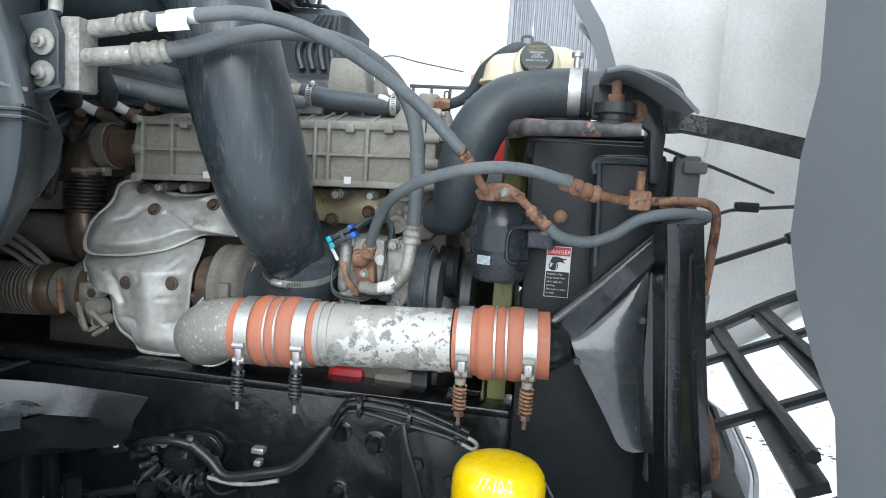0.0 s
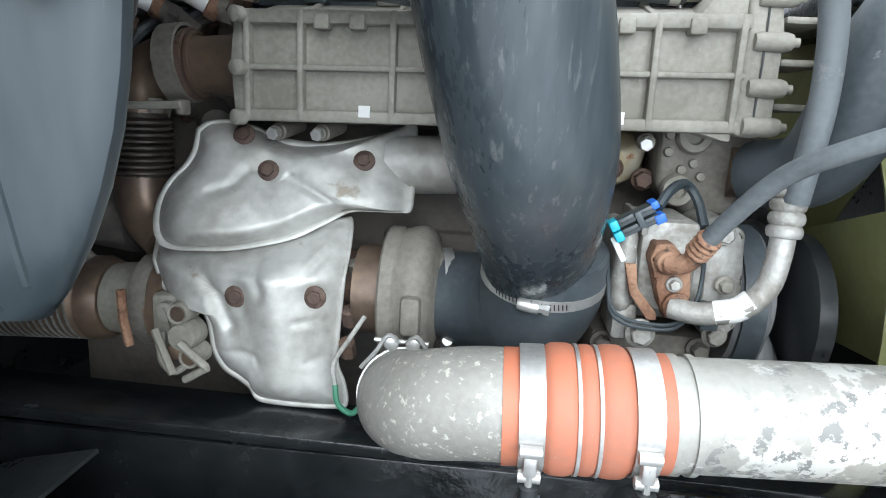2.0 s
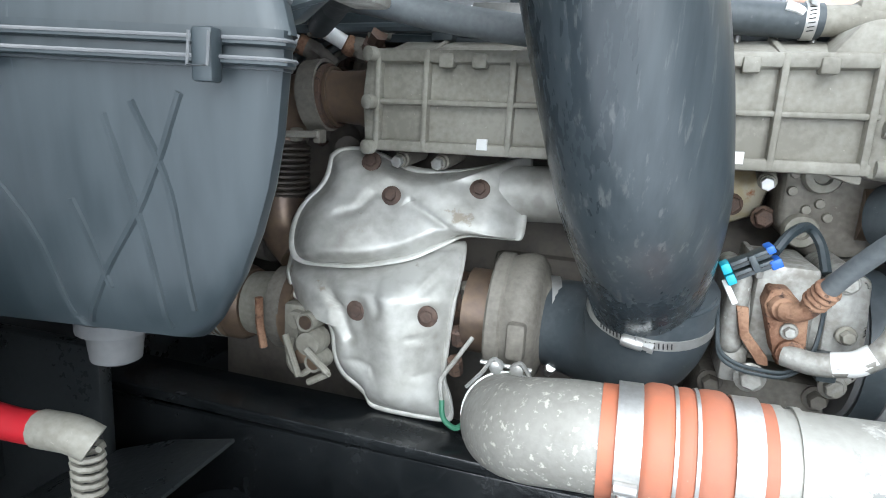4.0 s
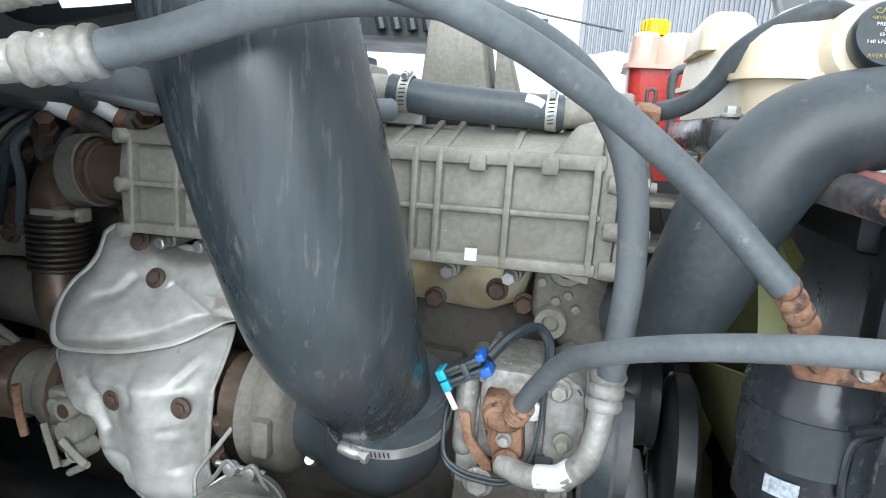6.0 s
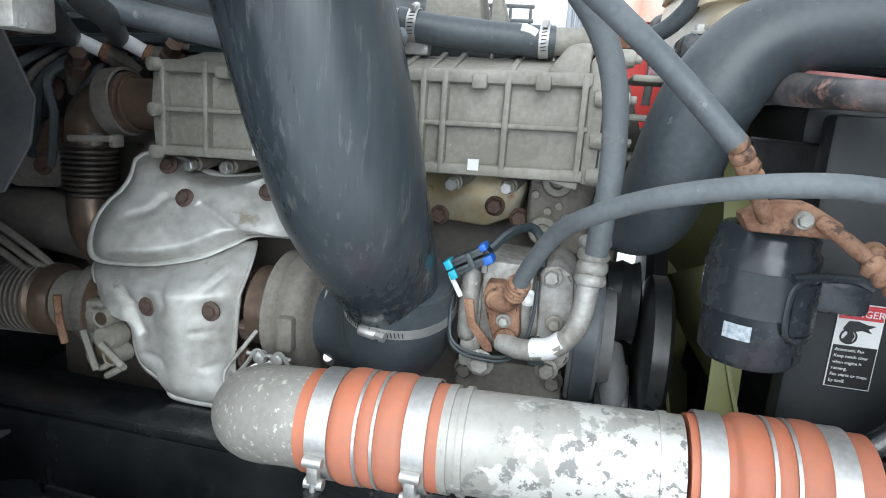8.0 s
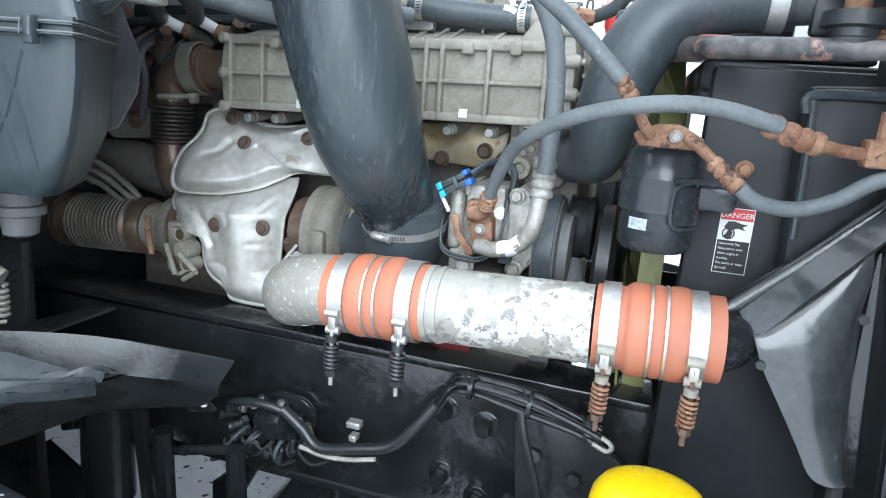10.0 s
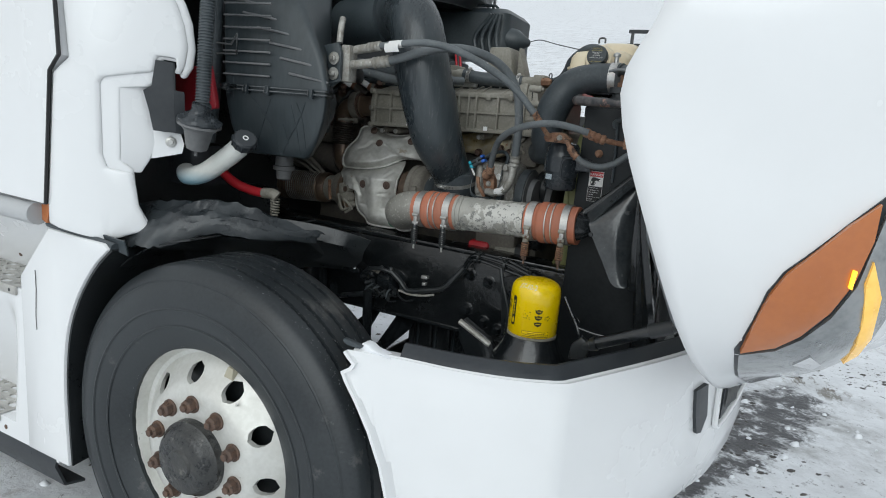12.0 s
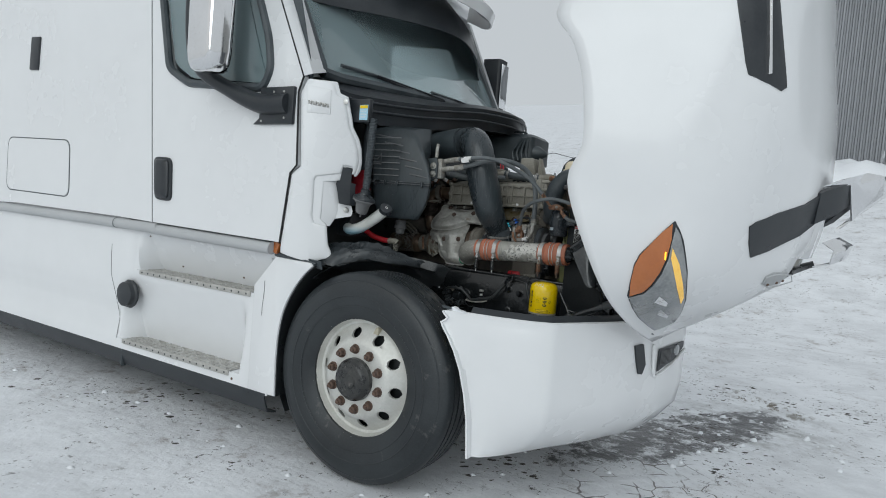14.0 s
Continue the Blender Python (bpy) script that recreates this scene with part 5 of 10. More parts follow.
for k in range(6):
    z = 1.50 + 0.04 * k
    x = -0.64 - 0.03 * k - 0.01 * k * k / 3
    part("end_fin", tube([(x - 0.10, 0.682, z + 0.012), (x - 0.02, 0.695, z), (x + 0.012, 0.712, z - 0.006)], 0.0035, 6), "plastic_grey", lid)
for x in (-0.93, -0.87, -0.80, -0.66):
    y = 0.641 + (x + 0.975) * 0.12
    blk("clip", (x - 0.0065, y - 0.003, 1.447), (x + 0.0065, y + 0.007, 1.4745), "box_plastic", airbox, 0.002)
    part("clip_wire", tube([(x - 0.006, y - 0.004, 1.472), (x - 0.006, y - 0.006, 1.455), (x + 0.006, y - 0.006, 1.455), (x + 0.006, y - 0.004, 1.472)], 0.0009, 5, 1, smooth=False), "plastic_grey", airbox)
for pts in ([(-0.687, 1.441), (-0.702, 1.406), (-0.722, 1.370), (-0.750, 1.331), (-0.775, 1.290)], [(-0.735, 1.427), (-0.722, 1.371), (-0.718, 1.333), (-0.717, 1.292)], [(-0.717, 1.435), (-0.701, 1.394), (-0.697, 1.356), (-0.696, 1.308)],
            [(-0.765, 1.375), (-0.758, 1.352), (-0.751, 1.318)], [(-0.860, 1.44), (-0.80, 1.36), (-0.785, 1.295)], [(-0.80, 1.44), (-0.83, 1.37), (-0.865, 1.295)]):
    line_pts = [(p.x, p.z) for p in spline([(x, 0, z) for x, z in pts], 4)]
    part("bowl_rib", tube([(x, bowl_y(x, z) + 0.0012, z) for x, z in line_pts], 0.0030, 6, 1, smooth=False), "box_plastic", airbox)
part("wire_arm", tube([(-0.735, 0.735, 1.507), (-0.720, 0.752, 1.512), (-0.697, 0.757, 1.517), (-0.660, 0.762, 1.521)], 0.0038, 8), "plastic", airbox, "bent black bracket arm")
part("wire_arm", tube([(-0.692, 0.742, 1.482), (-0.686, 0.750, 1.486), (-0.651, 0.757, 1.499), (-0.628, 0.768, 1.508)], 0.0042, 8), "plastic", airbox)
part("drain", lathe([(0.028, 0), (0.028, 0.028), (0.033, 0.03), (0.033, 0.042), (0.025, 0.045), (0.022, 0.07), (0.012, 0.075)], (-0.875, 0.83, 1.27), (0, 0, -1), 20), "plastic_grey", airbox, "grey rubber drain cup")
part("outlet", tube([(-0.66, 1.06, 1.722), (-0.85, 1.10, 1.70)], 0.085, 24, 2), "plastic", airbox)
part("side_bracket", tube([(-0.99, 0.66, 1.585), (-0.93, 0.655, 1.58), (-0.905, 0.652, 1.61), (-0.905, 0.652, 1.555), (-0.99, 0.66, 1.555)], 0.003, 6, 1, smooth=False), "plastic_grey", airbox)


# ---- refrigerant lines ----
acb = thing("refrigerant_manifold", (-0.64, 0.79, 1.5), "pale aluminium refrigerant line block on a black bracket", "fitting block")
blk("block", (-0.645, 0.785, 1.505), (-0.615, 0.825, 1.605), "alu_line", acb, 0.004)
part("bracket", prism([(-0.70, 1.60), (-0.648, 1.61), (-0.635, 1.58), (-0.635, 1.51), (-0.66, 1.49), (-0.70, 1.48)], 0.772, 0.785, 0.003), "plastic", acb, "black plastic bracket")
for z in (1.524, 1.566):
    part("washer_bolt", lathe([(0.0175, 0), (0.0175, 0.003), (0.009, 0.004), (0.009, 0.010), (0.005, 0.011), (0.005, 0.016)], (-0.656, 0.770, z), (0, -1, 0), 20), "alu_line", acb, "pale washer and bolt")
part("stay", tube([(-0.655, 0.79, 1.61), (-0.66, 0.80, 1.65), (-0.67, 0.82, 1.68)], 0.009, 10), "alu_line", acb)


def ferrule(pts, r, amp=0.0025, bumps=4, seg=18):
    """A crimped sleeve along a line: rounded swellings with a rough skin."""
    c = spline(pts, max(3, 40 // (len(pts) - 1)))
    k = len(c) - 1
    rad = []
    for i in range(k + 1):
        u = i / k
        w = abs(math.sin(math.pi * u * bumps))
        rad.append((r + amp * w ** 0.7) * (0.82 if i in (0, k) else 1.0))
    bm = tube(c, rad, seg, 1, smooth=False)
    for v in bm.verts:
        v.co += Vector((1, 1, 1)) * 0.0006 * noise.noise(v.co * 190)
    return bm


def line(name, label, pts, r, mat, crimps=(), sleeves=(), category="hose"):
    """A flexible line with metal crimps and stickers at given stretches of its course (0 to 1)."""
    t = thing(name, pts[0], label, category)
    part("hose_body", tube(pts, r, 18, 8), mat, t)
    curve = spline(pts, 20)

    def span(a, b):
        i, j = int(a * (len(curve) - 1)), int(b * (len(curve) - 1))
        return curve[i:j + 1]
    for a, b, m, ex in crimps:
        s = span(a, b)
        part("crimp", ferrule([s[0], s[len(s) // 3], s[2 * len(s) // 3], s[-1]], r + ex * 0.4, 0.0028), m, t)
    for a, b, m in sleeves:
        part("sticker", tube(span(a, b), r + 0.0009, 18, 1, smooth=False), m, t)
    return t


line("refrigerant_hose", "grey dusty refrigerant hose with a paper label, running to the drier", [(-0.60, 0.82, 1.60), (-0.53, 0.808, 1.607), (-0.46, 0.80, 1.613), (-0.39, 0.800, 1.618), (-0.325, 0.812, 1.610), (-0.270, 0.840, 1.590), (-0.228, 0.872, 1.567), (-0.190, 0.898, 1.542), (-0.147, 0.908, 1.507), (-0.098, 0.903, 1.459)], 0.0096, "hose", crimps=((0.04, 0.12, "alu_line", 0.003),), sleeves=((0.17, 0.235, "white"),))
part("metal_line", tube([(-0.625, 0.81, 1.592), (-0.60, 0.817, 1.598), (-0.57, 0.817, 1.602)], 0.0125, 14), "alu_line", bpy.data.objects["refrigerant_hose"])
part("paper_flag", sheet([[(-0.508, 0.794, 1.612), (-0.485, 0.791, 1.613), (-0.462, 0.789, 1.615)], [(-0.506, 0.790, 1.598), (-0.483, 0.786, 1.599), (-0.459, 0.784, 1.601)], [(-0.503, 0.792, 1.589), (-0.480, 0.789, 1.590), (-0.456, 0.787, 1.592)]], 0.0008), "white", bpy.data.objects["refrigerant_hose"], "folded white paper label")
line("suction_hose", "grey refrigerant hose with a crimped end, running to the compressor", [(-0.60, 0.80, 1.555), (-0.539, 0.815, 1.564), (-0.481, 0.831, 1.578), (-0.431, 0.850, 1.598), (-0.375, 0.878, 1.614), (-0.320, 0.914, 1.618), (-0.267, 0.953, 1.604), (-0.224, 0.985, 1.572), (-0.192, 1.003, 1.516), (-0.181, 1.013, 1.433), (-0.185, 1.024, 1.340)], 0.0120, "hose", crimps=((0.075, 0.155, "alu_line", 0.004),))
part("metal_line", tube([(-0.625, 0.80, 1.552), (-0.595, 0.801, 1.555), (-0.565, 0.808, 1.560), (-0.54, 0.815, 1.564)], 0.0128, 14), "alu_line", bpy.data.objects["suction_hose"])
cl = thing("compressor_line", (-0.2, 1.03, 1.25), "oxidised aluminium line with a white label at the compressor", "metal line")
part("ferrule", ferrule([(-0.187, 1.035, 1.356), (-0.187, 1.032, 1.33), (-0.188, 1.03, 1.305)], 0.0135, 0.003), "alu_line", cl)
part("bend", tube([(-0.188, 1.03, 1.315), (-0.190, 1.028, 1.285), (-0.197, 1.027, 1.255), (-0.218, 1.03, 1.232), (-0.25, 1.04, 1.222), (-0.275, 1.055, 1.222)], 0.0115, 14), "alu_line", cl)
part("label", tube([(-0.207, 1.0285, 1.242), (-0.22, 1.031, 1.231), (-0.238, 1.036, 1.225)], 0.0122, 14), "white", cl)
line("discharge_hose", "grey refrigerant hose arching from the compressor", [(-0.264, 1.034, 1.283), (-0.247, 1.003, 1.325), (-0.223, 0.967, 1.367), (-0.195, 0.934, 1.391), (-0.160, 0.906, 1.410), (-0.120, 0.885, 1.424), (-0.076, 0.870, 1.434), (-0.032, 0.862, 1.438), (0.012, 0.862, 1.434), (0.058, 0.873, 1.423)], 0.0088, "hose", crimps=((0.0, 0.05, "rust", 0.0025),))
rt = thing("rusty_tube", (0.15, 0.9, 1.4), "rusted steel refrigerant tube along the radiator", "metal line")
part("ferrule", ferrule([(0.045, 0.879, 1.426), (0.075, 0.878, 1.414), (0.10, 0.885, 1.408)], 0.0098), "rust", rt)
part("tube", tube([(0.09, 0.882, 1.41), (0.125, 0.895, 1.404), (0.158, 0.905, 1.403), (0.22, 0.911, 1.407), (0.252, 0.914, 1.405), (0.266, 0.918, 1.388), (0.266, 0.925, 1.33), (0.262, 0.932, 1.26)], 0.0066, 12), "rust", rt)
blk("clip", (0.142, 0.892, 1.39), (0.172, 0.918, 1.418), "rust", rt, 0.004)
part("clip_bolt", tube([(0.157, 0.905, 1.41), (0.157, 0.905, 1.445)], 0.006, 8, 1), "rust", rt)
part("sleeve", tube([(0.262, 0.931, 1.275), (0.26, 0.934, 1.225)], 0.0105, 12, 1), "alu_line", rt)

# ---- receiver drier ----
drier = thing("receiver_drier", (-0.042, 1.0, 1.24), "black refrigerant drier canister in a clamp bracket", "canister")
DX, DY, DR = -0.038, 1.003, 0.0465
part("can", lathe([(0.02, 0), (DR - 0.008, 0.0), (DR - 0.002, 0.008), (DR - 0.002, 0.050), (DR, 0.055), (DR, 0.104), (DR - 0.003, 0.108), (DR - 0.003, 0.118), (DR - 0.009, 0.127), (0.02, 0.130)], (DX, DY, 1.262), (0, 0, 1), 40), "gloss_black", drier, "black painted can")
part("clamp_band", ring(DR, 0.040, 0.0018, (DX, DY, 1.332), (0, 0, 1), 40), "gloss_black", drier)
part("clamp_ear", box((DX + DR - 0.006, DY - 0.022, 1.318), (DX + DR + 0.040, DY + 0.004, 1.350), 0.006), "gloss_black", drier)
def on_drier(deg, z, out=0.0015):
    return (DX + (DR + out) * math.sin(radians(deg)), DY - (DR + out) * math.cos(radians(deg)), z)


pocket = [on_drier(a, z) for a, z in ((70, 1.348), (45, 1.350), (28, 1.349), (19, 1.343), (16, 1.332), (16, 1.312), (19, 1.301), (28, 1.296), (45, 1.295), (70, 1.296))]
part("pocket_rim", tube(pocket, 0.0032, 8, 3), "gloss_black", drier, "raised rim of a moulded pocket")
part("pocket_face", sheet([[on_drier(a, z, 0.0022) for a in range(20, 76, 8)] for z in (1.300, 1.345)], 0.001), "gloss_black", drier)
part("clamp_lip", tube([(DX + 0.012, DY - DR - 0.001, 1.352), (DX + 0.03, DY - DR + 0.008, 1.353), (DX + DR + 0.02, DY - 0.024, 1.352), (DX + DR + 0.038, DY - 0.020, 1.345)], 0.004, 8), "gloss_black", drier)
rows = []
for z in (1.290, 1.304):
    rows.append([(DX + (DR - 0.001) * math.sin(radians(a)), DY - (DR - 0.001) * math.cos(radians(a)), z) for a in range(-44, -10, 6)])
part("label", sheet(rows, 0.0006), surf("foil_label", (0.20, 0.25, 0.29), (0.46, 0.51, 0.54), 0.4, scale=260, amount=1.0, bump=0.0), drier, "small silvery printed label")
part("top_fitting", prism([(-0.080, 1.404), (-0.055, 1.416), (-0.03, 1.418), (0.0, 1.402), (-0.008, 1.390), (-0.072, 1.390)], 0.937, 0.962, 0.004), "rust", drier, "rusted top fitting")
part("fitting_bolt", hexbolt((-0.033, 0.936, 1.404), (0, -1, 0), 0.0055, 0.006, 0.0075), "alu_line", drier)
part("inlet_tube", ferrule([(-0.101, 0.902, 1.464), (-0.090, 0.908, 1.448), (-0.078, 0.916, 1.430)], 0.0074, 0.002, 4), "rust", drier, "corroded hose end")
part("inlet_pipe", tube([(-0.082, 0.913, 1.436), (-0.070, 0.925, 1.416), (-0.060, 0.938, 1.402)], 0.0062, 12), "rust", drier)
part("outlet_tube", tube([(-0.020, 0.936, 1.404), (-0.004, 0.918, 1.392), (0.012, 0.900, 1.377)], 0.0062, 12), "rust", drier)
part("outlet_ferrule", ferrule([(0.006, 0.906, 1.382), (0.019, 0.895, 1.370), (0.034, 0.888, 1.357)], 0.0074, 0.0022, 4), "rust", drier)
line("drier_outlet_hose", "grey hose from drier to condenser beside the radiator", [(0.033, 0.888, 1.359), (0.055, 0.894, 1.345), (0.092, 0.903, 1.341), (0.127, 0.903, 1.354), (0.162, 0.90, 1.379), (0.208, 0.897, 1.389), (0.254, 0.91, 1.387)], 0.0084, "hose")


def soft2(pts, r=0.03, n=4):
    return [(x, y) for x, y, z in roundpoly(pts, 0, r, n)]


# ---- compressor, belt and pulleys ----
comp = thing("ac_compressor", (-0.27, 1.12, 1.17), "pale aluminium air-conditioning compressor with rusty fittings", "compressor")
part("body", lathe([(0.03, 0), (0.048, 0.006), (0.053, 0.02), (0.053, 0.10), (0.058, 0.105), (0.058, 0.125), (0.04, 0.13)], (-0.325, 1.140, 1.240), (1, 0, 0), 28), "alu_line", comp)
part("rear_head", box((-0.331, 1.078, 1.204), (-0.3075, 1.19, 1.297), 0.011, segs=3), "alu_line", comp, "pale cast rear head, dirt-streaked")
part("cylinder_block", box((-0.3055, 1.083, 1.208), (-0.246, 1.19, 1.306), 0.006), "alu_line", comp)
part("block_edge", box((-0.307, 1.080, 1.290), (-0.300, 1.19, 1.309), 0.002), "alu_line", comp)
part("front_head", prism(soft2([(-0.240, 1.300), (-0.222, 1.312), (-0.203, 1.300), (-0.199, 1.25), (-0.197, 1.20), (-0.212, 1.183), (-0.232, 1.185), (-0.238, 1.22)], 0.006), 1.078, 1.19, 0.005), "alu_line", comp)
for x, z, r, m in ((-0.227, 1.298, 0.0085, "alu_line"), (-0.222, 1.190, 0.0095, "alu_line"), (-0.219, 1.245, 0.007, "cast"), (-0.298, 1.186, 0.0115, "alu_line")):
    part("bolt", hexbolt((x, 1.074, z), (0, -1, 0), r, 0.010, r * 1.4), m, comp)
part("ring_bolt", lathe([(0.0095, 0), (0.0095, 0.006), (0.006, 0.007), (0.006, 0.003), (0.0, 0.003)], (-0.251, 1.083, 1.269), (0, -1, 0), 18), "white", comp, "white ringed bolt")
plate_rust = soft2([(-0.300, 1.270), (-0.296, 1.286), (-0.279, 1.287), (-0.268, 1.276), (-0.258, 1.262), (-0.255, 1.228), (-0.266, 1.216), (-0.277, 1.208), (-0.285, 1.222), (-0.293, 1.248)], 0.003)
part("fitting_plate", prism(plate_rust, 1.058, 1.085, 0.003), "rust", comp, "rusty brown fitting plate")
part("port", lathe([(0.0135, 0), (0.0135, 0.006), (0.011, 0.010), (0.0, 0.011)], (-0.283, 1.060, 1.269), (0, -1, 0), 20), "rust", comp, "rusted round port")
part("port_arm", tube([(-0.283, 1.052, 1.267), (-0.274, 1.044, 1.269), (-0.266, 1.038, 1.276), (-0.263, 1.034, 1.286)], [0.010, 0.0095, 0.0095, 0.0105], 14), "rust", comp, "rusted bent outlet")
part("plate_bolt", hexbolt((-0.274, 1.058, 1.246), (0, -1, 0), 0.0058, 0.007, 0.0085), "alu_line", comp)
part("low_port", lathe([(0.0135, 0), (0.0135, 0.010), (0.0115, 0.012)], (-0.270, 1.062, 1.224), (0, -1, 0), 18), "rust", comp)
part("strap", prism([(-0.323, 1.262), (-0.311, 1.262), (-0.307, 1.236), (-0.286, 1.212), (-0.284, 1.203), (-0.294, 1.203), (-0.315, 1.230)], 1.066, 1.072, 0.0015), "rust", comp, "rusty flat strap")
blk("foot", (-0.327, 1.085, 1.172), (-0.300, 1.16, 1.214), "alu_line", comp, 0.006)
blk("plug", (-0.2445, 1.052, 1.200), (-0.2255, 1.078, 1.226), "plastic", comp, 0.003)
for dz in (0.0, 0.005):
    part("cable", tube([(-0.338, 1.085, 1.262), (-0.337, 1.070, 1.240), (-0.333, 1.062, 1.216 - dz), (-0.318, 1.058, 1.205 - dz), (-0.296, 1.056, 1.202 - dz), (-0.270, 1.056, 1.204 - dz), (-0.250, 1.062, 1.222 - dz), (-0.243, 1.070, 1.252), (-0.242, 1.078, 1.290)], 0.0021, 8), "plastic", comp)
blk("bracket", (-0.34, 1.14, 1.02), (-0.20, 1.25, 1.165), "cast_dark", comp, 0.012)
for x in (-0.325, -0.215):
    part("bolt", hexbolt((x, 1.138, 1.15), (0, -1, 0), 0.010, 0.014, 0.014), "cast_dark", comp)
con = thing("wiring_connector", (-0.315, 1.065, 1.31), "black wiring plug with blue and teal locks", "connector")
CM = pose(-0.315, 1.060, 1.310, 0, -30, 0)


def plug_box(name, x0, x1, z0, z1, y0, y1, mat, label=""):
    bm = box((x0, y0, z0), (x1, y1, z1), 0.0015)
    bmesh.ops.transform(bm, matrix=CM, verts=bm.verts)
    return part(name, bm, mat, con, label)


for z in (-0.0095, 0.0015):
    plug_box("housing", -0.021, -0.003, z, z + 0.0085, -0.008, 0.012, "plastic")
    plug_box("housing", 0.001, 0.017, z, z + 0.0085, -0.009, 0.013, "plastic")
    plug_box("rib", -0.019, 0.015, z + 0.0035, z + 0.005, -0.0105, -0.008, "black_dull")
plug_box("latch", -0.004, 0.003, -0.008, 0.010, -0.011, 0.010, "plastic")
for z in (-0.0115, 0.0005):
    plug_box("lock", -0.030, -0.021, z, z + 0.0105, -0.009, 0.012, "cyan", "teal plastic lock" if z < 0 else "")
plug_box("lock", 0.012, 0.023, -0.0115, -0.002, -0.0105, 0.013, "blue", "blue plastic lock")
plug_box("lock", 0.014, 0.022, 0.004, 0.012, -0.0095, 0.013, "blue")
plug_box("tag", -0.034, -0.028, -0.034, -0.006, 0.002, 0.004, "white", "white paper tag")
part("harness", tube([(-0.297, 1.066, 1.322), (-0.280, 1.090, 1.338), (-0.258, 1.120, 1.342), (-0.243, 1.120, 1.325), (-0.240, 1.095, 1.300)], 0.0055, 8), "plastic", con)
pul = thing("fan_drive", (-0.16, 1.2, 1.2), "dark belt pulleys and fan drive", "pulley")
part("clutch_pulley", lathe([(0.03, 0), (0.080, 0.0), (0.083, 0.004), (0.080, 0.008), (0.080, 0.03), (0.083, 0.034), (0.06, 0.036), (0.056, 0.05), (0.03, 0.052)], (-0.20, 1.16, 1.21), (1, 0, 0), 40), "plastic_grey", pul)
part("belt", ring(0.081, 0.024, 0.005, (-0.182, 1.16, 1.21), (1, 0, 0), 36), "rubber", pul)
part("drive_pulley", lathe([(0.02, 0), (0.052, 0.004), (0.05, 0.012), (0.054, 0.022), (0.05, 0.034), (0.054, 0.044), (0.02, 0.05)], (-0.165, 1.22, 1.24), (1, 0, 0), 32), "black_dull", pul)
part("drive_pulley", lathe([(0.02, 0), (0.06, 0.004), (0.057, 0.012), (0.061, 0.022), (0.057, 0.034), (0.06, 0.044), (0.02, 0.05)], (-0.165, 1.19, 1.10), (1, 0, 0), 32), "black_dull", pul)
part("fan_pulley", lathe([(0.03, 0), (0.085, 0.002), (0.095, 0.008), (0.095, 0.026), (0.085, 0.032), (0.05, 0.036)], (-0.115, 1.19, 1.19), (1, 0, 0), 40), "black_dull", pul, "large dark fan pulley")
part("fan_hub", lathe([(0.10, 0), (0.11, 0.01), (0.105, 0.03), (0.05, 0.035)], (-0.10, 1.42, 1.20), (1, 0, 0), 32), "black_dull", pul)
part("tensioner", tube([(-0.15, 1.2, 1.18), (-0.14, 1.16, 1.14), (-0.14, 1.15, 1.08)], 0.02, 12), "plastic_grey", pul)
fan = thing("cooling_fan", (-0.06, 1.45, 1.15), "yellow-green plastic engine cooling fan", "fan")
for k in range(9):
    a = 2 * math.pi * k / 9 + 0.15
    u, v = Vector((0, math.cos(a), math.sin(a))), Vector((0, -math.sin(a), math.cos(a)))
    o = Vector((-0.035, 1.5, 1.16))
    rows = [[o + u * r + v * w * (0.05 + 0.09 * r) + Vector((0.028 * (w + 0.2 * w * w) * (1.2 - r), 0, 0)) for w in (-1, -0.5, 0, 0.5, 1)] for r in (0.09, 0.2, 0.32, 0.42)]
    part("blade", sheet([[tuple(q) for q in r] for r in rows], 0.004), "fan", fan)
part("ring", lathe([(0.408, -0.014), (0.414, -0.016), (0.417, 0.0), (0.414, 0.016), (0.408, 0.014), (0.405, 0.0)], (-0.03, 1.5, 1.15), (1, 0, 0), 64, closed=True), "fan", fan, "yellow-green outer ring")
part("hub", lathe([(0.04, -0.03), (0.10, -0.02), (0.10, 0.02), (0.04, 0.03)], (-0.035, 1.5, 1.16), (1, 0, 0), 28), "fan", fan)

# ---- radiator side ----
rad = thing("radiator", (0.2, 1.5, 0.8), "black radiator assembly with fan shroud and side frame", "radiator")
part("shroud", prism([(0.0, 0.72), (0.215, 0.70), (0.20, 1.49), (0.004, 1.49)], 1.0215, 1.055, 0.006), "shroud", rad, "black fan shroud side")
part("shroud_top", box((-0.01, 1.058, 1.46), (0.2, 2.1, 1.50), 0.01), "shroud", rad)
part("shroud_bottom", box((-0.02, 1.058, 0.70), (0.2, 2.1, 0.74), 0.01), "shroud", rad)
part("top_tank", box((0.005, 1.08, 1.503), (0.19, 2.05, 1.512), 0.004), "shroud", rad)
part("core", box((0.13, 1.05, 0.74), (0.25, 2.05, 1.47)), "black_dull", rad)
part("tank_end", prism([(0.10, 1.47), (0.205, 1.475), (0.20, 1.20), (0.11, 1.20)], 0.975, 1.018, 0.008), "shroud", rad)
part("tank_rib", tube([(0.10, 0.972, 1.44), (0.105, 0.972, 1.46), (0.19, 0.972, 1.462)], 0.006, 8), "plastic", rad)
part("tank_rib", tube([(0.105, 0.972, 1.455), (0.11, 0.972, 1.38), (0.112, 0.972, 1.30)], 0.004, 8), "plastic", rad)
front = [(0.192, 1.40), (0.236, 1.40), (0.240, 1.365), (0.252, 1.2), (0.272, 1.0), (0.285, 0.84), (0.262, 0.84), (0.238, 1.0), (0.220, 1.2), (0.205, 1.36)]
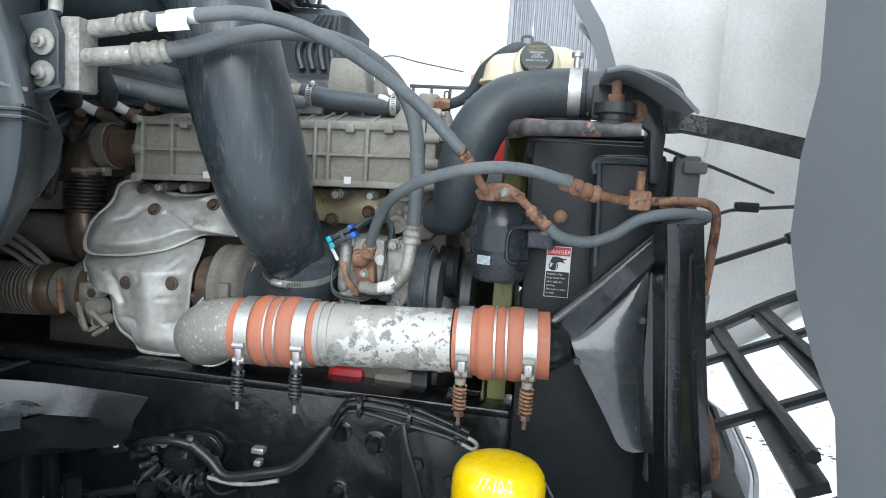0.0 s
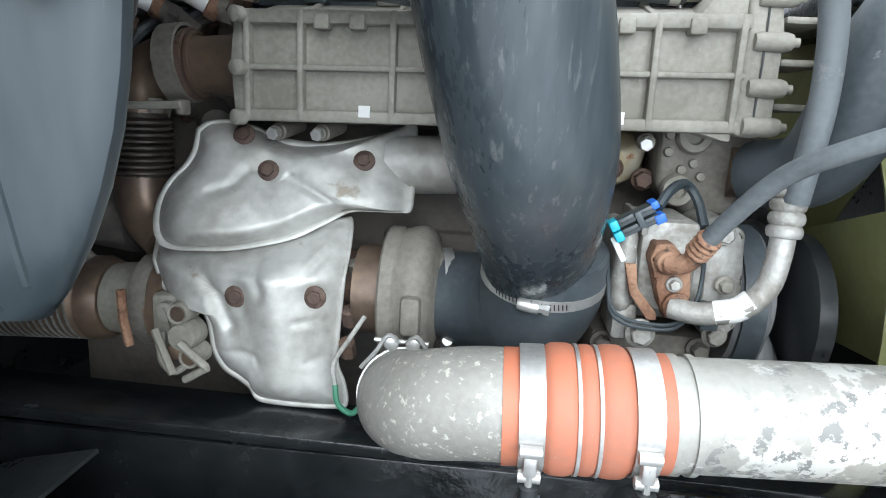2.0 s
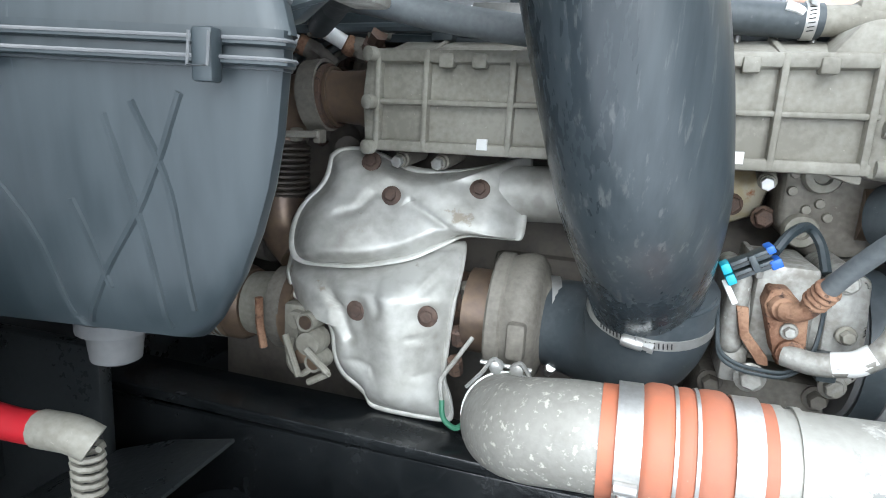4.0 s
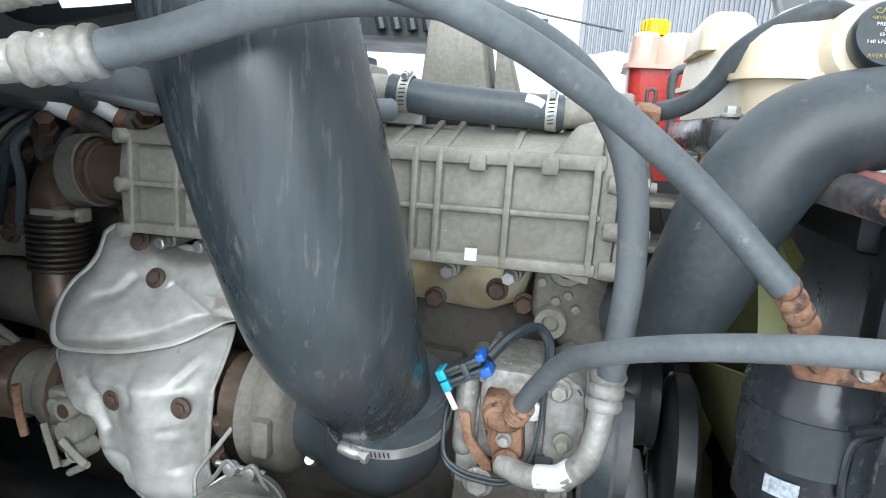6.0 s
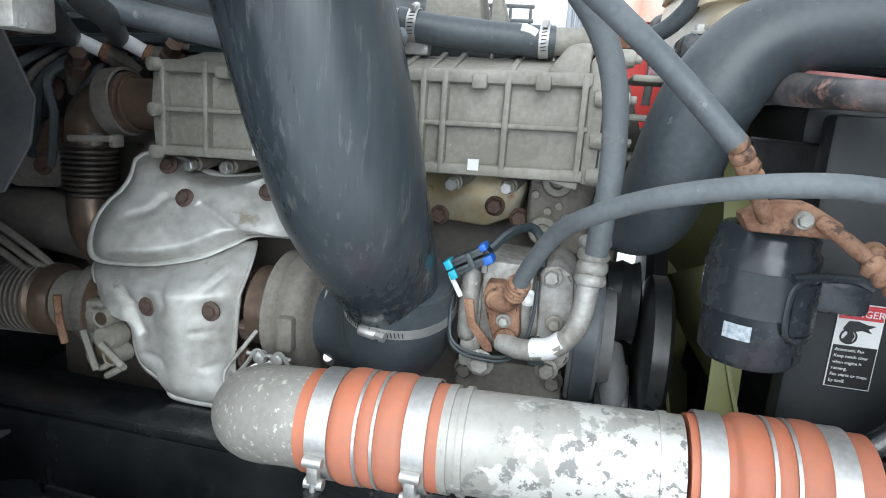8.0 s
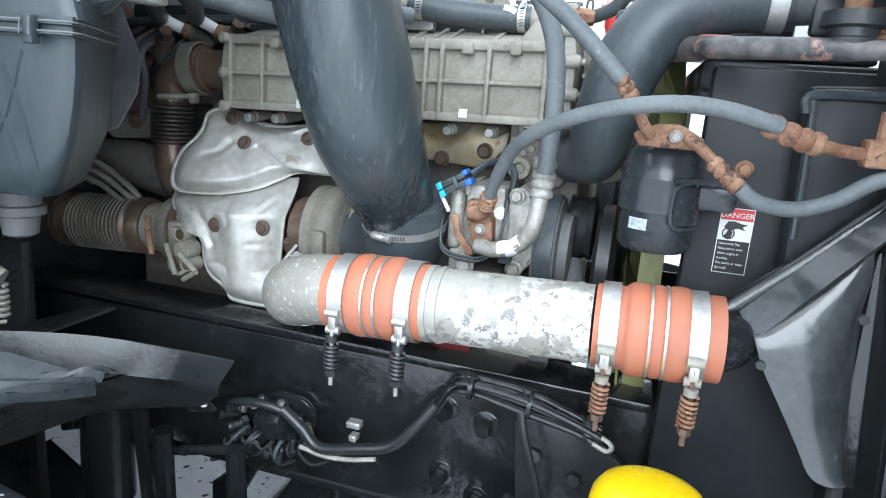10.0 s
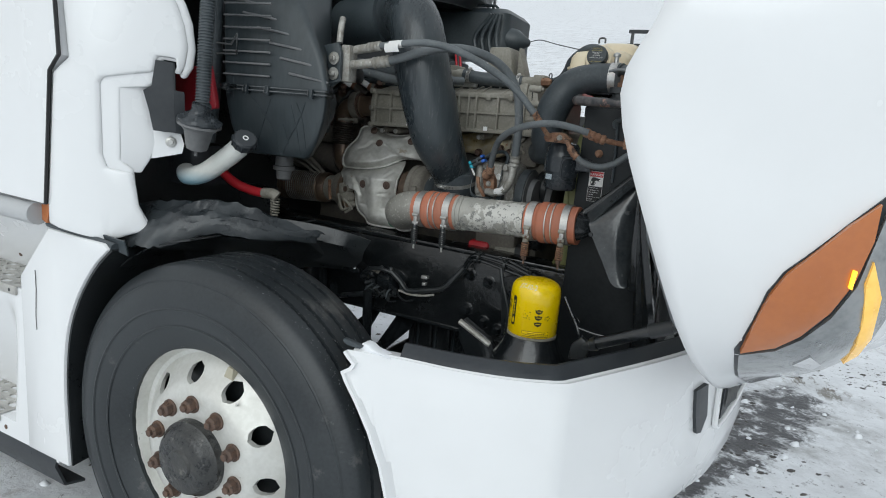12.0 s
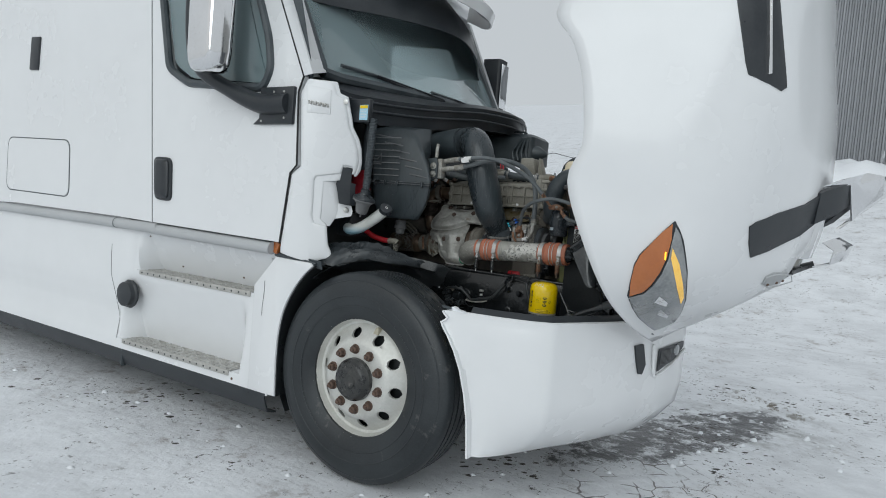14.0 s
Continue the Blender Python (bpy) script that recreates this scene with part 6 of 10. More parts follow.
part("side_frame", prism(front, 0.955, 1.03, 0.005), "black_paint", rad, "glossy wet black steel upright")
ridge = spline([(0.191, 0.850, 1.377), (0.209, 0.888, 1.250), (0.230, 0.905, 1.05), (0.258, 0.925, 0.80)], 6)
edge = spline([(0.214, 0.800, 1.381), (0.238, 0.812, 1.200), (0.266, 0.842, 1.05), (0.312, 0.900, 0.80)], 6)
back = spline([(0.188, 0.925, 1.372), (0.196, 0.945, 1.250), (0.212, 0.950, 1.05), (0.240, 0.955, 0.80)], 6)
rows = [[tuple(p) for p in back], [tuple(p.lerp(q, 0.85)) for p, q in zip(back, ridge)], [tuple(p + Vector((-0.003, -0.002, 0))) for p in ridge]]
for u, dx in ((0.08, 0.006), (0.16, -0.004), (0.24, 0.004), (0.34, 0.009), (0.48, 0.010), (0.56, -0.004), (0.66, -0.001), (0.84, 0.003), (0.97, -0.003)):
    rows.append([tuple(p.lerp(q, u) + Vector((dx, dx * 0.5, 0))) for p, q in zip(ridge, edge)])
rows.append([tuple(p + Vector((0.003, 0.002, 0))) for p in edge])
rows.append([tuple(p + Vector((0.004, 0.012, 0))) for p in edge])
part("side_panel", sheet(rows, 0.003), "black_paint", rad, "wet black side panel with pressed ridges", angle=55)
part("panel_cap", sheet([[tuple(back[0]), tuple(ridge[0]), tuple(edge[0])], [(0.226, 0.945, 1.384), (0.228, 0.870, 1.386), (0.224, 0.806, 1.384)]], 0.004), "black_dull", rad)
# triangular stay: two faces that meet in a ridge
wet = surf("wet_speckled_black", (0.028, 0.033, 0.036), (0.055, 0.061, 0.065), 0.15, scale=12, amount=0.8, bump=0.25, spots=(0.2, 0.2, 0.2), spot_scale=90, spot_at=0.71, coat=0.5)
top_a, top_b = Vector((0.060, 0.950, 1.222)), Vector((0.192, 0.958, 1.349))
ridge_a, ridge_b = Vector((0.081, 0.914, 1.190)), Vector((0.196, 0.924, 1.328))
part("stay_top", sheet([[tuple(top_a.lerp(top_b, k / 6)) for k in range(7)], [tuple(ridge_a.lerp(ridge_b, k / 6)) for k in range(7)]], 0.004), wet, rad, "upper flank of the stay, shining wet")
left = spline([(0.081, 0.914, 1.190), (0.094, 0.911, 1.160), (0.116, 0.908, 1.123), (0.140, 0.906, 1.082), (0.158, 0.905, 1.050), (0.176, 0.905, 1.040), (0.196, 0.906, 1.041)], 3)
right = [ridge_a.lerp(ridge_b, 0.30), ridge_a.lerp(ridge_b, 0.62), ridge_b * 0.6 + Vector((0.186, 0.918, 1.27)) * 0.4, Vector((0.184, 0.915, 1.24)), Vector((0.189, 0.911, 1.15)), Vector((0.195, 0.908, 1.08)), Vector((0.1965, 0.906, 1.042))]
right = spline([tuple(ridge_a + Vector((0.001, 0, 0.001)))] + [tuple(p) for p in right[1:]], 3)
bm = sheet([[tuple(a.lerp(b, k / 8) + Vector((0, 0.030 * (k / 8) ** 2.2, 0))) for k in range(9)] for a, b in zip(left, right)], 0.005)
part("stay", bm, wet, rad, "triangular stay with wet speckled paint", angle=40)
part("stay_back", prism([(0.186, 1.30), (0.215, 1.33), (0.235, 1.02), (0.197, 1.03), (0.190, 1.15)], 0.935, 0.95, 0.003), "black_paint", rad)
part("stay_tube", tube([(0.045, 0.945, 1.205), (0.065, 0.95, 1.222), (0.12, 0.957, 1.272), (0.165, 0.962, 1.318), (0.20, 0.965, 1.352)], 0.011, 12), "black_paint", rad)
part("bolt", hexbolt((0.090, 0.910, 1.166), (0, -1, 0), 0.006, 0.006), "black_dull", rad)
part("bolt", hexbolt((0.176, 0.906, 1.235), (0, -1, 0), 0.006, 0.006), "black_dull", rad)
# crossbar, mount and top bracket
part("crossbar", tube([(-0.052, 1.13, 1.518), (-0.024, 1.05, 1.510), (-0.006, 0.970, 1.504), (0.055, 0.918, 1.501), (0.11, 0.903, 1.501), (0.15, 0.90, 1.502)], [0.017, 0.0155, 0.0125, 0.0115, 0.011, 0.009], 18), surf("chipped_paint_on_rust", (0.035, 0.038, 0.042), (0.20, 0.18, 0.175), 0.5, scale=16, amount=0.9, bump=0.5, spots=(0.36, 0.20, 0.15), spot_scale=22, spot_at=0.575), rad, "chipped rusty crossbar")
part("torn_wrap", ring(0.0165, 0.020, 0.003, (-0.040, 1.095, 1.516), (0.35, -1, -0.1), 14), surf("torn_pale_wrap", (0.34, 0.31, 0.30), (0.20, 0.14, 0.12), 0.6, scale=40, amount=0.9, bump=0.5), rad, "torn pale wrap")
part("red_sleeve", tube([(-0.035, 1.12, 1.528), (0.0, 1.02, 1.517), (0.03, 0.975, 1.510)], 0.0075, 12), surf("faded_red_sleeve", (0.30, 0.06, 0.06), (0.42, 0.24, 0.22), 0.6, scale=20, amount=0.8, bump=0.3), rad, "faded red sleeve")
part("mount", lathe([(0.026, 0), (0.028, 0.012), (0.022, 0.014), (0.022, 0.022), (0.03, 0.024), (0.03, 0.038), (0.018, 0.04)], (0.115, 0.92, 1.50), (0, 0, 1), 20), "black_dull", rad, "rubber mount")
part("mount_bolt", lathe([(0.024, 0), (0.024, 0.004), (0.012, 0.005), (0.012, 0.016), (0.007, 0.017), (0.007, 0.035)], (0.115, 0.92, 1.535), (0, 0, 1), 12), "rust", rad, "rusted mount bolt")
part("top_bracket", prism([(0.085, 1.572), (0.150, 1.575), (0.162, 1.562), (0.185, 1.545), (0.196, 1.50), (0.192, 1.43), (0.178, 1.43), (0.172, 1.505), (0.150, 1.518), (0.085, 1.520)], 0.958, 0.975, 0.004), "black_dull", rad)
part("bracket_bolt", hexbolt((0.148, 0.955, 1.533), (0, -1, 0), 0.011, 0.010, 0.017), "rust", rad, "rusted bolt and washer")
part("bracket_bolt", hexbolt((0.165, 0.955, 1.575), (0, -1, 0), 0.007, 0.006), "black_dull", rad)
part("header_end", tube([(0.06, 1.06, 1.573), (0.11, 1.055, 1.577), (0.160, 1.05, 1.580), (0.200, 1.05, 1.572), (0.222, 1.05, 1.545), (0.226, 1.05, 1.515)], [0.033, 0.033, 0.034, 0.032, 0.024, 0.014], 24), surf("grey_moulding", (0.065, 0.073, 0.08), (0.15, 0.16, 0.17), 0.5, scale=8, amount=0.6), rad, "grey moulded radiator header end")
cover_line = spline([(0.092, 0, 1.577), (0.120, 0, 1.582), (0.152, 0, 1.572), (0.187, 0, 1.553), (0.214, 0, 1.528)], 4)
part("header_cover", sheet([[(p.x, y, p.z - dz) for p in cover_line] for y, dz in ((0.852, 0.006), (0.856, 0.002), (0.875, 0.0), (0.92, 0.0), (0.96, 0.004))], 0.004), surf("dusty_grey_cover", (0.15, 0.16, 0.165), (0.27, 0.28, 0.285), 0.5, scale=8, amount=0.7, spots=(0.25, 0.25, 0.25), spot_scale=40, spot_at=0.68), rad, "dusty grey curved header cover", angle=50)
part("upright_plate", box((0.175, 0.975, 1.40), (0.195, 1.03, 1.58), 0.004), "black_dull", rad)
part("stud", hexbolt((0.056, 1.0215, 1.370), (0, -1, 0), 0.008, 0.008, 0.011), "rust", rad)
part("stud", hexbolt((0.205, 0.95, 1.40), (0, -1, 0), 0.008, 0.012, 0.011), "rust", rad)
part("condenser_edge", box((0.222, 1.005, 0.95), (0.262, 1.03, 1.478), 0.006), "plastic_grey", rad)
for z in (1.48, 1.40, 1.33):
    part("condenser_clip", box((0.232, 0.992, z - 0.03), (0.268, 1.004, z - 0.012), 0.004), "plastic_grey", rad)
part("rusty_bracket", tube([(0.300, 1.04, 1.10), (0.312, 1.035, 1.06), (0.330, 1.04, 1.01), (0.334, 1.04, 0.965), (0.322, 1.05, 0.94)], [0.006, 0.012, 0.013, 0.012, 0.007], 8), "rust", rad, "rusty cast bracket")

sign = thing("fan_warning_sticker", (0.055, 1.026, 1.27), "red, white and black fan danger sticker on the shroud", "sticker")
sx0, sx1, sz0, sz1, sy = 0.0385, 0.0775, 1.239, 1.322, 1.019


def slab(name, x0, x1, z0, z1, mat, lift, parent=sign):
    return part(name, box((x0, sy - lift, z0), (x1, sy - lift + 0.0006, z1)), mat, parent)


slab("backing", sx0, sx1, sz0, sz1, "white", 0.0)
slab("red_band", sx0 + 0.001, sx1 - 0.001, sz1 - 0.015, sz1 - 0.001, "red_ink", 0.0008)
slab("black_panel", sx0 + 0.001, sx1 - 0.001, sz0 + 0.001, sz0 + 0.042, "black_ink", 0.0008)
part("pictogram", prism([(sx0 + 0.006, sz0 + 0.058), (sx0 + 0.010, sz0 + 0.066), (sx0 + 0.018, sz0 + 0.0665), (sx0 + 0.026, sz0 + 0.064), (sx0 + 0.033, sz0 + 0.0635), (sx0 + 0.027, sz0 + 0.060), (sx0 + 0.031, sz0 + 0.056), (sx0 + 0.022, sz0 + 0.058), (sx0 + 0.016, sz0 + 0.056), (sx0 + 0.012, sz0 + 0.054)], sy - 0.0012, sy - 0.0006), "black_ink", sign)
part("pictogram", prism([(sx0 + 0.006, sz0 + 0.046), (sx0 + 0.010, sz0 + 0.052), (sx0 + 0.013, sz0 + 0.060), (sx0 + 0.017, sz0 + 0.052), (sx0 + 0.015, sz0 + 0.045), (sx0 + 0.010, sz0 + 0.044)], sy - 0.0013, sy - 0.0007), "black_ink", sign)
part("pictogram", ring(0.006, 0.0008, 0.0015, (sx0 + 0.012, sy - 0.001, sz0 + 0.051), (0, 1, 0), 18), "black_ink", sign)


def lettering(text, at, size, mat, parent, rx=90, ry=0, rz=0, name="lettering", depth=0.0003, align="CENTER"):
    """Raised letters in the built-in font, as a mesh part."""
    cu = bpy.data.curves.new(name, "FONT")
    cu.body, cu.size, cu.extrude, cu.align_x, cu.resolution_u = text, size, depth, align, 2
    tmp = bpy.data.objects.new(name, cu)
    scene.collection.objects.link(tmp)
    me = bpy.data.meshes.new_from_object(tmp.evaluated_get(bpy.context.evaluated_depsgraph_get()))
    bpy.data.objects.remove(tmp)
    bm = bmesh.new()
    bm.from_mesh(me)
    bmesh.ops.transform(bm, matrix=pose(*at, rx, ry, rz), verts=bm.verts)
    return part(name, bm, mat, parent)


lettering("DANGER", ((sx0 + sx1) / 2, sy - 0.001, sz1 - 0.012), 0.0095, "white", sign)
for i, s in enumerate(("Automatic Fan", "Keep hands clear", "when engine is", "running.", "Fan starts or stops", "by itself.")):
    lettering(s, (sx0 + 0.003, sy - 0.001, sz0 + 0.0365 - 0.0062 * i), 0.0042, "white", sign, align="LEFT")

rh = thing("radiator_hose", (-0.05, 1.08, 1.4), "thick dull black upper radiator hose", "hose")
part("hose_body", tube([(0.085, 1.052, 1.574), (0.0, 1.068, 1.569), (-0.057, 1.074, 1.548), (-0.097, 1.070, 1.493), (-0.119, 1.085, 1.415), (-0.130, 1.130, 1.365), (-0.165, 1.186, 1.352)], [0.038, 0.040, 0.044, 0.046, 0.044, 0.041, 0.038], 32, 8), "rubber", rh)
part("end_lip", ring(0.034, 0.012, 0.005, (-0.15, 1.192, 1.355), (1, 0.1, 0.3), 28), "rubber", rh)
cl2 = thing("band_clamp", (0.066, 1.054, 1.573), "wide bright steel band clamp with a bolt", "hose clamp")
part("band", ring(0.0385, 0.020, 0.002, (0.064, 1.055, 1.573), (1, -0.06, 0), 32), "steel", cl2)
part("bolt", lathe([(0.006, 0), (0.006, 0.018), (0.010, 0.019), (0.010, 0.026), (0.004, 0.03)], (0.064, 1.045, 1.608), (0, 0, 1), 10), "steel", cl2)

# ---- tanks on top ----
tank = thing("coolant_tank", (0.0, 1.3, 1.57), "yellowed translucent coolant tank with a black cap", "coolant tank")
part("lower_half", skin(bmesh.new(), [roundpoly([(-0.09, 1.13), (0.075, 1.12), (0.09, 1.46), (-0.12, 1.46)], z, 0.05, 6) for z in (1.565, 1.575, 1.60)]), "tank", tank)
part("seam", skin(bmesh.new(), [roundpoly([(-0.10, 1.12), (0.085, 1.11), (0.10, 1.47), (-0.13, 1.47)], z, 0.05, 6) for z in (1.60, 1.606)]), "tank", tank)
part("upper_half", skin(bmesh.new(), [roundpoly([(-0.095 + a, 1.125 + a), (0.08 - a, 1.115 + a), (0.095 - a, 1.465 - a), (-0.125 + a, 1.465 - a)], z, 0.05 - a * 0.4, 6) for z, a in ((1.606, 0.0), (1.632, 0.002), (1.648, 0.010), (1.657, 0.027), (1.659, 0.045))]), "tank", tank)
part("rear_lobe", skin(bmesh.new(), [roundpoly([(-0.121 + a, 1.286 + a), (-0.056 - a, 1.286 + a), (-0.056 - a, 1.458 - a), (-0.121 + a, 1.458 - a)], z, 0.028 - a, 5) for z, a in ((1.642, 0.0), (1.666, 0.001), (1.679, 0.006), (1.685, 0.014), (1.686, 0.020))]), "tank", tank, "rounded rear chamber")
part("main_lobe", skin(bmesh.new(), [roundpoly([(-0.053 + a, 1.224 + a), (0.085 - a, 1.224 + a), (0.085 - a, 1.458 - a), (-0.053 + a, 1.458 - a)], z, 0.048 - a * 0.6, 6) for z, a in ((1.642, 0.0), (1.668, 0.002), (1.682, 0.010), (1.689, 0.025), (1.690, 0.040))]), "tank", tank, "rounded main chamber")
capd = Vector((-0.05, -1, 0.25)).normalized()
part("neck", lathe([(0.027, 0.026), (0.036, 0.023), (0.041, 0.014), (0.043, 0.0), (0.043, -0.12)], (-0.001, 1.130, 1.624), capd, 36), "tank", tank, "bulging filler chamber")
cap = part("cap", lathe([(0.0275, 0), (0.0285, 0.004), (0.0285, 0.018), (0.0265, 0.021), (0.0, 0.021)], (-0.001, 1.106, 1.630), capd, 40), "plastic", tank, "black pressure cap with printed warnings")
o = Vector((-0.001, 1.106, 1.630)) + capd * 0.0215
up = Vector((0, 0.25, 1)).normalized()
gold = surf("gold_print", (0.45, 0.38, 0.14), rough=0.5, bump=0)
for s, dz, sz, mt in (("CAUTION", 0.0155, 0.0066, gold), ("NEVER OPEN HOT", 0.0105, 0.0040, gold), ("PRESSURIZED", 0.0055, 0.0043, "white"), ("SYSTEM", 0.0013, 0.0043, "white"), ("05-32312-000", -0.0027, 0.0036, "white"), ("140 kPa  TVS  20 PSI", -0.0090, 0.0045, "white"), ("AVERTISSEMENT", -0.0205, 0.0048, gold)):
    p = o + up * dz
    lettering(s, tuple(p), sz, mt, cap, rx=90 - 14.0, rz=-2.9)
part("vent_loop", tube([(-0.032, 1.21, 1.682), (-0.032, 1.21, 1.693), (-0.028, 1.21, 1.697), (-0.018, 1.21, 1.697), (-0.014, 1.21, 1.693), (-0.014, 1.21, 1.683)], 0.0028, 8, 3), "plastic_grey", tank)
part("cradle", box((-0.125, 1.107, 1.528), (0.10, 1.475, 1.564), 0.010), "gloss_black", tank, "black steel cradle")
for x in (-0.104, -0.080):
    part("cradle_bolt", hexbolt((x, 1.125, 1.564), (0, 0, 1), 0.007, 0.008, 0.010), "alu_line", tank)
ovh = thing("overflow_hose", (-0.1, 1.2, 1.6), "thin black hose from engine to coolant tank", "hose")
part("hose_body", tube([(-0.18000000000000002, 1.222, 1.5650000000000002), (-0.168, 1.222, 1.566), (-0.136, 1.204, 1.576), (-0.114, 1.188, 1.597), (-0.099, 1.172, 1.624), (-0.074, 1.158, 1.645), (-0.04, 1.146, 1.661), (-0.010000000000000002, 1.176, 1.663)], 0.0102, 16), "rubber", ovh)
part("clip", ring(0.0104, 0.009, 0.002, (-0.168, 1.222, 1.566), (1, 0, 0.1), 18), "plastic", ovh)
part("clip_ear", tube([(-0.174, 1.216, 1.576), (-0.174, 1.216, 1.589), (-0.166, 1.216, 1.589), (-0.166, 1.216, 1.576)], 0.002, 6, 2), "plastic", ovh)
res = thing("fluid_reservoir", (-0.10, 1.79, 1.46), "translucent reservoir with red fluid and a yellow cap", "reservoir")
RX0, RX1, RY0, RY1 = -0.1833, -0.0476, 1.721, 1.8776
part("body", skin(bmesh.new(), [roundpoly([(RX0 + a, RY0), (RX1 - a, RY0), (RX1 - a, RY1), (RX0 + a, RY1)], z, 0.026) for z, a in ((1.46, 0.014), (1.5969, 0.010), (1.6186, 0.002), (1.6578, 0.0))]), "tank_red", res, "red fluid behind clear plastic")
part("seam", skin(bmesh.new(), [roundpoly([(RX0 - 0.010, RY0 - 0.010), (RX1 + 0.009, RY0 - 0.010), (RX1 + 0.009, RY1 + 0.010), (RX0 - 0.010, RY1 + 0.010)], z, 0.026) for z in (1.6578, 1.6656)]), "tank_pink", res)
part("filler_chamber", skin(bmesh.new(), [roundpoly([(RX0 + a, RY0 + a), (-0.1311 - a, RY0 + a), (-0.1311 - a, RY1 - a), (RX0 + a, RY1 - a)], z, 0.019) for z, a in ((1.6656, 0.0), (1.7143, 0.001), (1.7222, 0.007))]), "tank_pink", res, "pale pink filler chamber")
part("upper", skin(bmesh.new(), [roundpoly([(-0.1415 + a, RY0 + a), (RX1 - a, RY0 + a), (RX1 - a, RY1 - a), (-0.1415 + a, RY1 - a)], z, 0.030 - a * 0.5) for z, a in ((1.6656, 0.0), (1.6969, 0.001), (1.7143, 0.007), (1.7239, 0.019), (1.7256, 0.030))]), "tank_pink", res)
for x in (-0.1685, -0.1537, -0.1276, -0.1076):
    part("fin", prism([(x, 1.6656), (x + 0.014, 1.6656), (x + 0.014, 1.6839)], RY0 - 0.010, RY0 - 0.006), "tank_pink", res)
RC = Vector((-0.1415, 1.7906, 1.7222))
rc = part("cap", lathe([(0.031, 0), (0.031, 0.005), (0.025, 0.007), (0.025, 0.026), (0.022, 0.029), (0.0, 0.029)], RC, (0, 0, 1), 24), "yellow", res, "yellow screw cap")
for k in range(16):
    d = Vector((math.cos(2 * math.pi * k / 16), math.sin(2 * math.pi * k / 16), 0)) * 0.025
    part("grip", tube([RC + d + Vector((0, 0, 0.009)), RC + d + Vector((0, 0, 0.025))], 0.002, 6, 1), "yellow", rc)
part("strap", tube([(-0.112, 1.60, 1.50), (-0.110, 1.60, 1.56), (-0.116, 1.60, 1.625), (-0.107, 1.60, 1.647), (-0.066, 1.60, 1.652), (-0.056, 1.60, 1.635), (-0.060, 1.60, 1.58)], 0.0075, 10), "plastic_grey", res, "grey retaining strap")

# hoses and boxes on the engine top
th = thing("crankcase_hose", (-0.38, 1.2, 1.56), "dark blue-black hose with worm clamps on the engine top", "hose")
part("hose_body", tube([(-0.455, 1.195, 1.572), (-0.40, 1.2, 1.565), (-0.30, 1.215, 1.560), (-0.26, 1.22, 1.560)], 0.0195, 20), "rubber", th)
part("fitting", tube([(-0.52, 1.19, 1.575), (-0.455, 1.195, 1.572)], 0.017, 14, 1), "cast", th)
part("fitting", tube([(-0.27, 1.22, 1.560), (-0.20, 1.225, 1.563)], 0.017, 14, 1), "cast", th)
part("paint_chip", tube([(-0.30, 1.200, 1.572), (-0.29, 1.200, 1.570), (-0.282, 1.202, 1.566)], 0.006, 6, 2), "white", th)
worm_clamp((-0.435, 1.197, 1.570), (1, 0, -0.1), 0.0197, (0, -0.3, 1))
worm_clamp((-0.272, 1.219, 1.560), (1, 0, 0), 0.0197, (0, -0.3, 1))
solo("breather_block", box((-0.55, 1.18, 1.55), (-0.475, 1.25, 1.60), 0.006), "cast", "grey cast breather block on the engine top", "engine part")
sens = thing("fuel_line_fitting", (-0.2, 1.23, 1.56), "corroded pipe fitting at the engine front", "fitting")
blk("body", (-0.225, 1.21, 1.545), (-0.185, 1.26, 1.585), "cast", sens, 0.006)
part("nut", lathe([(0.013, 0), (0.013, 0.02), (0.009, 0.03)], (-0.19, 1.2, 1.563), (1, 0, 0), 6), "rust", sens)
blk("strut", (-0.17, 1.3, 1.30), (-0.13, 1.34, 1.57), "cast", sens, 0.008, rot(0, -20, 0))
post = thing("grey_bracket", (-0.44, 1.5, 1.6), "weathered grey bracket standing on the engine", "bracket")
part("post", prism([(-0.49, 1.695), (-0.41, 1.695), (-0.385, 1.565), (-0.50, 1.565)], 1.46, 1.56, 0.008), "cast", post)
part("gusset", prism([(-0.385, 1.70), (-0.34, 1.565), (-0.385, 1.565)], 1.48, 1.54, 0.004), "cast", post)
tb = thing("engine_top_box", (-0.65, 1.78, 1.68), "black ribbed plastic box on the engine's far side", "engine cover")
part("box", skin(bmesh.new(), [roundpoly([(-0.96, 1.66), (-0.52, 1.68), (-0.53, 1.98), (-0.96, 1.98)], z, 0.04) for z in (1.69, 1.70, 1.85)] + [roundpoly([(-0.94, 1.68), (-0.54, 1.70), (-0.55, 1.96), (-0.94, 1.96)], 1.87, 0.04)]), "plastic", tb)
for k in range(4):
    part("rib", tube([(-0.545 - 0.012 * k, 1.655, 1.84), (-0.555 - 0.03 * k, 1.66, 1.76), (-0.545 - 0.03 * k, 1.66, 1.70)], 0.010, 8), "plastic", tb)
part("handle", tube([(-0.72, 1.72, 1.87), (-0.715, 1.72, 1.885), (-0.60, 1.73, 1.885), (-0.595, 1.73, 1.87)], 0.006, 8, 2), "plastic", tb)
part("nose", lathe([(0.05, 0), (0.045, 0.03), (0.012, 0.085), (0.0, 0.09)], (-0.53, 1.74, 1.755), (1, 0, -0.1), 18), "plastic", tb)
part("tag_line", tube([(-0.45, 1.74, 1.75), (-0.40, 1.74, 1.76), (-0.33, 1.74, 1.745), (-0.2, 1.72, 1.72)], 0.002, 6), "plastic_grey", tb)
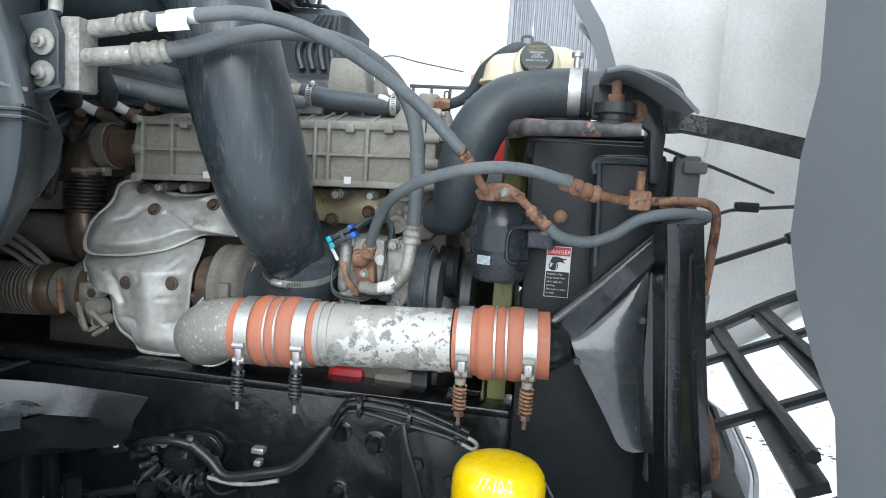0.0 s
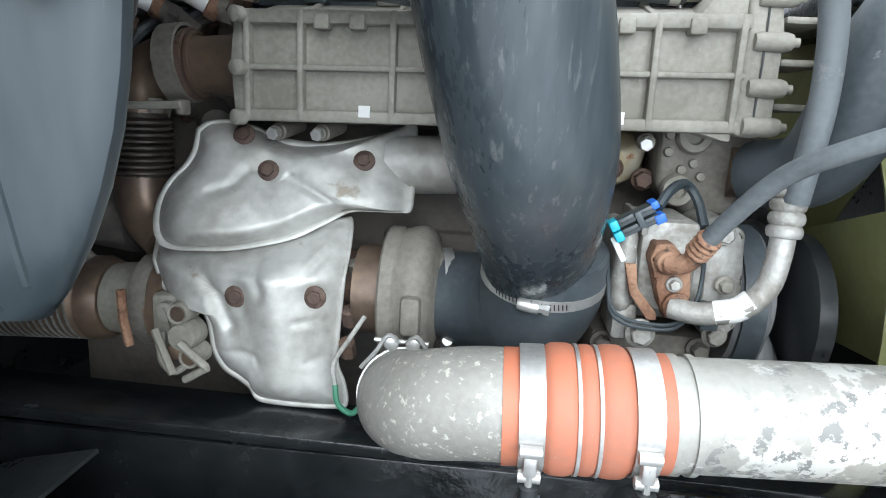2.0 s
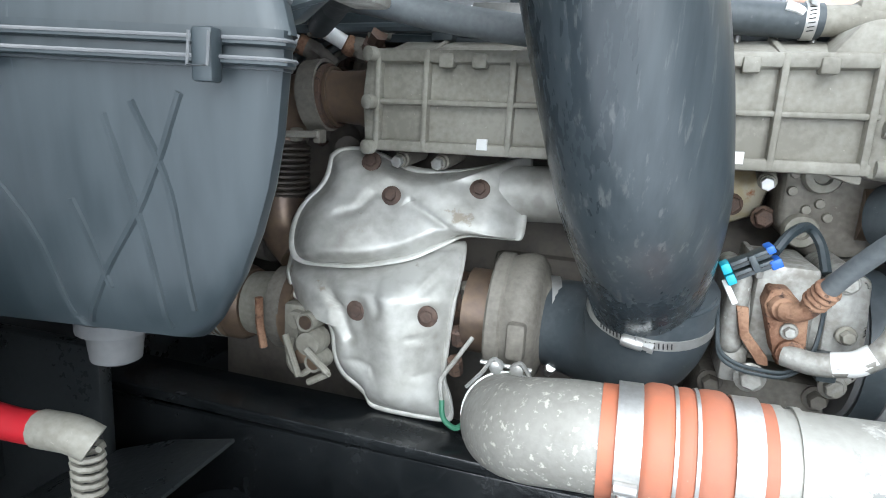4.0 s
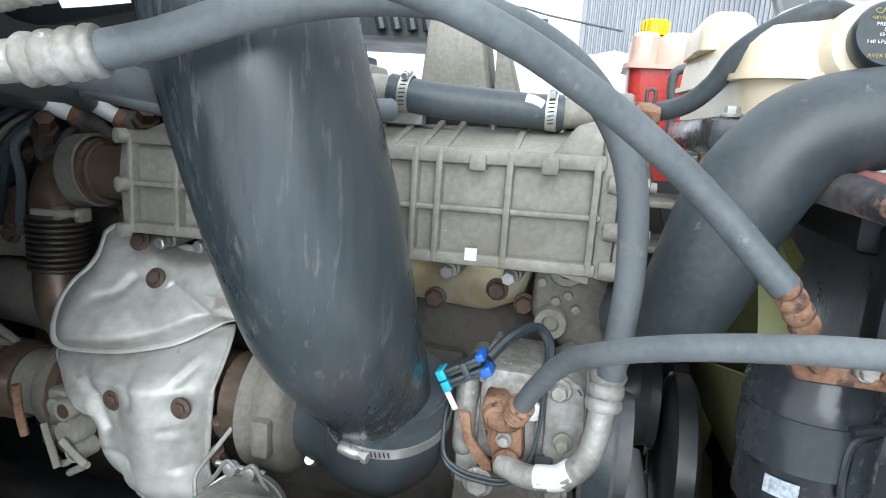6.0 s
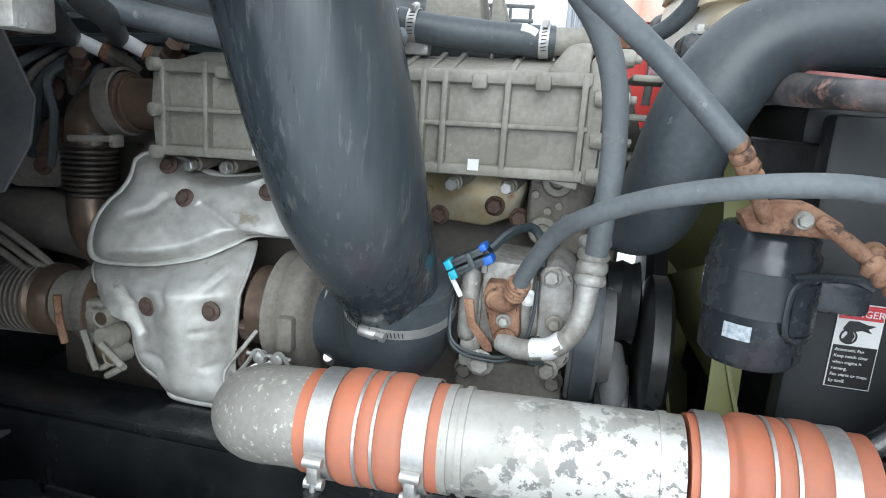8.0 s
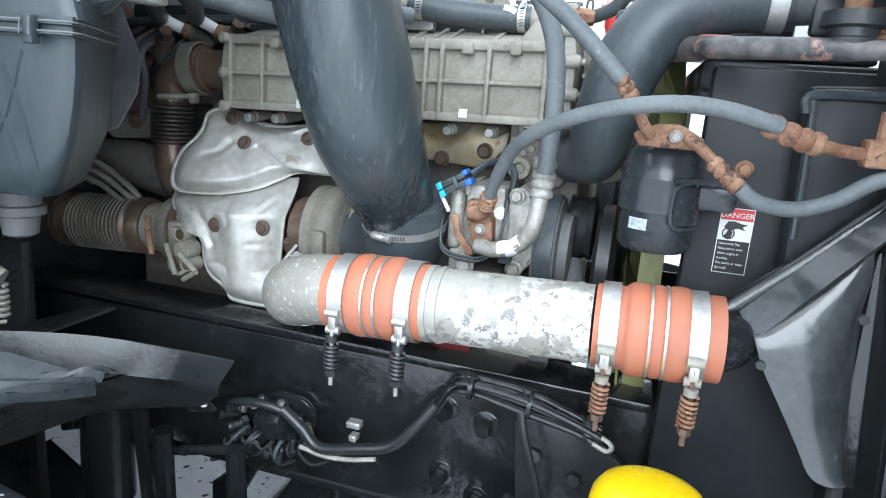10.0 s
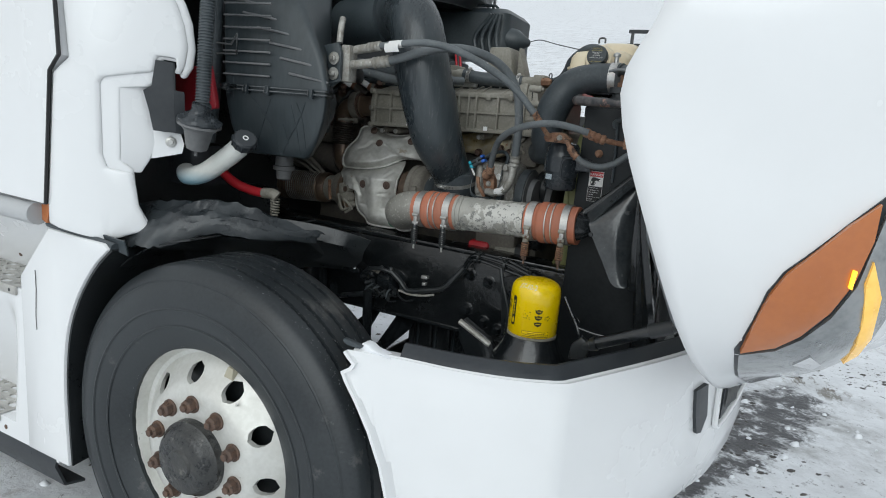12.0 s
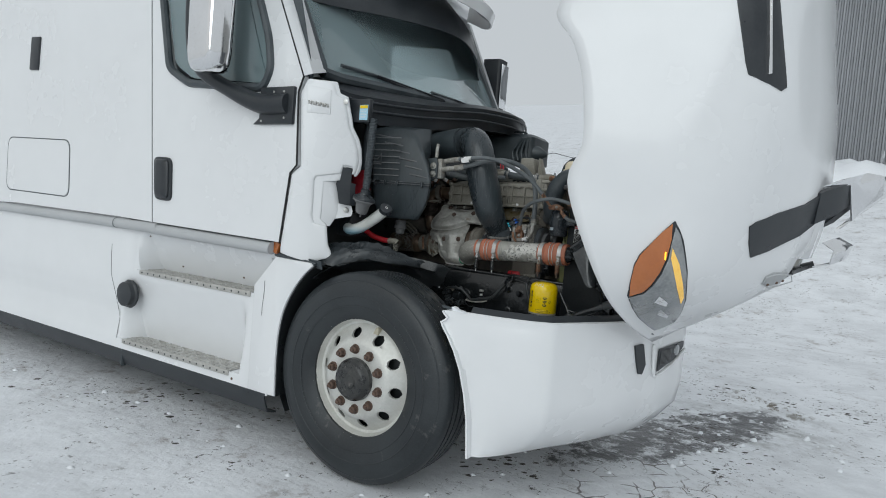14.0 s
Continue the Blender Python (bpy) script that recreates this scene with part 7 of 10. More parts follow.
blk("relay", (-0.65, 1.40, 1.565), (-0.57, 1.47, 1.63), "plastic", tb, 0.006)
for k, mt in enumerate(("red", "plastic", "red")):
    part("cable", tube([(-0.585 + 0.008 * k, 1.4, 1.575), (-0.585 + 0.008 * k, 1.395, 1.62), (-0.605 + 0.008 * k, 1.42, 1.66)], 0.004, 8), mt, tb)


# ---- cab ----
def holed(outer, hole, y0, y1, bevel=0.0):
    """A flat panel across y with an opening through it."""
    bm = bmesh.new()
    edges = []
    for loop in (outer, hole):
        vs = [bm.verts.new((x, y0, z)) for x, z in loop]
        edges += [bm.edges.new((vs[i - 1], vs[i])) for i in range(len(vs))]
    bmesh.ops.triangle_fill(bm, use_beauty=True, use_dissolve=False, edges=edges)
    g = bmesh.ops.extrude_face_region(bm, geom=bm.faces[:])
    bmesh.ops.translate(bm, verts=[v for v in g["geom"] if isinstance(v, bmesh.types.BMVert)], vec=(0, y1 - y0, 0))
    return bm


def closed_tube(pts, r, seg=8, n=4):
    """A bead along a closed outline."""
    p = [Vector(q) for q in pts]
    k = len(p)
    rings = []
    for i in range(k):
        d = (p[(i + 1) % k] - p[i - 1]).normalized()
        up = Vector((0, 1, 0))
        up = (up - d * up.dot(d)).normalized()
        s = d.cross(up)
        rings.append([p[i] + r * (math.cos(a) * up + math.sin(a) * s) for a in [2 * math.pi * j / seg for j in range(seg)]])
    rings.append(rings[0])
    return skin(bmesh.new(), rings, caps=False)


CY = 0.30
cab = thing("truck_cab", (-1.9, 1.5, 1.1), "white highway truck cab with sleeper, snowy yard all round", "truck cab")
win = soft2([(-2.30, 2.44), (-2.20, 2.02), (-2.02, 1.93), (-1.42, 1.885), (-1.37, 1.98), (-1.40, 2.14), (-1.52, 2.42), (-1.72, 2.76), (-2.36, 2.78)], 0.045)
door_edge = [(-2.278, 1.130), (-1.236, 1.112), (-1.196, 1.462), (-1.156, 1.502), (-1.178, 1.86), (-1.150, 1.935), (-1.345, 2.33), (-1.62, 2.90), (-2.46, 2.92), (-2.405, 2.413)]
door = part("door", holed(door_edge, win, CY, CY + 0.04), "paint", cab, "white cab door with a black-framed window", angle=30)
part("window_seal", closed_tube([(x, CY - 0.002, z) for x, z in win], 0.022), "rubber", door, "black rubber window seal")
inset = soft2([(-2.27, 2.44), (-2.17, 2.05), (-2.01, 1.96), (-1.44, 1.915), (-1.40, 1.98), (-1.43, 2.14), (-1.54, 2.40), (-1.73, 2.73), (-2.33, 2.75)], 0.045)
glass_door = part("window_glass", prism(inset, CY + 0.012, CY + 0.017), "glass", door, "dark door window glass")
glass_door.visible_shadow = False
hp = soft2([(-2.290, 1.515), (-2.125, 1.512), (-2.108, 1.262), (-2.262, 1.268)], 0.045, 5)
part("handle", prism(hp, CY - 0.012, CY + 0.006, 0.004), "trim_black", door, "black recessed door handle")
part("handle_grip", skin(bmesh.new(), [[((x + 2.2) * s - 2.2, CY - y, (z - 1.40) * (s * 0.5 + 0.5) + 1.40) for x, z in hp] for s, y in ((0.80, 0.010), (0.78, 0.020), (0.62, 0.030), (0.30, 0.034))]), "trim_black", door)
for edge, r in ((door_edge[1:8], 0.0052), ([door_edge[0]] + door_edge[:7:-1], 0.0012), (door_edge[:2], 0.0015)):
    part("seam", tube([(x + (0.004 if r > 0.004 else 0), CY + (0.0015 if r > 0.004 else -0.0005), z) for x, z in edge], r, 6, 1, smooth=False), "black_ink" if r > 0.002 else "plastic_grey", cab)
part("gap_backing", prism([(-2.31, 1.10), (-1.20, 1.08), (-1.13, 1.45), (-1.13, 1.95), (-1.25, 2.35), (-1.55, 2.95), (-1.64, 2.95), (-1.36, 2.36), (-1.2, 1.95), (-1.23, 1.2), (-2.31, 1.2)], CY + 0.046, CY + 0.05), "rubber", cab)
# front pillar beside the windscreen
part("pillar", sheet([[(-1.142, CY, 1.935), (-1.337, CY, 2.33), (-1.61, CY, 2.90)], [(-1.12, 0.33, 1.95), (-1.315, 0.34, 2.345), (-1.60, 0.36, 2.905)], [(-1.145, 0.45, 1.985), (-1.345, 0.455, 2.37), (-1.625, 0.47, 2.91)]], 0.006), "paint", cab)
# sleeper side with hatch and slot handle
sleeper = part("sleeper_side", prism([(-7.5, 1.16), (-2.62, 1.140), (-2.288, 1.131), (-2.415, 2.413), (-2.50, 3.7), (-7.5, 3.7)], CY, CY + 0.03), "paint", cab, "white sleeper compartment side")
hat = soft2([(-4.05, 1.235), (-3.20, 1.225), (-3.22, 1.60), (-4.05, 1.615)], 0.07, 6)
part("hatch_seal", closed_tube([(x, CY, z) for x, z in hat], 0.0035, 6), "rubber", sleeper)
part("hatch", prism(soft2([(-4.043, 1.241), (-3.206, 1.231), (-3.226, 1.594), (-4.043, 1.609)], 0.066, 6), CY - 0.004, CY - 0.0005), "paint", sleeper, "white luggage hatch")
part("slot_handle", box((-3.78, CY - 0.012, 2.08), (-3.66, CY + 0.01, 2.31), 0.01, m=rot(0, 3, 0)), "trim_black", sleeper, "black slot handle")
# cowl panel between door and engine bay, curving back from the door; base layer and raised layer
def cowl_y(x):
    return 0.304 + 1.478 * max(0.0, x + 1.2) ** 1.5


def bent(outline, y0, y1, bevel):
    """A flat plate cut in upright strips and bent to the cowl's curve."""
    bm = prism(outline, y0, y1, bevel)
    bmesh.ops.triangulate(bm, faces=bm.faces[:])
    for k in range(14):
        bmesh.ops.bisect_plane(bm, geom=bm.verts[:] + bm.edges[:] + bm.faces[:], plane_co=(-1.19 + 0.02 * k, 0, 0), plane_no=(1, 0, 0))
    for v in bm.verts:
        v.co.y += cowl_y(v.co.x)
    return bm


cowl = part("cowl_panel", bent([(-1.229, 1.105), (-1.189, 1.459), (-1.149, 1.499), (-1.171, 1.860), (-1.143, 1.931), (-1.035, 1.929), (-1.021, 1.875), (-0.993, 1.862), (-0.976, 1.769), (-0.968, 1.717), (-0.946, 1.661), (-0.935, 1.613), (-0.930, 1.547), (-0.934, 1.500), (-0.945, 1.472), (-0.952, 1.472), (-0.956, 1.512), (-0.983, 1.515), (-0.989, 1.458), (-1.008, 1.442), (-1.057, 1.434), (-1.059, 1.246), (-1.037, 1.222), (-1.029, 1.128), (-1.010, 1.078), (-1.045, 1.062), (-1.076, 1.046), (-1.229, 1.072)], 0.012, 0.024, 0.004), "paint", cab, "white cowl side panel with stepped recess", angle=50)
part("raised_face", bent([(-1.229, 1.105), (-1.189, 1.459), (-1.149, 1.499), (-1.171, 1.860), (-1.143, 1.931), (-1.042, 1.923), (-1.029, 1.864), (-1.000, 1.852), (-0.984, 1.763), (-0.976, 1.711), (-0.954, 1.655), (-0.943, 1.607), (-0.937, 1.553), (-0.942, 1.505), (-0.948, 1.482), (-0.953, 1.482), (-0.955, 1.521), (-0.987, 1.523), (-0.992, 1.482), (-1.083, 1.457), (-1.090, 1.441), (-1.088, 1.258), (-1.079, 1.224), (-1.031, 1.215), (-1.022, 1.126), (-1.002, 1.061), (-1.044, 1.043), (-1.077, 1.026), (-1.229, 1.060)], 0.0, 0.016, 0.007), "paint", cowl, angle=50)
part("name_tab", bent([(-1.141, 1.895), (-1.045, 1.885), (-1.042, 1.765), (-1.135, 1.765)], -0.004, 0.004, 0.002), "paint", cowl)
for k in range(9):
    x = -1.128 + 0.0092 * k
    part("badge_mark", box((x, cowl_y(x) - 0.0085, 1.806 - 0.0012 * k), (x + 0.0065, cowl_y(x) - 0.001, 1.824 - 0.0012 * k), 0.0008, m=rot(0, 10 if k % 2 else -14, 0)), "steel", cowl, "small silver raised badge" if k == 0 else "")
rec = [[(-1.057, 0.399, 1.447), (-1.031, 0.437, 1.446), (-1.026, 0.447, 1.446), (-1.023, 0.454, 1.446)], [(-1.057, 0.399, 1.437), (-1.031, 0.437, 1.436), (-1.026, 0.448, 1.436), (-1.023, 0.454, 1.436)], [(-1.056, 0.399, 1.401), (-1.028, 0.439, 1.401), (-1.020, 0.453, 1.400), (-1.018, 0.460, 1.400)], [(-1.057, 0.399, 1.336), (-1.026, 0.442, 1.336), (-1.013, 0.460, 1.336), (-1.010, 0.467, 1.336)], [(-1.056, 0.399, 1.288), (-1.025, 0.442, 1.288), (-1.011, 0.462, 1.287), (-1.008, 0.469, 1.287)], [(-1.057, 0.399, 1.254), (-1.035, 0.434, 1.253), (-1.025, 0.450, 1.252), (-1.021, 0.457, 1.252)], [(-1.057, 0.399, 1.218), (-1.047, 0.423, 1.216), (-1.041, 0.435, 1.214), (-1.037, 0.441, 1.214)]]
part("recess", sheet(rec + [[(x - 0.002, y + 0.006, z) for x, y, z in r] for r in reversed(rec)]), "paint", cowl, "white recess stepped into the cowl")
tab = [[(-1.011, 0.462, 1.335), (-0.984, 0.487, 1.328), (-0.960, 0.510, 1.325)], [(-1.009, 0.465, 1.298), (-0.982, 0.490, 1.298), (-0.955, 0.516, 1.298)], [(-1.015, 0.459, 1.254), (-0.981, 0.491, 1.265), (-0.958, 0.512, 1.273)]]
part("bolt_tab", sheet(tab + [[(x - 0.005, y + 0.004, z) for x, y, z in r] for r in reversed(tab)]), "paint", cowl, "white tab with a bolt")
part("bolt", hexbolt((-0.977, 0.491, 1.302), (0.75, -0.66, 0), 0.008, 0.006, 0.014), "steel", cowl)
part("top_tab_bolt", lathe([(0.013, 0), (0.013, 0.003), (0.006, 0.004)], (-0.992, cowl_y(-0.992), 1.835), (0.4, -0.9, 0), 14), "steel", cowl)
part("inner_return", box((-1.2, 0.37, 1.06), (-1.15, 0.46, 1.9), 0.01), "black_dull", cab)
part("marker_lamp", box((-1.308, 0.33, 1.052), (-1.270, 0.352, 1.112), 0.004, m=rot(0, 20, 0)), "amber", cab, "amber side marker lamp")
part("sill_tube", tube([(-7.5, 0.315, 1.10), (-2.66, 0.315, 1.098), (-2.3, 0.315, 1.092), (-1.30, 0.32, 1.075)], 0.032, 14, 3), "grey_panel", cab, "pale grey rounded sill")
part("sill_joint", ring(0.0325, 0.006, 0.001, (-2.655, 0.315, 1.098), (1, 0, 0), 18), "rubber", cab)
# mirror on the door: arm, head and glass
mirror = part("mirror", box((-1.42, CY - 0.02, 1.70), (-1.185, CY + 0.004, 1.885), 0.006), "trim_black", cab, "black mirror arm with a chrome head")
part("arm", tube([(-1.22, CY - 0.015, 1.80), (-1.40, 0.27, 1.80), (-1.60, 0.22, 1.875), (-1.74, 0.18, 1.955), (-1.80, 0.16, 2.06), (-1.815, 0.15, 2.3), (-1.815, 0.15, 2.7)], [0.05, 0.05, 0.04, 0.038, 0.038, 0.04, 0.04], 14, 6), "trim_black", mirror)
part("corner", prism([(-1.47, 1.70), (-1.40, 1.75), (-1.35, 1.70)], CY - 0.012, CY, 0.003), "trim_black", mirror)
for x, z in ((-1.40, 1.715), (-1.24, 1.73), (-1.25, 1.86), (-1.32, 1.86)):
    part("screw", lathe([(0.006, 0), (0.006, 0.003)], (x, CY - 0.02, z), (0, -1, 0), 8), "steel", mirror)
head = []
for z, g in ((1.925, 0.62), (1.937, 0.80), (1.965, 0.92), (2.02, 0.98), (2.3, 1.0), (2.9, 1.0)):
    head.append(roundpoly([(-1.585 + (x + 1.585) * g, 0.095 + (y - 0.095) * g) for x, y in ((-1.70, 0.03), (-1.50, 0.02), (-1.47, 0.13), (-1.50, 0.16), (-1.69, 0.17))], z, 0.03))
part("head", skin(bmesh.new(), head), "chrome", mirror, "chrome mirror head")
far = part("far_mirror", skin(bmesh.new(), [roundpoly([(-1.50, 2.70), (-1.34, 2.72), (-1.34, 2.86), (-1.50, 2.88)], z, 0.03) for z in (2.20, 2.23, 2.6, 2.64)]), "trim_black", cab, "black far side mirror")
part("far_mirror_face", box((-1.335, 2.73, 2.24), (-1.328, 2.85, 2.6), 0.003), "chrome", far)
part("far_arm", tube([(-1.42, 2.75, 2.25), (-1.35, 2.7, 2.05), (-1.28, 2.62, 1.9)], 0.03, 10), "trim_black", far)

# windscreen, frame, visor, wipers
def across(pts):
    return pts + [(x, 3.0 - y, z) for x, y, z in pts[-2::-1]]


base = spline(across([(-1.165, 0.455, 1.99), (-1.145, 0.60, 1.985), (-1.08, 0.95, 2.0), (-1.02, 1.5, 2.02)]), 4)
topw = spline(across([(-1.65, 0.47, 2.90), (-1.66, 0.62, 2.91), (-1.62, 1.0, 2.93), (-1.58, 1.5, 2.94)]), 4)
rows = [[tuple(a.lerp(b, k / 4)) for a, b in zip(base, topw)] for k in range(5)]
shield_glass = part("windscreen", sheet(rows, 0.006), "glass", cab, "curved grey windscreen")
shield_glass.visible_shadow = False
frame_line = [tuple(p) for p in base] + [tuple(p) for p in topw[::-1]]
part("windscreen_seal", tube(frame_line + frame_line[:1], 0.03, 8, 1, smooth=False), "rubber", cab, "wide black windscreen surround")
part("sun_visor", sheet([spline(across([(-1.40, 0.50, 2.40), (-1.30, 0.72, 2.41), (-1.13, 1.05, 2.43), (-1.02, 1.5, 2.45)]), 4), spline(across([(-1.42, 0.49, 2.50), (-1.33, 0.72, 2.56), (-1.19, 1.05, 2.60), (-1.09, 1.5, 2.62)]), 4), spline(across([(-1.58, 0.46, 2.80), (-1.55, 0.7, 2.86), (-1.45, 1.05, 2.9), (-1.38, 1.5, 2.92)]), 4)], 0.006), "trim_black", cab, "dark smoked sun visor")
part("roof", box((-7.5, 0.33, 2.92), (-1.6, 2.67, 3.05), 0.05), "paint", cab)
rf = part("roof_fairing", sheet([spline(across([(-1.50, 0.6, 2.86), (-1.2, 0.85, 2.70), (-0.98, 1.15, 2.62), (-0.90, 1.5, 2.60)]), 4), spline(across([(-1.48, 0.6, 2.98), (-1.2, 0.82, 2.78), (-0.96, 1.15, 2.69), (-0.88, 1.5, 2.67)]), 4), spline(across([(-1.7, 0.5, 3.3), (-1.6, 0.8, 3.3), (-1.5, 1.15, 3.3), (-1.45, 1.5, 3.3)]), 4)], 0.01), "paint", cab, "white roof fairing over the visor")
part("roof_lamp", box((-0.93, 1.40, 2.70), (-0.86, 1.52, 2.74), 0.012), "amber", rf, "amber roof marker lamp")


def wiper(parent, a, b, c):
    w = part("wiper", tube([a, b], 0.009, 8, 1), "trim_black", parent, "black wiper arm and blade")
    part("blade", tube([c[0], ((c[0][0] + c[1][0]) / 2, (c[0][1] + c[1][1]) / 2, (c[0][2] + c[1][2]) / 2 + 0.008), c[1]], 0.010, 8, 4), "rubber", w)
    part("link", tube([a, (a[0] + 0.03, a[1] + 0.05, a[2] + 0.012), (b[0] + 0.02, b[1] + 0.02, b[2])], 0.005, 6, 3), "trim_black", w)


wiper(cab, (-1.02, 1.28, 2.01), (-1.12, 0.80, 2.055), ((-1.16, 0.58, 2.055), (-1.07, 1.12, 2.035)))
wiper(cab, (-0.99, 1.95, 2.02), (-1.04, 1.50, 2.06), ((-1.045, 1.28, 2.055), (-1.02, 1.86, 2.045)))

# closed interior
ins = part("interior", box((-7.4, 0.56, 0.98), (-1.21, 2.6, 1.02)), "black_dull", cab, "dark cab interior")
part("firewall", prism([(0.42, 0.95), (2.6, 0.95), (2.6, 1.97), (0.42, 1.93)], -1.21, -1.16, plane="yz"), "black_dull", cab)
part("dashboard", skin(bmesh.new(), [[(-1.22, y, 1.2), (-1.2, y, 1.94), (-1.32, y, 1.99), (-1.62, y, 1.95), (-1.68, y, 1.75), (-1.6, y, 1.2)] for y in (0.40, 1.5, 2.6)]), "plastic_grey", ins)
part("rear_wall", box((-2.62, 0.34, 1.0), (-2.58, 2.6, 2.92)), "grey_panel", ins)
fd = [(-2.6, 1.0), (-1.16, 1.0), (-1.16, 1.94), (-1.345, 2.33), (-1.62, 2.92), (-2.6, 2.92)]
part("far_door", holed(fd, soft2([(-2.42, 2.80), (-2.42, 2.08), (-2.2, 2.0), (-1.55, 2.0), (-1.62, 2.35), (-1.80, 2.72)], 0.05), 2.62, 2.66), "grey_panel", ins, "far door with a bright window")
for y in (0.85, 2.15):
    part("seat_back", box((-2.45, y - 0.24, 1.3), (-2.28, y + 0.24, 2.2), 0.06, m=rot(0, -8, 0)), "black_dull", ins)

# black cowl trough under the windscreen
trough = thing("cowl_trough", (-1.0, 1.5, 1.85), "black moulded cowl tray below the windscreen", "cowl tray")
sec = [((-1.25, 0.43, 1.965), (-1.07, 0.44, 1.915), (-1.04, 0.445, 1.90), (-1.045, 0.455, 1.765)),
       ((-1.21, 0.60, 1.99), (-1.035, 0.58, 1.91), (-1.0, 0.56, 1.89), (-1.01, 0.58, 1.76)),
       ((-1.13, 0.90, 1.995), (-0.93, 0.89, 1.93), (-0.86, 0.88, 1.905), (-0.875, 0.90, 1.775)),
       ((-1.08, 1.20, 2.005), (-0.86, 1.19, 1.97), (-0.80, 1.18, 1.945), (-0.83, 1.20, 1.82)),
       ((-1.05, 1.40, 2.01), (-0.78, 1.38, 1.995), (-0.71, 1.36, 1.965), (-0.75, 1.40, 1.85)),
       ((-1.03, 1.60, 2.015), (-0.70, 1.60, 2.0), (-0.62, 1.60, 1.965), (-0.68, 1.60, 1.86)),
       ((-1.05, 1.85, 2.01), (-0.74, 1.85, 2.0), (-0.67, 1.86, 1.965), (-0.72, 1.85, 1.86)),
       ((-1.10, 2.20, 2.0), (-0.90, 2.20, 1.95), (-0.84, 2.2, 1.93), (-0.87, 2.2, 1.8)),
       ((-1.22, 2.60, 1.98), (-1.08, 2.6, 1.9), (-1.04, 2.6, 1.88), (-1.04, 2.6, 1.77))]
cols = [spline([s[k] for s in sec], 4) for k in range(4)]
part("tray", sheet([[tuple(p) for p in c] for c in cols], 0.006), "trim_black", trough, "black moulded tray", angle=50)
for dz, dx in ((-0.028, 0.006), (-0.07, 0.004)):
    part("lip", tube([(p.x * 0.6 + q.x * 0.4 + dx if dz < -0.05 else p.x + dx, p.y, p.z + dz) for p, q in zip(cols[2], cols[3])], 0.007, 8, 1, smooth=False), "trim_black", trough)
part("underside", sheet([[tuple(p) for p in cols[3]], [(p.x - 0.3, p.y, p.z + 0.02) for p in cols[3]]], 0.004), "black_dull", trough)
lab = thing("service_label", (-0.93, 0.5, 1.79), "pale blue service label with a yellow heading", "label")
part("sheet", box((-0.945, 0.4985, 1.755), (-0.893, 0.5, 1.829)), surf("pale_blue_label", (0.35, 0.62, 0.78), (0.45, 0.7, 0.82), 0.4, bump=0.0), lab)
part("heading", box((-0.943, 0.4975, 1.812), (-0.895, 0.4983, 1.827)), "yellow", lab, "yellow heading strip")
for k in range(6):
    part("text_bar", box((-0.939, 0.4975, 1.802 - 0.0075 * k), (-0.90 - 0.004 * (k % 3), 0.4983, 1.8045 - 0.0075 * k)), "white", lab)
part("carrier", box((-1.03, 0.5005, 1.745), (-0.885, 0.53, 1.86), 0.006), "trim_black", lab, "black plastic carrier")

# ---- side fairing with steps ----
fair = thing("side_fairing", (-2.2, 0.4, 0.3), "white side fairing with two perforated cab steps", "side fairing")
arch = [(p.x, p.y) for p in spline([(-1.03, 1.015, 0), (-1.095, 0.955, 0), (-1.165, 0.86, 0), (-1.215, 0.75, 0), (-1.238, 0.62, 0), (-1.24, 0.48, 0), (-1.232, 0.315, 0)], 5)]
part("arch_panel", prism(arch[::-1] + [(-1.05, 1.028), (-1.285, 1.035), (-1.43, 0.87), (-1.43, 0.315)][0:], 0.335, 0.36, 0.006), "paint", fair, "white wheel arch panel")
part("arch_return", sheet([[(x, 0.345, z) for x, z in arch], [(x - 0.01, 0.42, z) for x, z in arch], [(x - 0.012, 0.56, z + 0.004) for x, z in arch]], 0.006), "black_dull", fair, "black inner arch liner")
part("arch_cap", tube([(-1.30, 0.35, 1.045), (-1.15, 0.352, 1.032), (-1.03, 0.356, 1.018)], 0.012, 8), "rubber", fair)
part("slot", sheet([[(-1.30, 0.365, 1.06), (-1.16, 0.365, 1.05), (-1.0, 0.365, 1.04)], [(-1.30, 0.375, 1.03), (-1.16, 0.375, 1.02), (-1.0, 0.375, 1.0)]], 0.004), "rubber", fair)


def ramp(x, a, b):
    t = max(0.0, min(1.0, (x - a) / (b - a)))
    return t * t * (3 - 2 * t)


def fairing_depth(x, z):
    """How far the wall lies in from the camera's side: two sloped step recesses and the skirt's relief."""
    y = 0.345
    if z > 0.822:
        right = -1.29 - 0.14 * max(0, min(1, (1.03 - z) / 0.16))
        y += (0.015 + 0.14 * (1.075 - z) / 0.25) * ramp(x, -2.47 + 0.1 * (z - 0.83), -2.42 + 0.15 * (z - 0.83)) * ramp(-x, -right, 0.035 - right)
    elif z > 0.372:
        y += 0.145 * max(0, (0.80 - z) / 0.425) * ramp(x, -2.62, -2.53) * ramp(-x, 1.45 + 0.12 * (0.8 - z), 1.53 + 0.12 * (0.8 - z))
    swell = -0.014 * ramp(z, 0.62, 0.74) + 0.012 * ramp(-z, -0.62, -0.56) * ramp(z, 0.34, 0.42)
    return y + swell * ramp(-x, 2.5, 2.62)


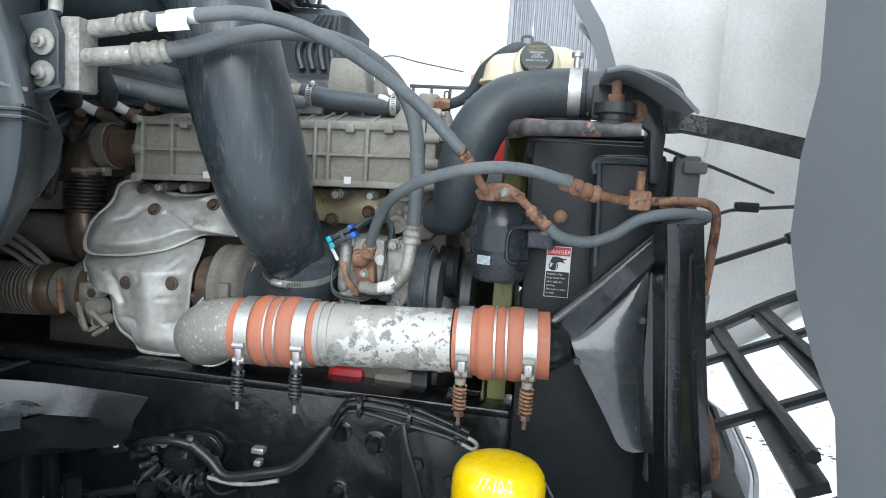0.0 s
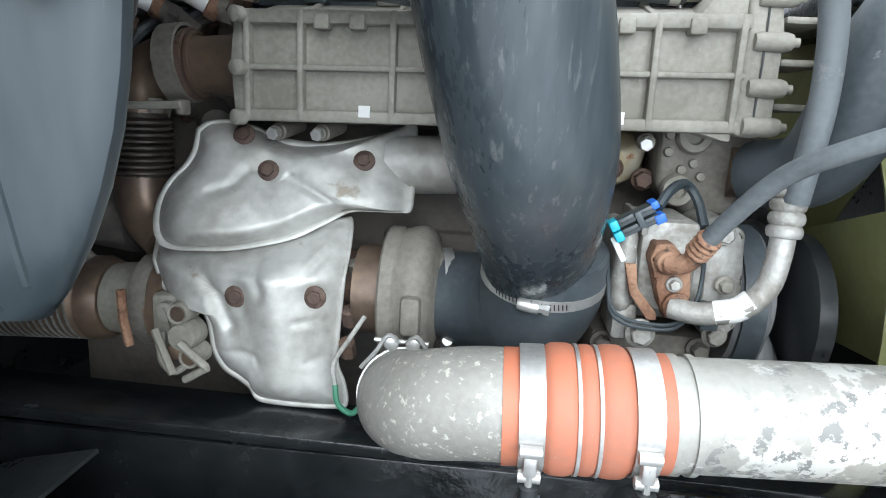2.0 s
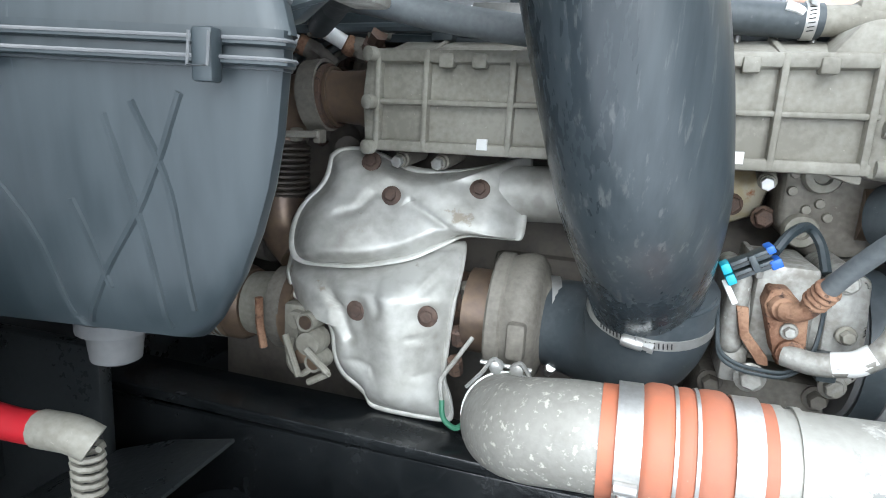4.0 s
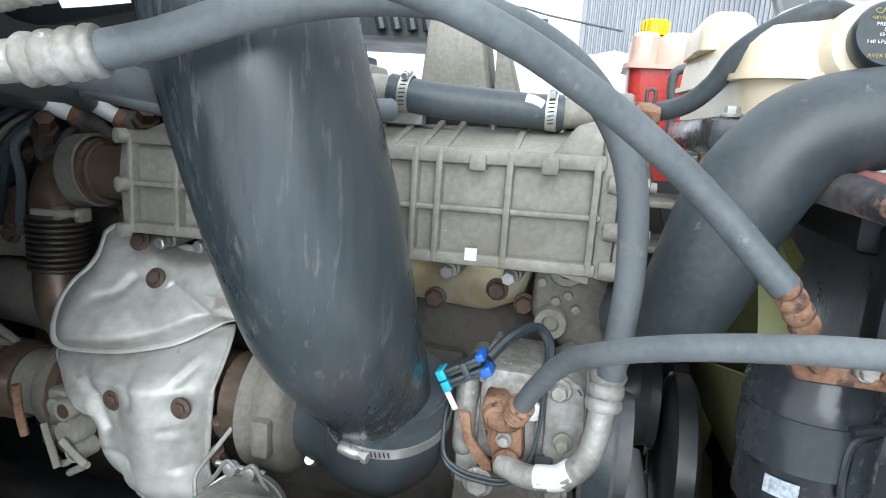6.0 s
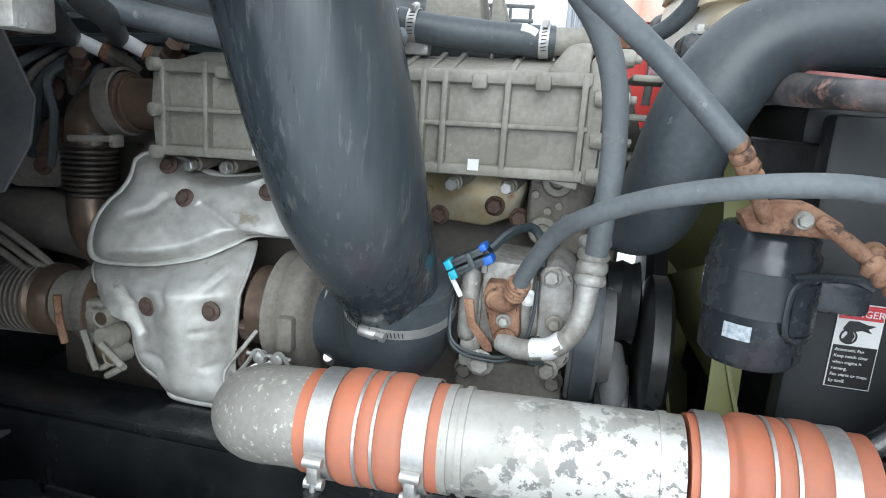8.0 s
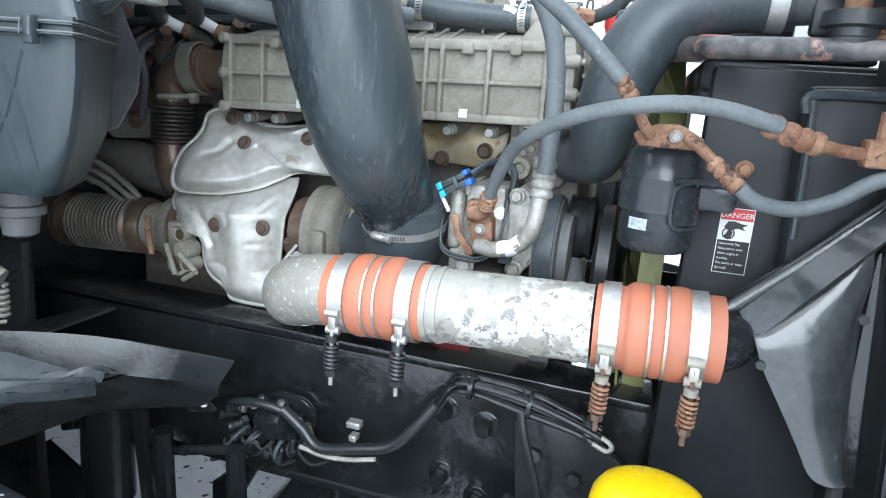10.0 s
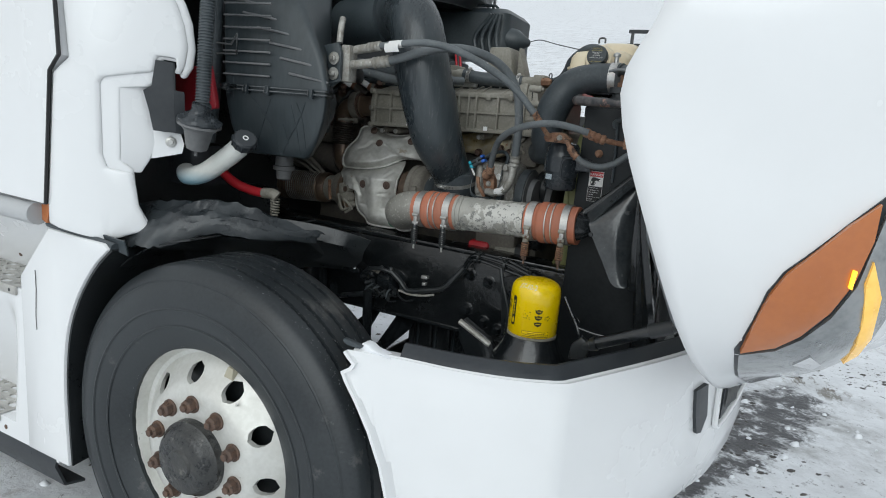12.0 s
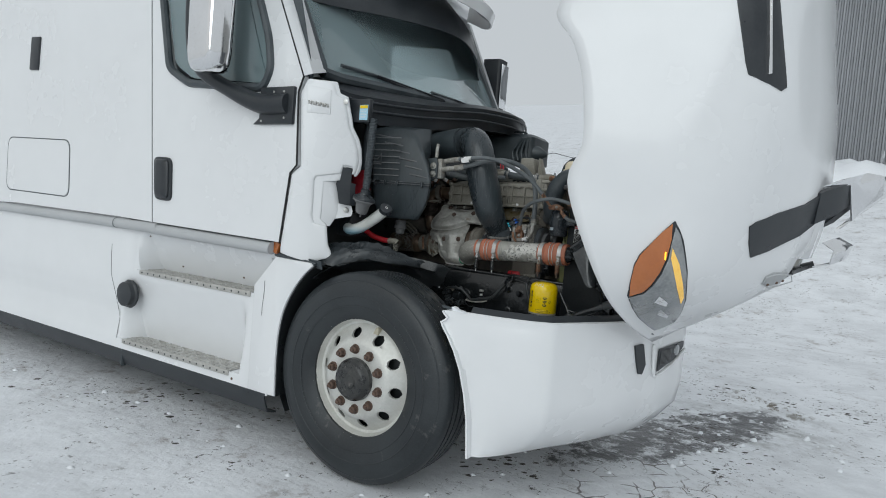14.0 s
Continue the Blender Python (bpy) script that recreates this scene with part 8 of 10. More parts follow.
fx = [-7.5, -5.5, -4.0, -3.2, -2.9] + [-2.72 + 0.02 * k for k in range(17)] + [-2.3, -2.1, -1.9, -1.75] + [-1.70 + 0.0165 * k for k in range(26)]
fz = [0.305, 0.335, 0.365, 0.371, 0.3725, 0.41, 0.47, 0.53, 0.56, 0.60, 0.64, 0.68, 0.72, 0.76, 0.80, 0.815, 0.8215, 0.8225, 0.86, 0.90, 0.94, 0.98, 1.02, 1.05, 1.08]
part("step_wall", sheet([[(x, fairing_depth(x, z), z) for x in fx] for z in fz], 0.004), "paint", fair, "white skirt with two step recesses", angle=35)
part("panel_gap", tube([(-2.64, 0.336, 1.07), (-2.645, 0.332, 0.86), (-2.64, 0.336, 0.70), (-2.63, 0.355, 0.58), (-2.65, 0.345, 0.36)], 0.0025, 6), "grey_panel", fair)
part("bottom_strip", sheet([[(x, 0.35 + dy, z) for x in (-7.5, -4.0, -2.6, -1.9, -1.30)] for z, dy in ((0.318, 0.0), (0.29, -0.006), (0.22, 0.02), (0.205, 0.08))], 0.008), "trim_black", fair, "black rubber strip along the bottom")
part("strip_joint", box((-2.58, 0.338, 0.205), (-2.57, 0.37, 0.315), 0.003), "rubber", fair)
for x, z in ((-2.40, 1.04), (-1.66, 0.875), (-2.2, 0.875), (-1.56, 0.34)):
    part("screw", lathe([(0.008, 0), (0.008, 0.004), (0.004, 0.005)], (x, fairing_depth(x, z) - 0.001, z), (0, -1, 0), 10), "bolt", fair)
part("tank_cap", lathe([(0.088, 0), (0.088, 0.012), (0.078, 0.02), (0.075, 0.045), (0.06, 0.05), (0.0, 0.05)], (-2.53, 0.348, 0.668), (0, -1, 0), 12), "trim_black", fair, "black round filler cap")


def tread(x0, x1, y0, y1, z):
    """A perforated plate: raised oval holes in staggered rows."""
    bm = bmesh.new()
    nx, ny = 17, 4
    sx, sy = (x1 - x0) / nx, (y1 - y0) / ny
    for i in range(nx):
        for j in range(ny):
            cx, cy = x0 + (i + 0.5) * sx, y0 + (j + 0.5) * sy
            sq = [bm.verts.new((cx + a * sx / 2, cy + b * sy / 2, z)) for a, b in ((-1, -1), (0, -1), (1, -1), (1, 0), (1, 1), (0, 1), (-1, 1), (-1, 0))]
            big = 0.40 if (i + j) % 2 else 0.24
            lips = []
            for rr, dz in ((big + 0.05, 0.003), (big, 0.003), (big, -0.012)):
                lips.append([bm.verts.new((cx + rr * sx * math.cos(t), cy + rr * sy * math.sin(t), z + dz)) for t in [math.pi * 1.25 + math.pi / 4 * k for k in range(8)]])
            prev = sq
            for lp in lips:
                for k in range(8):
                    bm.faces.new((prev[k], prev[(k + 1) % 8], lp[(k + 1) % 8], lp[k]))
                prev = lp
    bmesh.ops.remove_doubles(bm, verts=bm.verts, dist=0.0002)
    return bm


for x0, x1, z in ((-2.43, -1.455, 0.828), (-2.57, -1.585, 0.378)):
    st = part("step", tread(x0, x1, 0.34, 0.49, z), "step", fair, "dull perforated metal step")
    part("step_nose", box((x0, 0.332, z - 0.026), (x1, 0.341, z + 0.003), 0.003), "step", st)
    # Black discs on the solid nose stand in for shaded holes.
    for k in range(17):
        part("nose_hole", lathe([(0.0, 0.0), (0.0055, 0.0), (0.006, 0.001)], (x0 + (k + 0.5) * (x1 - x0) / 17, 0.3312, z - 0.012), (0, 1, 0), 8), "black_dull", st)
    # Dark sheet below the plate stands in for shade seen through its holes.
    part("hole_backing", box((x0, 0.342, z - 0.03), (x1, 0.49, z - 0.025)), "rubber", st)

# fine joints between the fairing panels
for pts in ([(-2.72, 0.3265, 0.96), (-2.72, 0.3265, 0.913), (-2.712, 0.3265, 0.778), (-2.683, 0.3285, 0.71), (-2.647, 0.3525, 0.544), (-2.63, 0.354, 0.48)], [(-1.352, 0.3345, 0.90), (-1.351, 0.3345, 0.845), (-1.358, 0.3345, 0.763), (-1.357, 0.3345, 0.719)]):
    part("panel_joint", tube(pts, 0.0016, 6, 2), "plastic_grey", fair)

# ---- engine bay beside the cowl ----
wf = thing("washer_filler", (-0.95, 0.58, 1.2), "whitish washer filler neck, blue fluid inside, black cap", "filler neck")
def fluid_plastic():
    """Milky plastic through which a pool of blue fluid shows, up to its level."""
    m = surf("milky_plastic_with_fluid", (0.66, 0.67, 0.64), (0.56, 0.58, 0.55), 0.42, scale=12, amount=0.6, bump=0.05)
    n, l = m.node_tree.nodes, m.node_tree.links
    b = n["Principled BSDF"]
    base = b.inputs["Base Color"].links[0].from_socket
    geo, xyz, mr, mix = n.new("ShaderNodeNewGeometry"), n.new("ShaderNodeSeparateXYZ"), n.new("ShaderNodeMapRange"), n.new("ShaderNodeMix")
    mr.inputs[1].default_value, mr.inputs[2].default_value, mr.inputs[3].default_value, mr.inputs[4].default_value = 1.188, 1.226, 0.75, 0.0
    mix.data_type = "RGBA"
    mix.inputs[7].default_value = (0.10, 0.31, 0.43, 1)
    l.new(geo.outputs["Position"], xyz.inputs[0])
    l.new(xyz.outputs[2], mr.inputs[0])
    l.new(mr.outputs[0], mix.inputs[0])
    l.new(base, mix.inputs[6])
    l.new(mix.outputs[2], b.inputs["Base Color"])
    return m


part("neck", tube([(-1.055, 0.61, 1.208), (-1.025, 0.59, 1.203), (-0.985, 0.58, 1.207), (-0.945, 0.58, 1.220), (-0.905, 0.58, 1.243), (-0.845, 0.58, 1.282), (-0.798, 0.58, 1.318)], 0.0275, 24, 6), fluid_plastic(), wf, "milky plastic neck, blue fluid at its foot")
wcd = Vector((0.62, -0.35, 0.70)).normalized()
wc = part("cap", lathe([(0.029, 0), (0.032, 0.004), (0.032, 0.024), (0.028, 0.029), (0.0, 0.029)], (-0.800, 0.578, 1.311), wcd, 24), "trim_black", wf, "black ribbed cap with a washer mark")
for k in range(12):
    a = 2 * math.pi * k / 12
    u = wcd.orthogonal().normalized()
    v = wcd.cross(u)
    p = Vector((-0.800, 0.578, 1.311)) + (u * math.cos(a) + v * math.sin(a)) * 0.032
    part("grip", tube([p + wcd * 0.004, p + wcd * 0.024], 0.0028, 6, 1), "trim_black", wc)
part("washer_mark", ring(0.005, 0.0008, 0.003, Vector((-0.800, 0.578, 1.311)) + wcd * 0.0295, wcd, 12), "white", wc)
part("tank", skin(bmesh.new(), [roundpoly([(-1.2, 0.64), (-1.05, 0.64), (-1.05, 0.80), (-1.2, 0.80)], z, 0.05) for z in (1.165, 1.18, 1.27, 1.285)]), "trim_black", wf, "dark washer tank")
cup = thing("air_vent_cup", (-0.90, 0.5, 1.33), "grey plastic cup under a black rubber bellows boot", "cup")
cax = Vector((0.22, -0.06, 1)).normalized()
part("cup", lathe([(0.004, -0.016), (0.005, -0.002), (0.018, 0.0), (0.026, 0.004), (0.029, 0.012), (0.036, 0.05), (0.048, 0.064), (0.0555, 0.067), (0.0555, 0.074), (0.03, 0.074)], (-0.879, 0.49, 1.290), cax, 28), "plastic_grey", cup, "weathered grey cup")
bm = lathe([(0.0555, 0), (0.058, 0.005), (0.055, 0.011), (0.046, 0.015), (0.042, 0.018), (0.034, 0.024), (0.026, 0.03), (0.0235, 0.036), (0.024, 0.05)], Vector((-0.879, 0.49, 1.290)) + cax * 0.073, cax, 36)
for v in bm.verts:
    v.co += Vector((0.5, -0.5, 1)) * 0.008 * noise.noise(v.co * 38)
part("boot", bm, "gloss_black", cup, "glossy crumpled black rubber boot")
cprof = [(0.0165, 0.0)]
for k in range(48):
    cprof += [(0.0165, 0.0075 * k), (0.0195, 0.0075 * k + 0.002), (0.0195, 0.0075 * k + 0.004), (0.0165, 0.0075 * k + 0.006)]
part("ribbed_hose", lathe(cprof, (-0.863, 0.494, 1.404), (0.0, 0.06, 1), 18), "rubber", cup, "ribbed black hose")
rp = thing("red_cover", (-0.95, 0.62, 1.45), "dark red plastic cover in the engine bay", "cover")
part("panel", prism(soft2([(-1.09, 1.38), (-0.925, 1.40), (-0.955, 1.52), (-1.09, 1.50)], 0.012), 0.60, 0.615, 0.003), surf("dark_red_plastic", (0.30, 0.015, 0.025), (0.2, 0.012, 0.02), 0.4, bump=0.05), rp)
part("bracket", box((-0.925, 0.61, 1.462), (-0.90, 0.65, 1.472), 0.002), "black_paint", rp)
flap = thing("rubber_flap", (-1.0, 0.4, 1.4), "stiff black plastic flap at the cowl edge", "flap")
fl = [[(-0.980, 0.446, 1.512), (-0.964, 0.461, 1.511), (-0.951, 0.476, 1.509)], [(-0.987, 0.439, 1.446), (-0.970, 0.457, 1.445), (-0.950, 0.478, 1.440)], [(-1.000, 0.424, 1.433), (-0.970, 0.456, 1.430), (-0.950, 0.478, 1.425)], [(-0.992, 0.434, 1.385), (-0.968, 0.457, 1.380), (-0.948, 0.479, 1.375)], [(-0.984, 0.441, 1.332), (-0.964, 0.463, 1.329), (-0.947, 0.482, 1.329)]]
part("flap", sheet(fl + [[(x, y + 0.005, z) for x, y, z in r] for r in reversed(fl)]), "trim_black", flap)
part("fold", sheet([[fl[1][2], fl[3][2], fl[4][2]], [tuple(Vector(p) + Vector((0.014, 0.022, -0.004))) for p in (fl[1][2], fl[3][2], fl[4][2])]]), "trim_black", flap)
solo("bay_post", tube([(-1.03, 0.66, 1.30), (-1.02, 0.67, 1.45), (-1.01, 0.67, 1.79)], 0.026, 14), "rubber", "black upright drain tube in the bay", "tube")
rhose = thing("red_hose", (-0.95, 0.75, 1.16), "red air hose with a grey fitting and spring", "hose")
part("hose_body", tube([(-1.10, 0.74, 1.24), (-1.05, 0.75, 1.20), (-0.99, 0.75, 1.172), (-0.93, 0.76, 1.158), (-0.885, 0.765, 1.156)], 0.0145, 14), "red", rhose)
part("fitting", tube([(-0.895, 0.765, 1.156), (-0.86, 0.765, 1.158), (-0.845, 0.77, 1.15)], 0.0165, 14, 3), "cast", rhose)
coil = [(-0.858 + 0.012 * math.cos(a), 0.775 + 0.012 * math.sin(a), 1.142 - 0.05 * a / (2 * math.pi * 6)) for a in [2 * math.pi * 6 * k / 60 for k in range(61)]]
part("spring", tube(coil, 0.003, 6, 1, smooth=False), "cast", rhose)


# ---- hood fittings ----
from mathutils.bvhtree import BVHTree

_v = [Vector(p) for r in hood_rows for p in r]
_w = len(hood_rows[0])
_f = [(i * _w + j, i * _w + j + 1, (i + 1) * _w + j + 1, (i + 1) * _w + j) for i in range(len(hood_rows) - 1) for j in range(_w - 1)]
HOOD_TREE = BVHTree.FromPolygons(_v, _f)


def patch(outline, way, lift, rings=7, bm=None, edge=0.006, bulge=0.0):
    """A panel laid on the hood's skin: an outline near it, drawn in towards its middle and set down along a direction."""
    d = Vector(way).normalized()
    line = [Vector(p) for p in outline]
    c = sum(line, Vector()) / len(line)

    def down(p, up):
        hit = HOOD_TREE.ray_cast(p - d * 0.5, d)
        q, nrm = (hit[0], hit[1]) if hit[0] else (p, -d)
        if nrm.dot(d) > 0:
            nrm = -nrm
        return q + nrm * up
    rows = [[down(p, -0.01) for p in line], [down(p, lift) for p in line]]
    for k in range(1, rings):
        s = 1 - k / rings
        rows.append([down(c + (p - c) * s, lift + bulge * (1 - s * s)) for p in line])
    return skin(bm or bmesh.new(), rows)


LAMP_WAY = (-0.35, 0.72, 0.6)
lamp_line = [(0.629, 0.409, 1.371), (0.648, 0.42, 1.335), (0.661, 0.433, 1.30), (0.67, 0.455, 1.245), (0.675, 0.487, 1.19), (0.669, 0.54, 1.13), (0.659, 0.61, 1.075), (0.632, 0.70, 1.02), (0.598, 0.79, 0.965), (0.555, 0.82, 0.93), (0.507, 0.815, 0.905),
             (0.492, 0.72, 0.94), (0.478, 0.638, 0.975), (0.471, 0.55, 1.025), (0.468, 0.475, 1.075), (0.482, 0.44, 1.14), (0.499, 0.41, 1.199), (0.518, 0.40, 1.235), (0.54, 0.398, 1.263), (0.59, 0.40, 1.326)]
lampc = sum((Vector(p) for p in lamp_line), Vector()) / len(lamp_line)
lamp = part("headlamp", patch([lampc + (Vector(p) - lampc) * 1.002 for p in lamp_line], LAMP_WAY, 0.003), "trim_black", HOOD, "headlamp with amber and clear lens")
amber_line = [(0.620, 0.410, 1.352), (0.620, 0.418, 1.30), (0.608, 0.427, 1.24), (0.588, 0.438, 1.185), (0.56, 0.455, 1.13), (0.53, 0.47, 1.10), (0.48, 0.475, 1.078), (0.488, 0.44, 1.14), (0.505, 0.413, 1.195), (0.523, 0.403, 1.23), (0.545, 0.40, 1.258), (0.59, 0.402, 1.318)]
clear_line = [(0.628, 0.42, 1.352), (0.646, 0.425, 1.32), (0.66, 0.445, 1.26), (0.667, 0.49, 1.185), (0.661, 0.54, 1.125), (0.65, 0.61, 1.07), (0.625, 0.70, 1.015), (0.592, 0.78, 0.965), (0.552, 0.805, 0.933), (0.512, 0.795, 0.912),
              (0.498, 0.71, 0.945), (0.485, 0.63, 0.98), (0.478, 0.55, 1.025), (0.477, 0.48, 1.07), (0.53, 0.475, 1.09), (0.563, 0.46, 1.122), (0.592, 0.444, 1.175), (0.612, 0.432, 1.235), (0.622, 0.42, 1.30)]
part("clear_lens", patch([lampc + (Vector(p) - lampc) * 1.014 for p in clear_line], LAMP_WAY, 0.010, bulge=0.004), "lamp_clear", lamp, "clear grey lens over a silver reflector")
part("amber_lens", patch([lampc + (Vector(p) - lampc) * 1.03 for p in amber_line], LAMP_WAY, 0.0115, bulge=0.004), "amber", lamp, "amber turn signal lens")
part("lit_lamp", patch([(0.599, 0.42, 1.264), (0.605, 0.421, 1.262), (0.603, 0.43, 1.236), (0.598, 0.428, 1.238)], LAMP_WAY, 0.017, 3), "amber_lit", lamp, "small lit amber lamp")
part("lit_strip", patch([(0.630, 0.412, 1.268), (0.652, 0.436, 1.212), (0.658, 0.50, 1.14), (0.655, 0.555, 1.09), (0.642, 0.585, 1.062), (0.640, 0.50, 1.12), (0.636, 0.449, 1.175), (0.626, 0.42, 1.235)], LAMP_WAY, 0.0165, 3), surf("glowing_amber_light_guide", (0.85, 0.57, 0.16), (0.72, 0.44, 0.10), 0.18, metal=0.2, scale=30, amount=0.8, coat=0.6, emit=((1.0, 0.54, 0.06), 0.42)), lamp, "glowing amber light strip")
# Chrome patches laid over the lens imitate bright glints.
for a, b in (((0.60, 0.55, 1.075), (0.56, 0.52, 1.065)), ((0.585, 0.66, 1.01), (0.55, 0.62, 1.015))):
    part("reflector", patch([a, ((a[0] + b[0]) / 2 + 0.012, a[1] + 0.02, a[2] - 0.02), b, ((a[0] + b[0]) / 2, b[1] - 0.02, b[2] + 0.03)], LAMP_WAY, 0.0165, 3), "chrome", lamp, "chrome patch standing in for a lens glint")
vent_line = [(0.70, 0.40, 2.44), (0.86, 0.52, 2.46), (0.873, 0.507, 2.17), (0.918, 0.57, 1.90), (0.922, 0.575, 1.872), (0.908, 0.552, 1.856), (0.86, 0.49, 1.875), (0.812, 0.448, 1.894), (0.80, 0.441, 1.93), (0.752, 0.418, 2.15)]
vent = part("side_vent", patch(vent_line, (-0.6, 0.8, 0.0), 0.004), "trim_black", HOOD, "dark blue-black vent with chrome blade")
part("blade", patch([(0.815, 0.46, 2.44), (0.83, 0.47, 2.44), (0.872, 0.50, 1.905), (0.862, 0.49, 1.90)], (-0.6, 0.8, 0.0), 0.014, 3), "chrome", vent, "thin chrome blade")
bar_line = [(0.842, 0.62, 1.376), (0.865, 0.64, 1.395), (0.933, 0.734, 1.437), (1.0, 0.90, 1.485), (1.062, 0.985, 1.53), (1.045, 0.985, 1.41), (1.0, 0.93, 1.36), (0.957, 0.86, 1.33), (0.90, 0.78, 1.29), (0.855, 0.705, 1.26), (0.848, 0.66, 1.31)]
bar_way = (-0.87, 0.44, 0.2)
part("side_bar", patch(bar_line, bar_way, 0.006), "trim_black", HOOD, "wide dark trim bar across the nose")
part("side_bar_front", sheet([[(1.062, 0.97, 1.535), (1.12, 1.05, 1.57), (1.185, 1.18, 1.61), (1.21, 1.5, 1.625), (1.185, 1.82, 1.61), (1.12, 1.95, 1.57), (1.062, 2.03, 1.535)], [(1.05, 0.97, 1.41), (1.12, 1.06, 1.455), (1.19, 1.2, 1.53), (1.215, 1.5, 1.56), (1.19, 1.8, 1.53), (1.12, 1.94, 1.455), (1.05, 2.03, 1.41)]], 0.03), "trim_black", HOOD, "black grille bar")
part("grille_chrome", sheet([[(1.06, 0.99, 1.56), (1.13, 1.06, 1.60), (1.215, 1.2, 1.645), (1.25, 1.5, 1.665), (1.215, 1.8, 1.645), (1.13, 1.94, 1.60)], [(1.16, 1.12, 1.585), (1.20, 1.18, 1.61), (1.275, 1.25, 1.64), (1.31, 1.5, 1.655), (1.275, 1.75, 1.64), (1.2, 1.9, 1.60)], [(1.18, 1.15, 1.44), (1.22, 1.19, 1.50), (1.285, 1.26, 1.56), (1.315, 1.5, 1.58), (1.285, 1.74, 1.56), (1.2, 1.9, 1.50)], [(1.13, 1.15, 1.40), (1.15, 1.2, 1.42), (1.2, 1.26, 1.47), (1.22, 1.5, 1.5), (1.2, 1.74, 1.47), (1.15, 1.9, 1.42)]], 0.006), "chrome", HOOD, "chrome grille surround, reflecting snow", angle=60)
part("grille_chrome", sheet([[(1.085, 1.06, 1.34), (1.12, 1.13, 1.36), (1.145, 1.3, 1.37)], [(1.13, 1.10, 1.31), (1.175, 1.15, 1.33), (1.20, 1.3, 1.34)], [(1.12, 1.10, 1.25), (1.16, 1.15, 1.27), (1.18, 1.3, 1.28)], [(1.06, 1.05, 1.235), (1.09, 1.1, 1.245), (1.12, 1.3, 1.25)]], 0.005), "chrome", HOOD, "chrome lower grille end", angle=60)
# The recess is white; flat grey colour stands in for its shade.
rec = [(0.89, 0.885, 1.155), (0.905, 0.86, 1.185), (0.935, 0.89, 1.20), (0.985, 0.97, 1.20), (0.99, 0.98, 1.175), (0.95, 0.975, 1.155), (0.912, 0.93, 1.14)]
recp = part("tow_recess", patch(rec, (-0.74, 0.39, 0.54), 0.002), "grey_panel", HOOD, "oval tow hook recess, its shade given as grey")
part("recess_rim", closed_tube([tuple(Vector(p) + Vector((0.006, -0.004, -0.004))) for p in rec], 0.003, 6), "grey_panel", recp)
for p in ((0.905, 0.895, 1.158), (0.935, 0.92, 1.168), (0.955, 0.945, 1.178)):
    part("screw", lathe([(0.006, 0), (0.006, 0.004)], Vector(p) + Vector((0.008, -0.005, -0.006)), (0.74, -0.39, -0.54), 8), "bolt", recp)
# inner edge liners, both sides
inner = [(0.44, 0.86, 0.88), (0.40, 0.75, 0.95), (0.34, 0.64, 1.06), (0.281, 0.56, 1.229), (0.267, 0.58, 1.273), (0.254, 0.60, 1.33), (0.251, 0.62, 1.381), (0.252, 0.62, 1.455), (0.269, 0.64, 1.527), (0.25, 0.60, 1.60), (0.24, 0.58, 1.75), (0.215, 0.58, 1.90), (0.165, 0.58, 2.03), (0.10, 0.58, 2.13)]
outer = [(0.474, 0.95, 0.84), (0.428, 0.70, 0.93), (0.374, 0.49, 1.065), (0.319, 0.37, 1.23), (0.307, 0.36, 1.275), (0.292, 0.345, 1.33), (0.277, 0.336, 1.385), (0.258, 0.325, 1.455), (0.264, 0.32, 1.53), (0.294, 0.316, 1.62), (0.292, 0.316, 1.75), (0.268, 0.316, 1.89), (0.217, 0.316, 2.02), (0.148, 0.316, 2.115)]
for s in (0, 1):
    def side(p, dx=0.0):
        return (p[0] + dx, 3.0 - p[1] if s else p[1], p[2])
    part("arch_liner", sheet([[side(p, 0.012) for p in outer], [side(Vector(p) * 0.5 + Vector(q) * 0.5, 0.004) for p, q in zip(inner, outer)], [side(p) for p in inner], [side(p, 0.06) for p in inner]], 0.004), "liner", HOOD, "dark grey plastic arch liner", angle=60)
part("inner_rib", sheet([[(0.62, 2.52, 1.25), (0.70, 2.50, 1.75), (0.70, 2.5, 2.2)], [(0.585, 2.50, 1.25), (0.66, 2.48, 1.75), (0.66, 2.48, 2.2)]], 0.01), "paint_in", HOOD)
# grille slats seen from behind, low in the nose


def on_grille(x, y):
    return (x, y, 1.026 + 0.4 * (x - 0.556))


grille = part("grille", sheet([[on_grille(0.36 + 0.12 * (y - 1.3) + e, y) for y in (0.98, 1.3, 1.7, 2.02)] for e in (0, 0.05)], 0.02), "black_dull", HOOD, "black grille seen from behind")
for x0 in (0.50, 0.635, 0.77, 0.905):
    part("slat", sheet([[on_grille(x0 + 0.125 * (y - 1.3) + e, y) for y in (0.98, 1.15, 1.3, 1.6, 1.9, 2.02)] for e in (-0.022, 0.0, 0.026)], 0.018), "black_dull", grille)
    part("slat_rib", tube([on_grille(x0 + 0.125 * (y - 1.3) + 0.0, y)[:2] + (on_grille(x0, y)[2] + 0.03,) for y in (0.98, 1.3, 1.6, 2.0)], 0.012, 6), "black_dull", grille)
for y in (1.27, 1.66):
    part("cross_bar", tube([on_grille(0.36 + 0.12 * (y - 1.3), y), on_grille(0.98, y + 0.05)], 0.013, 8, 1), "black_dull", grille)
part("grille_edge", tube([on_grille(0.52, 1.90), on_grille(0.80, 2.04), on_grille(1.05, 2.06)], 0.018, 8), "black_dull", grille)
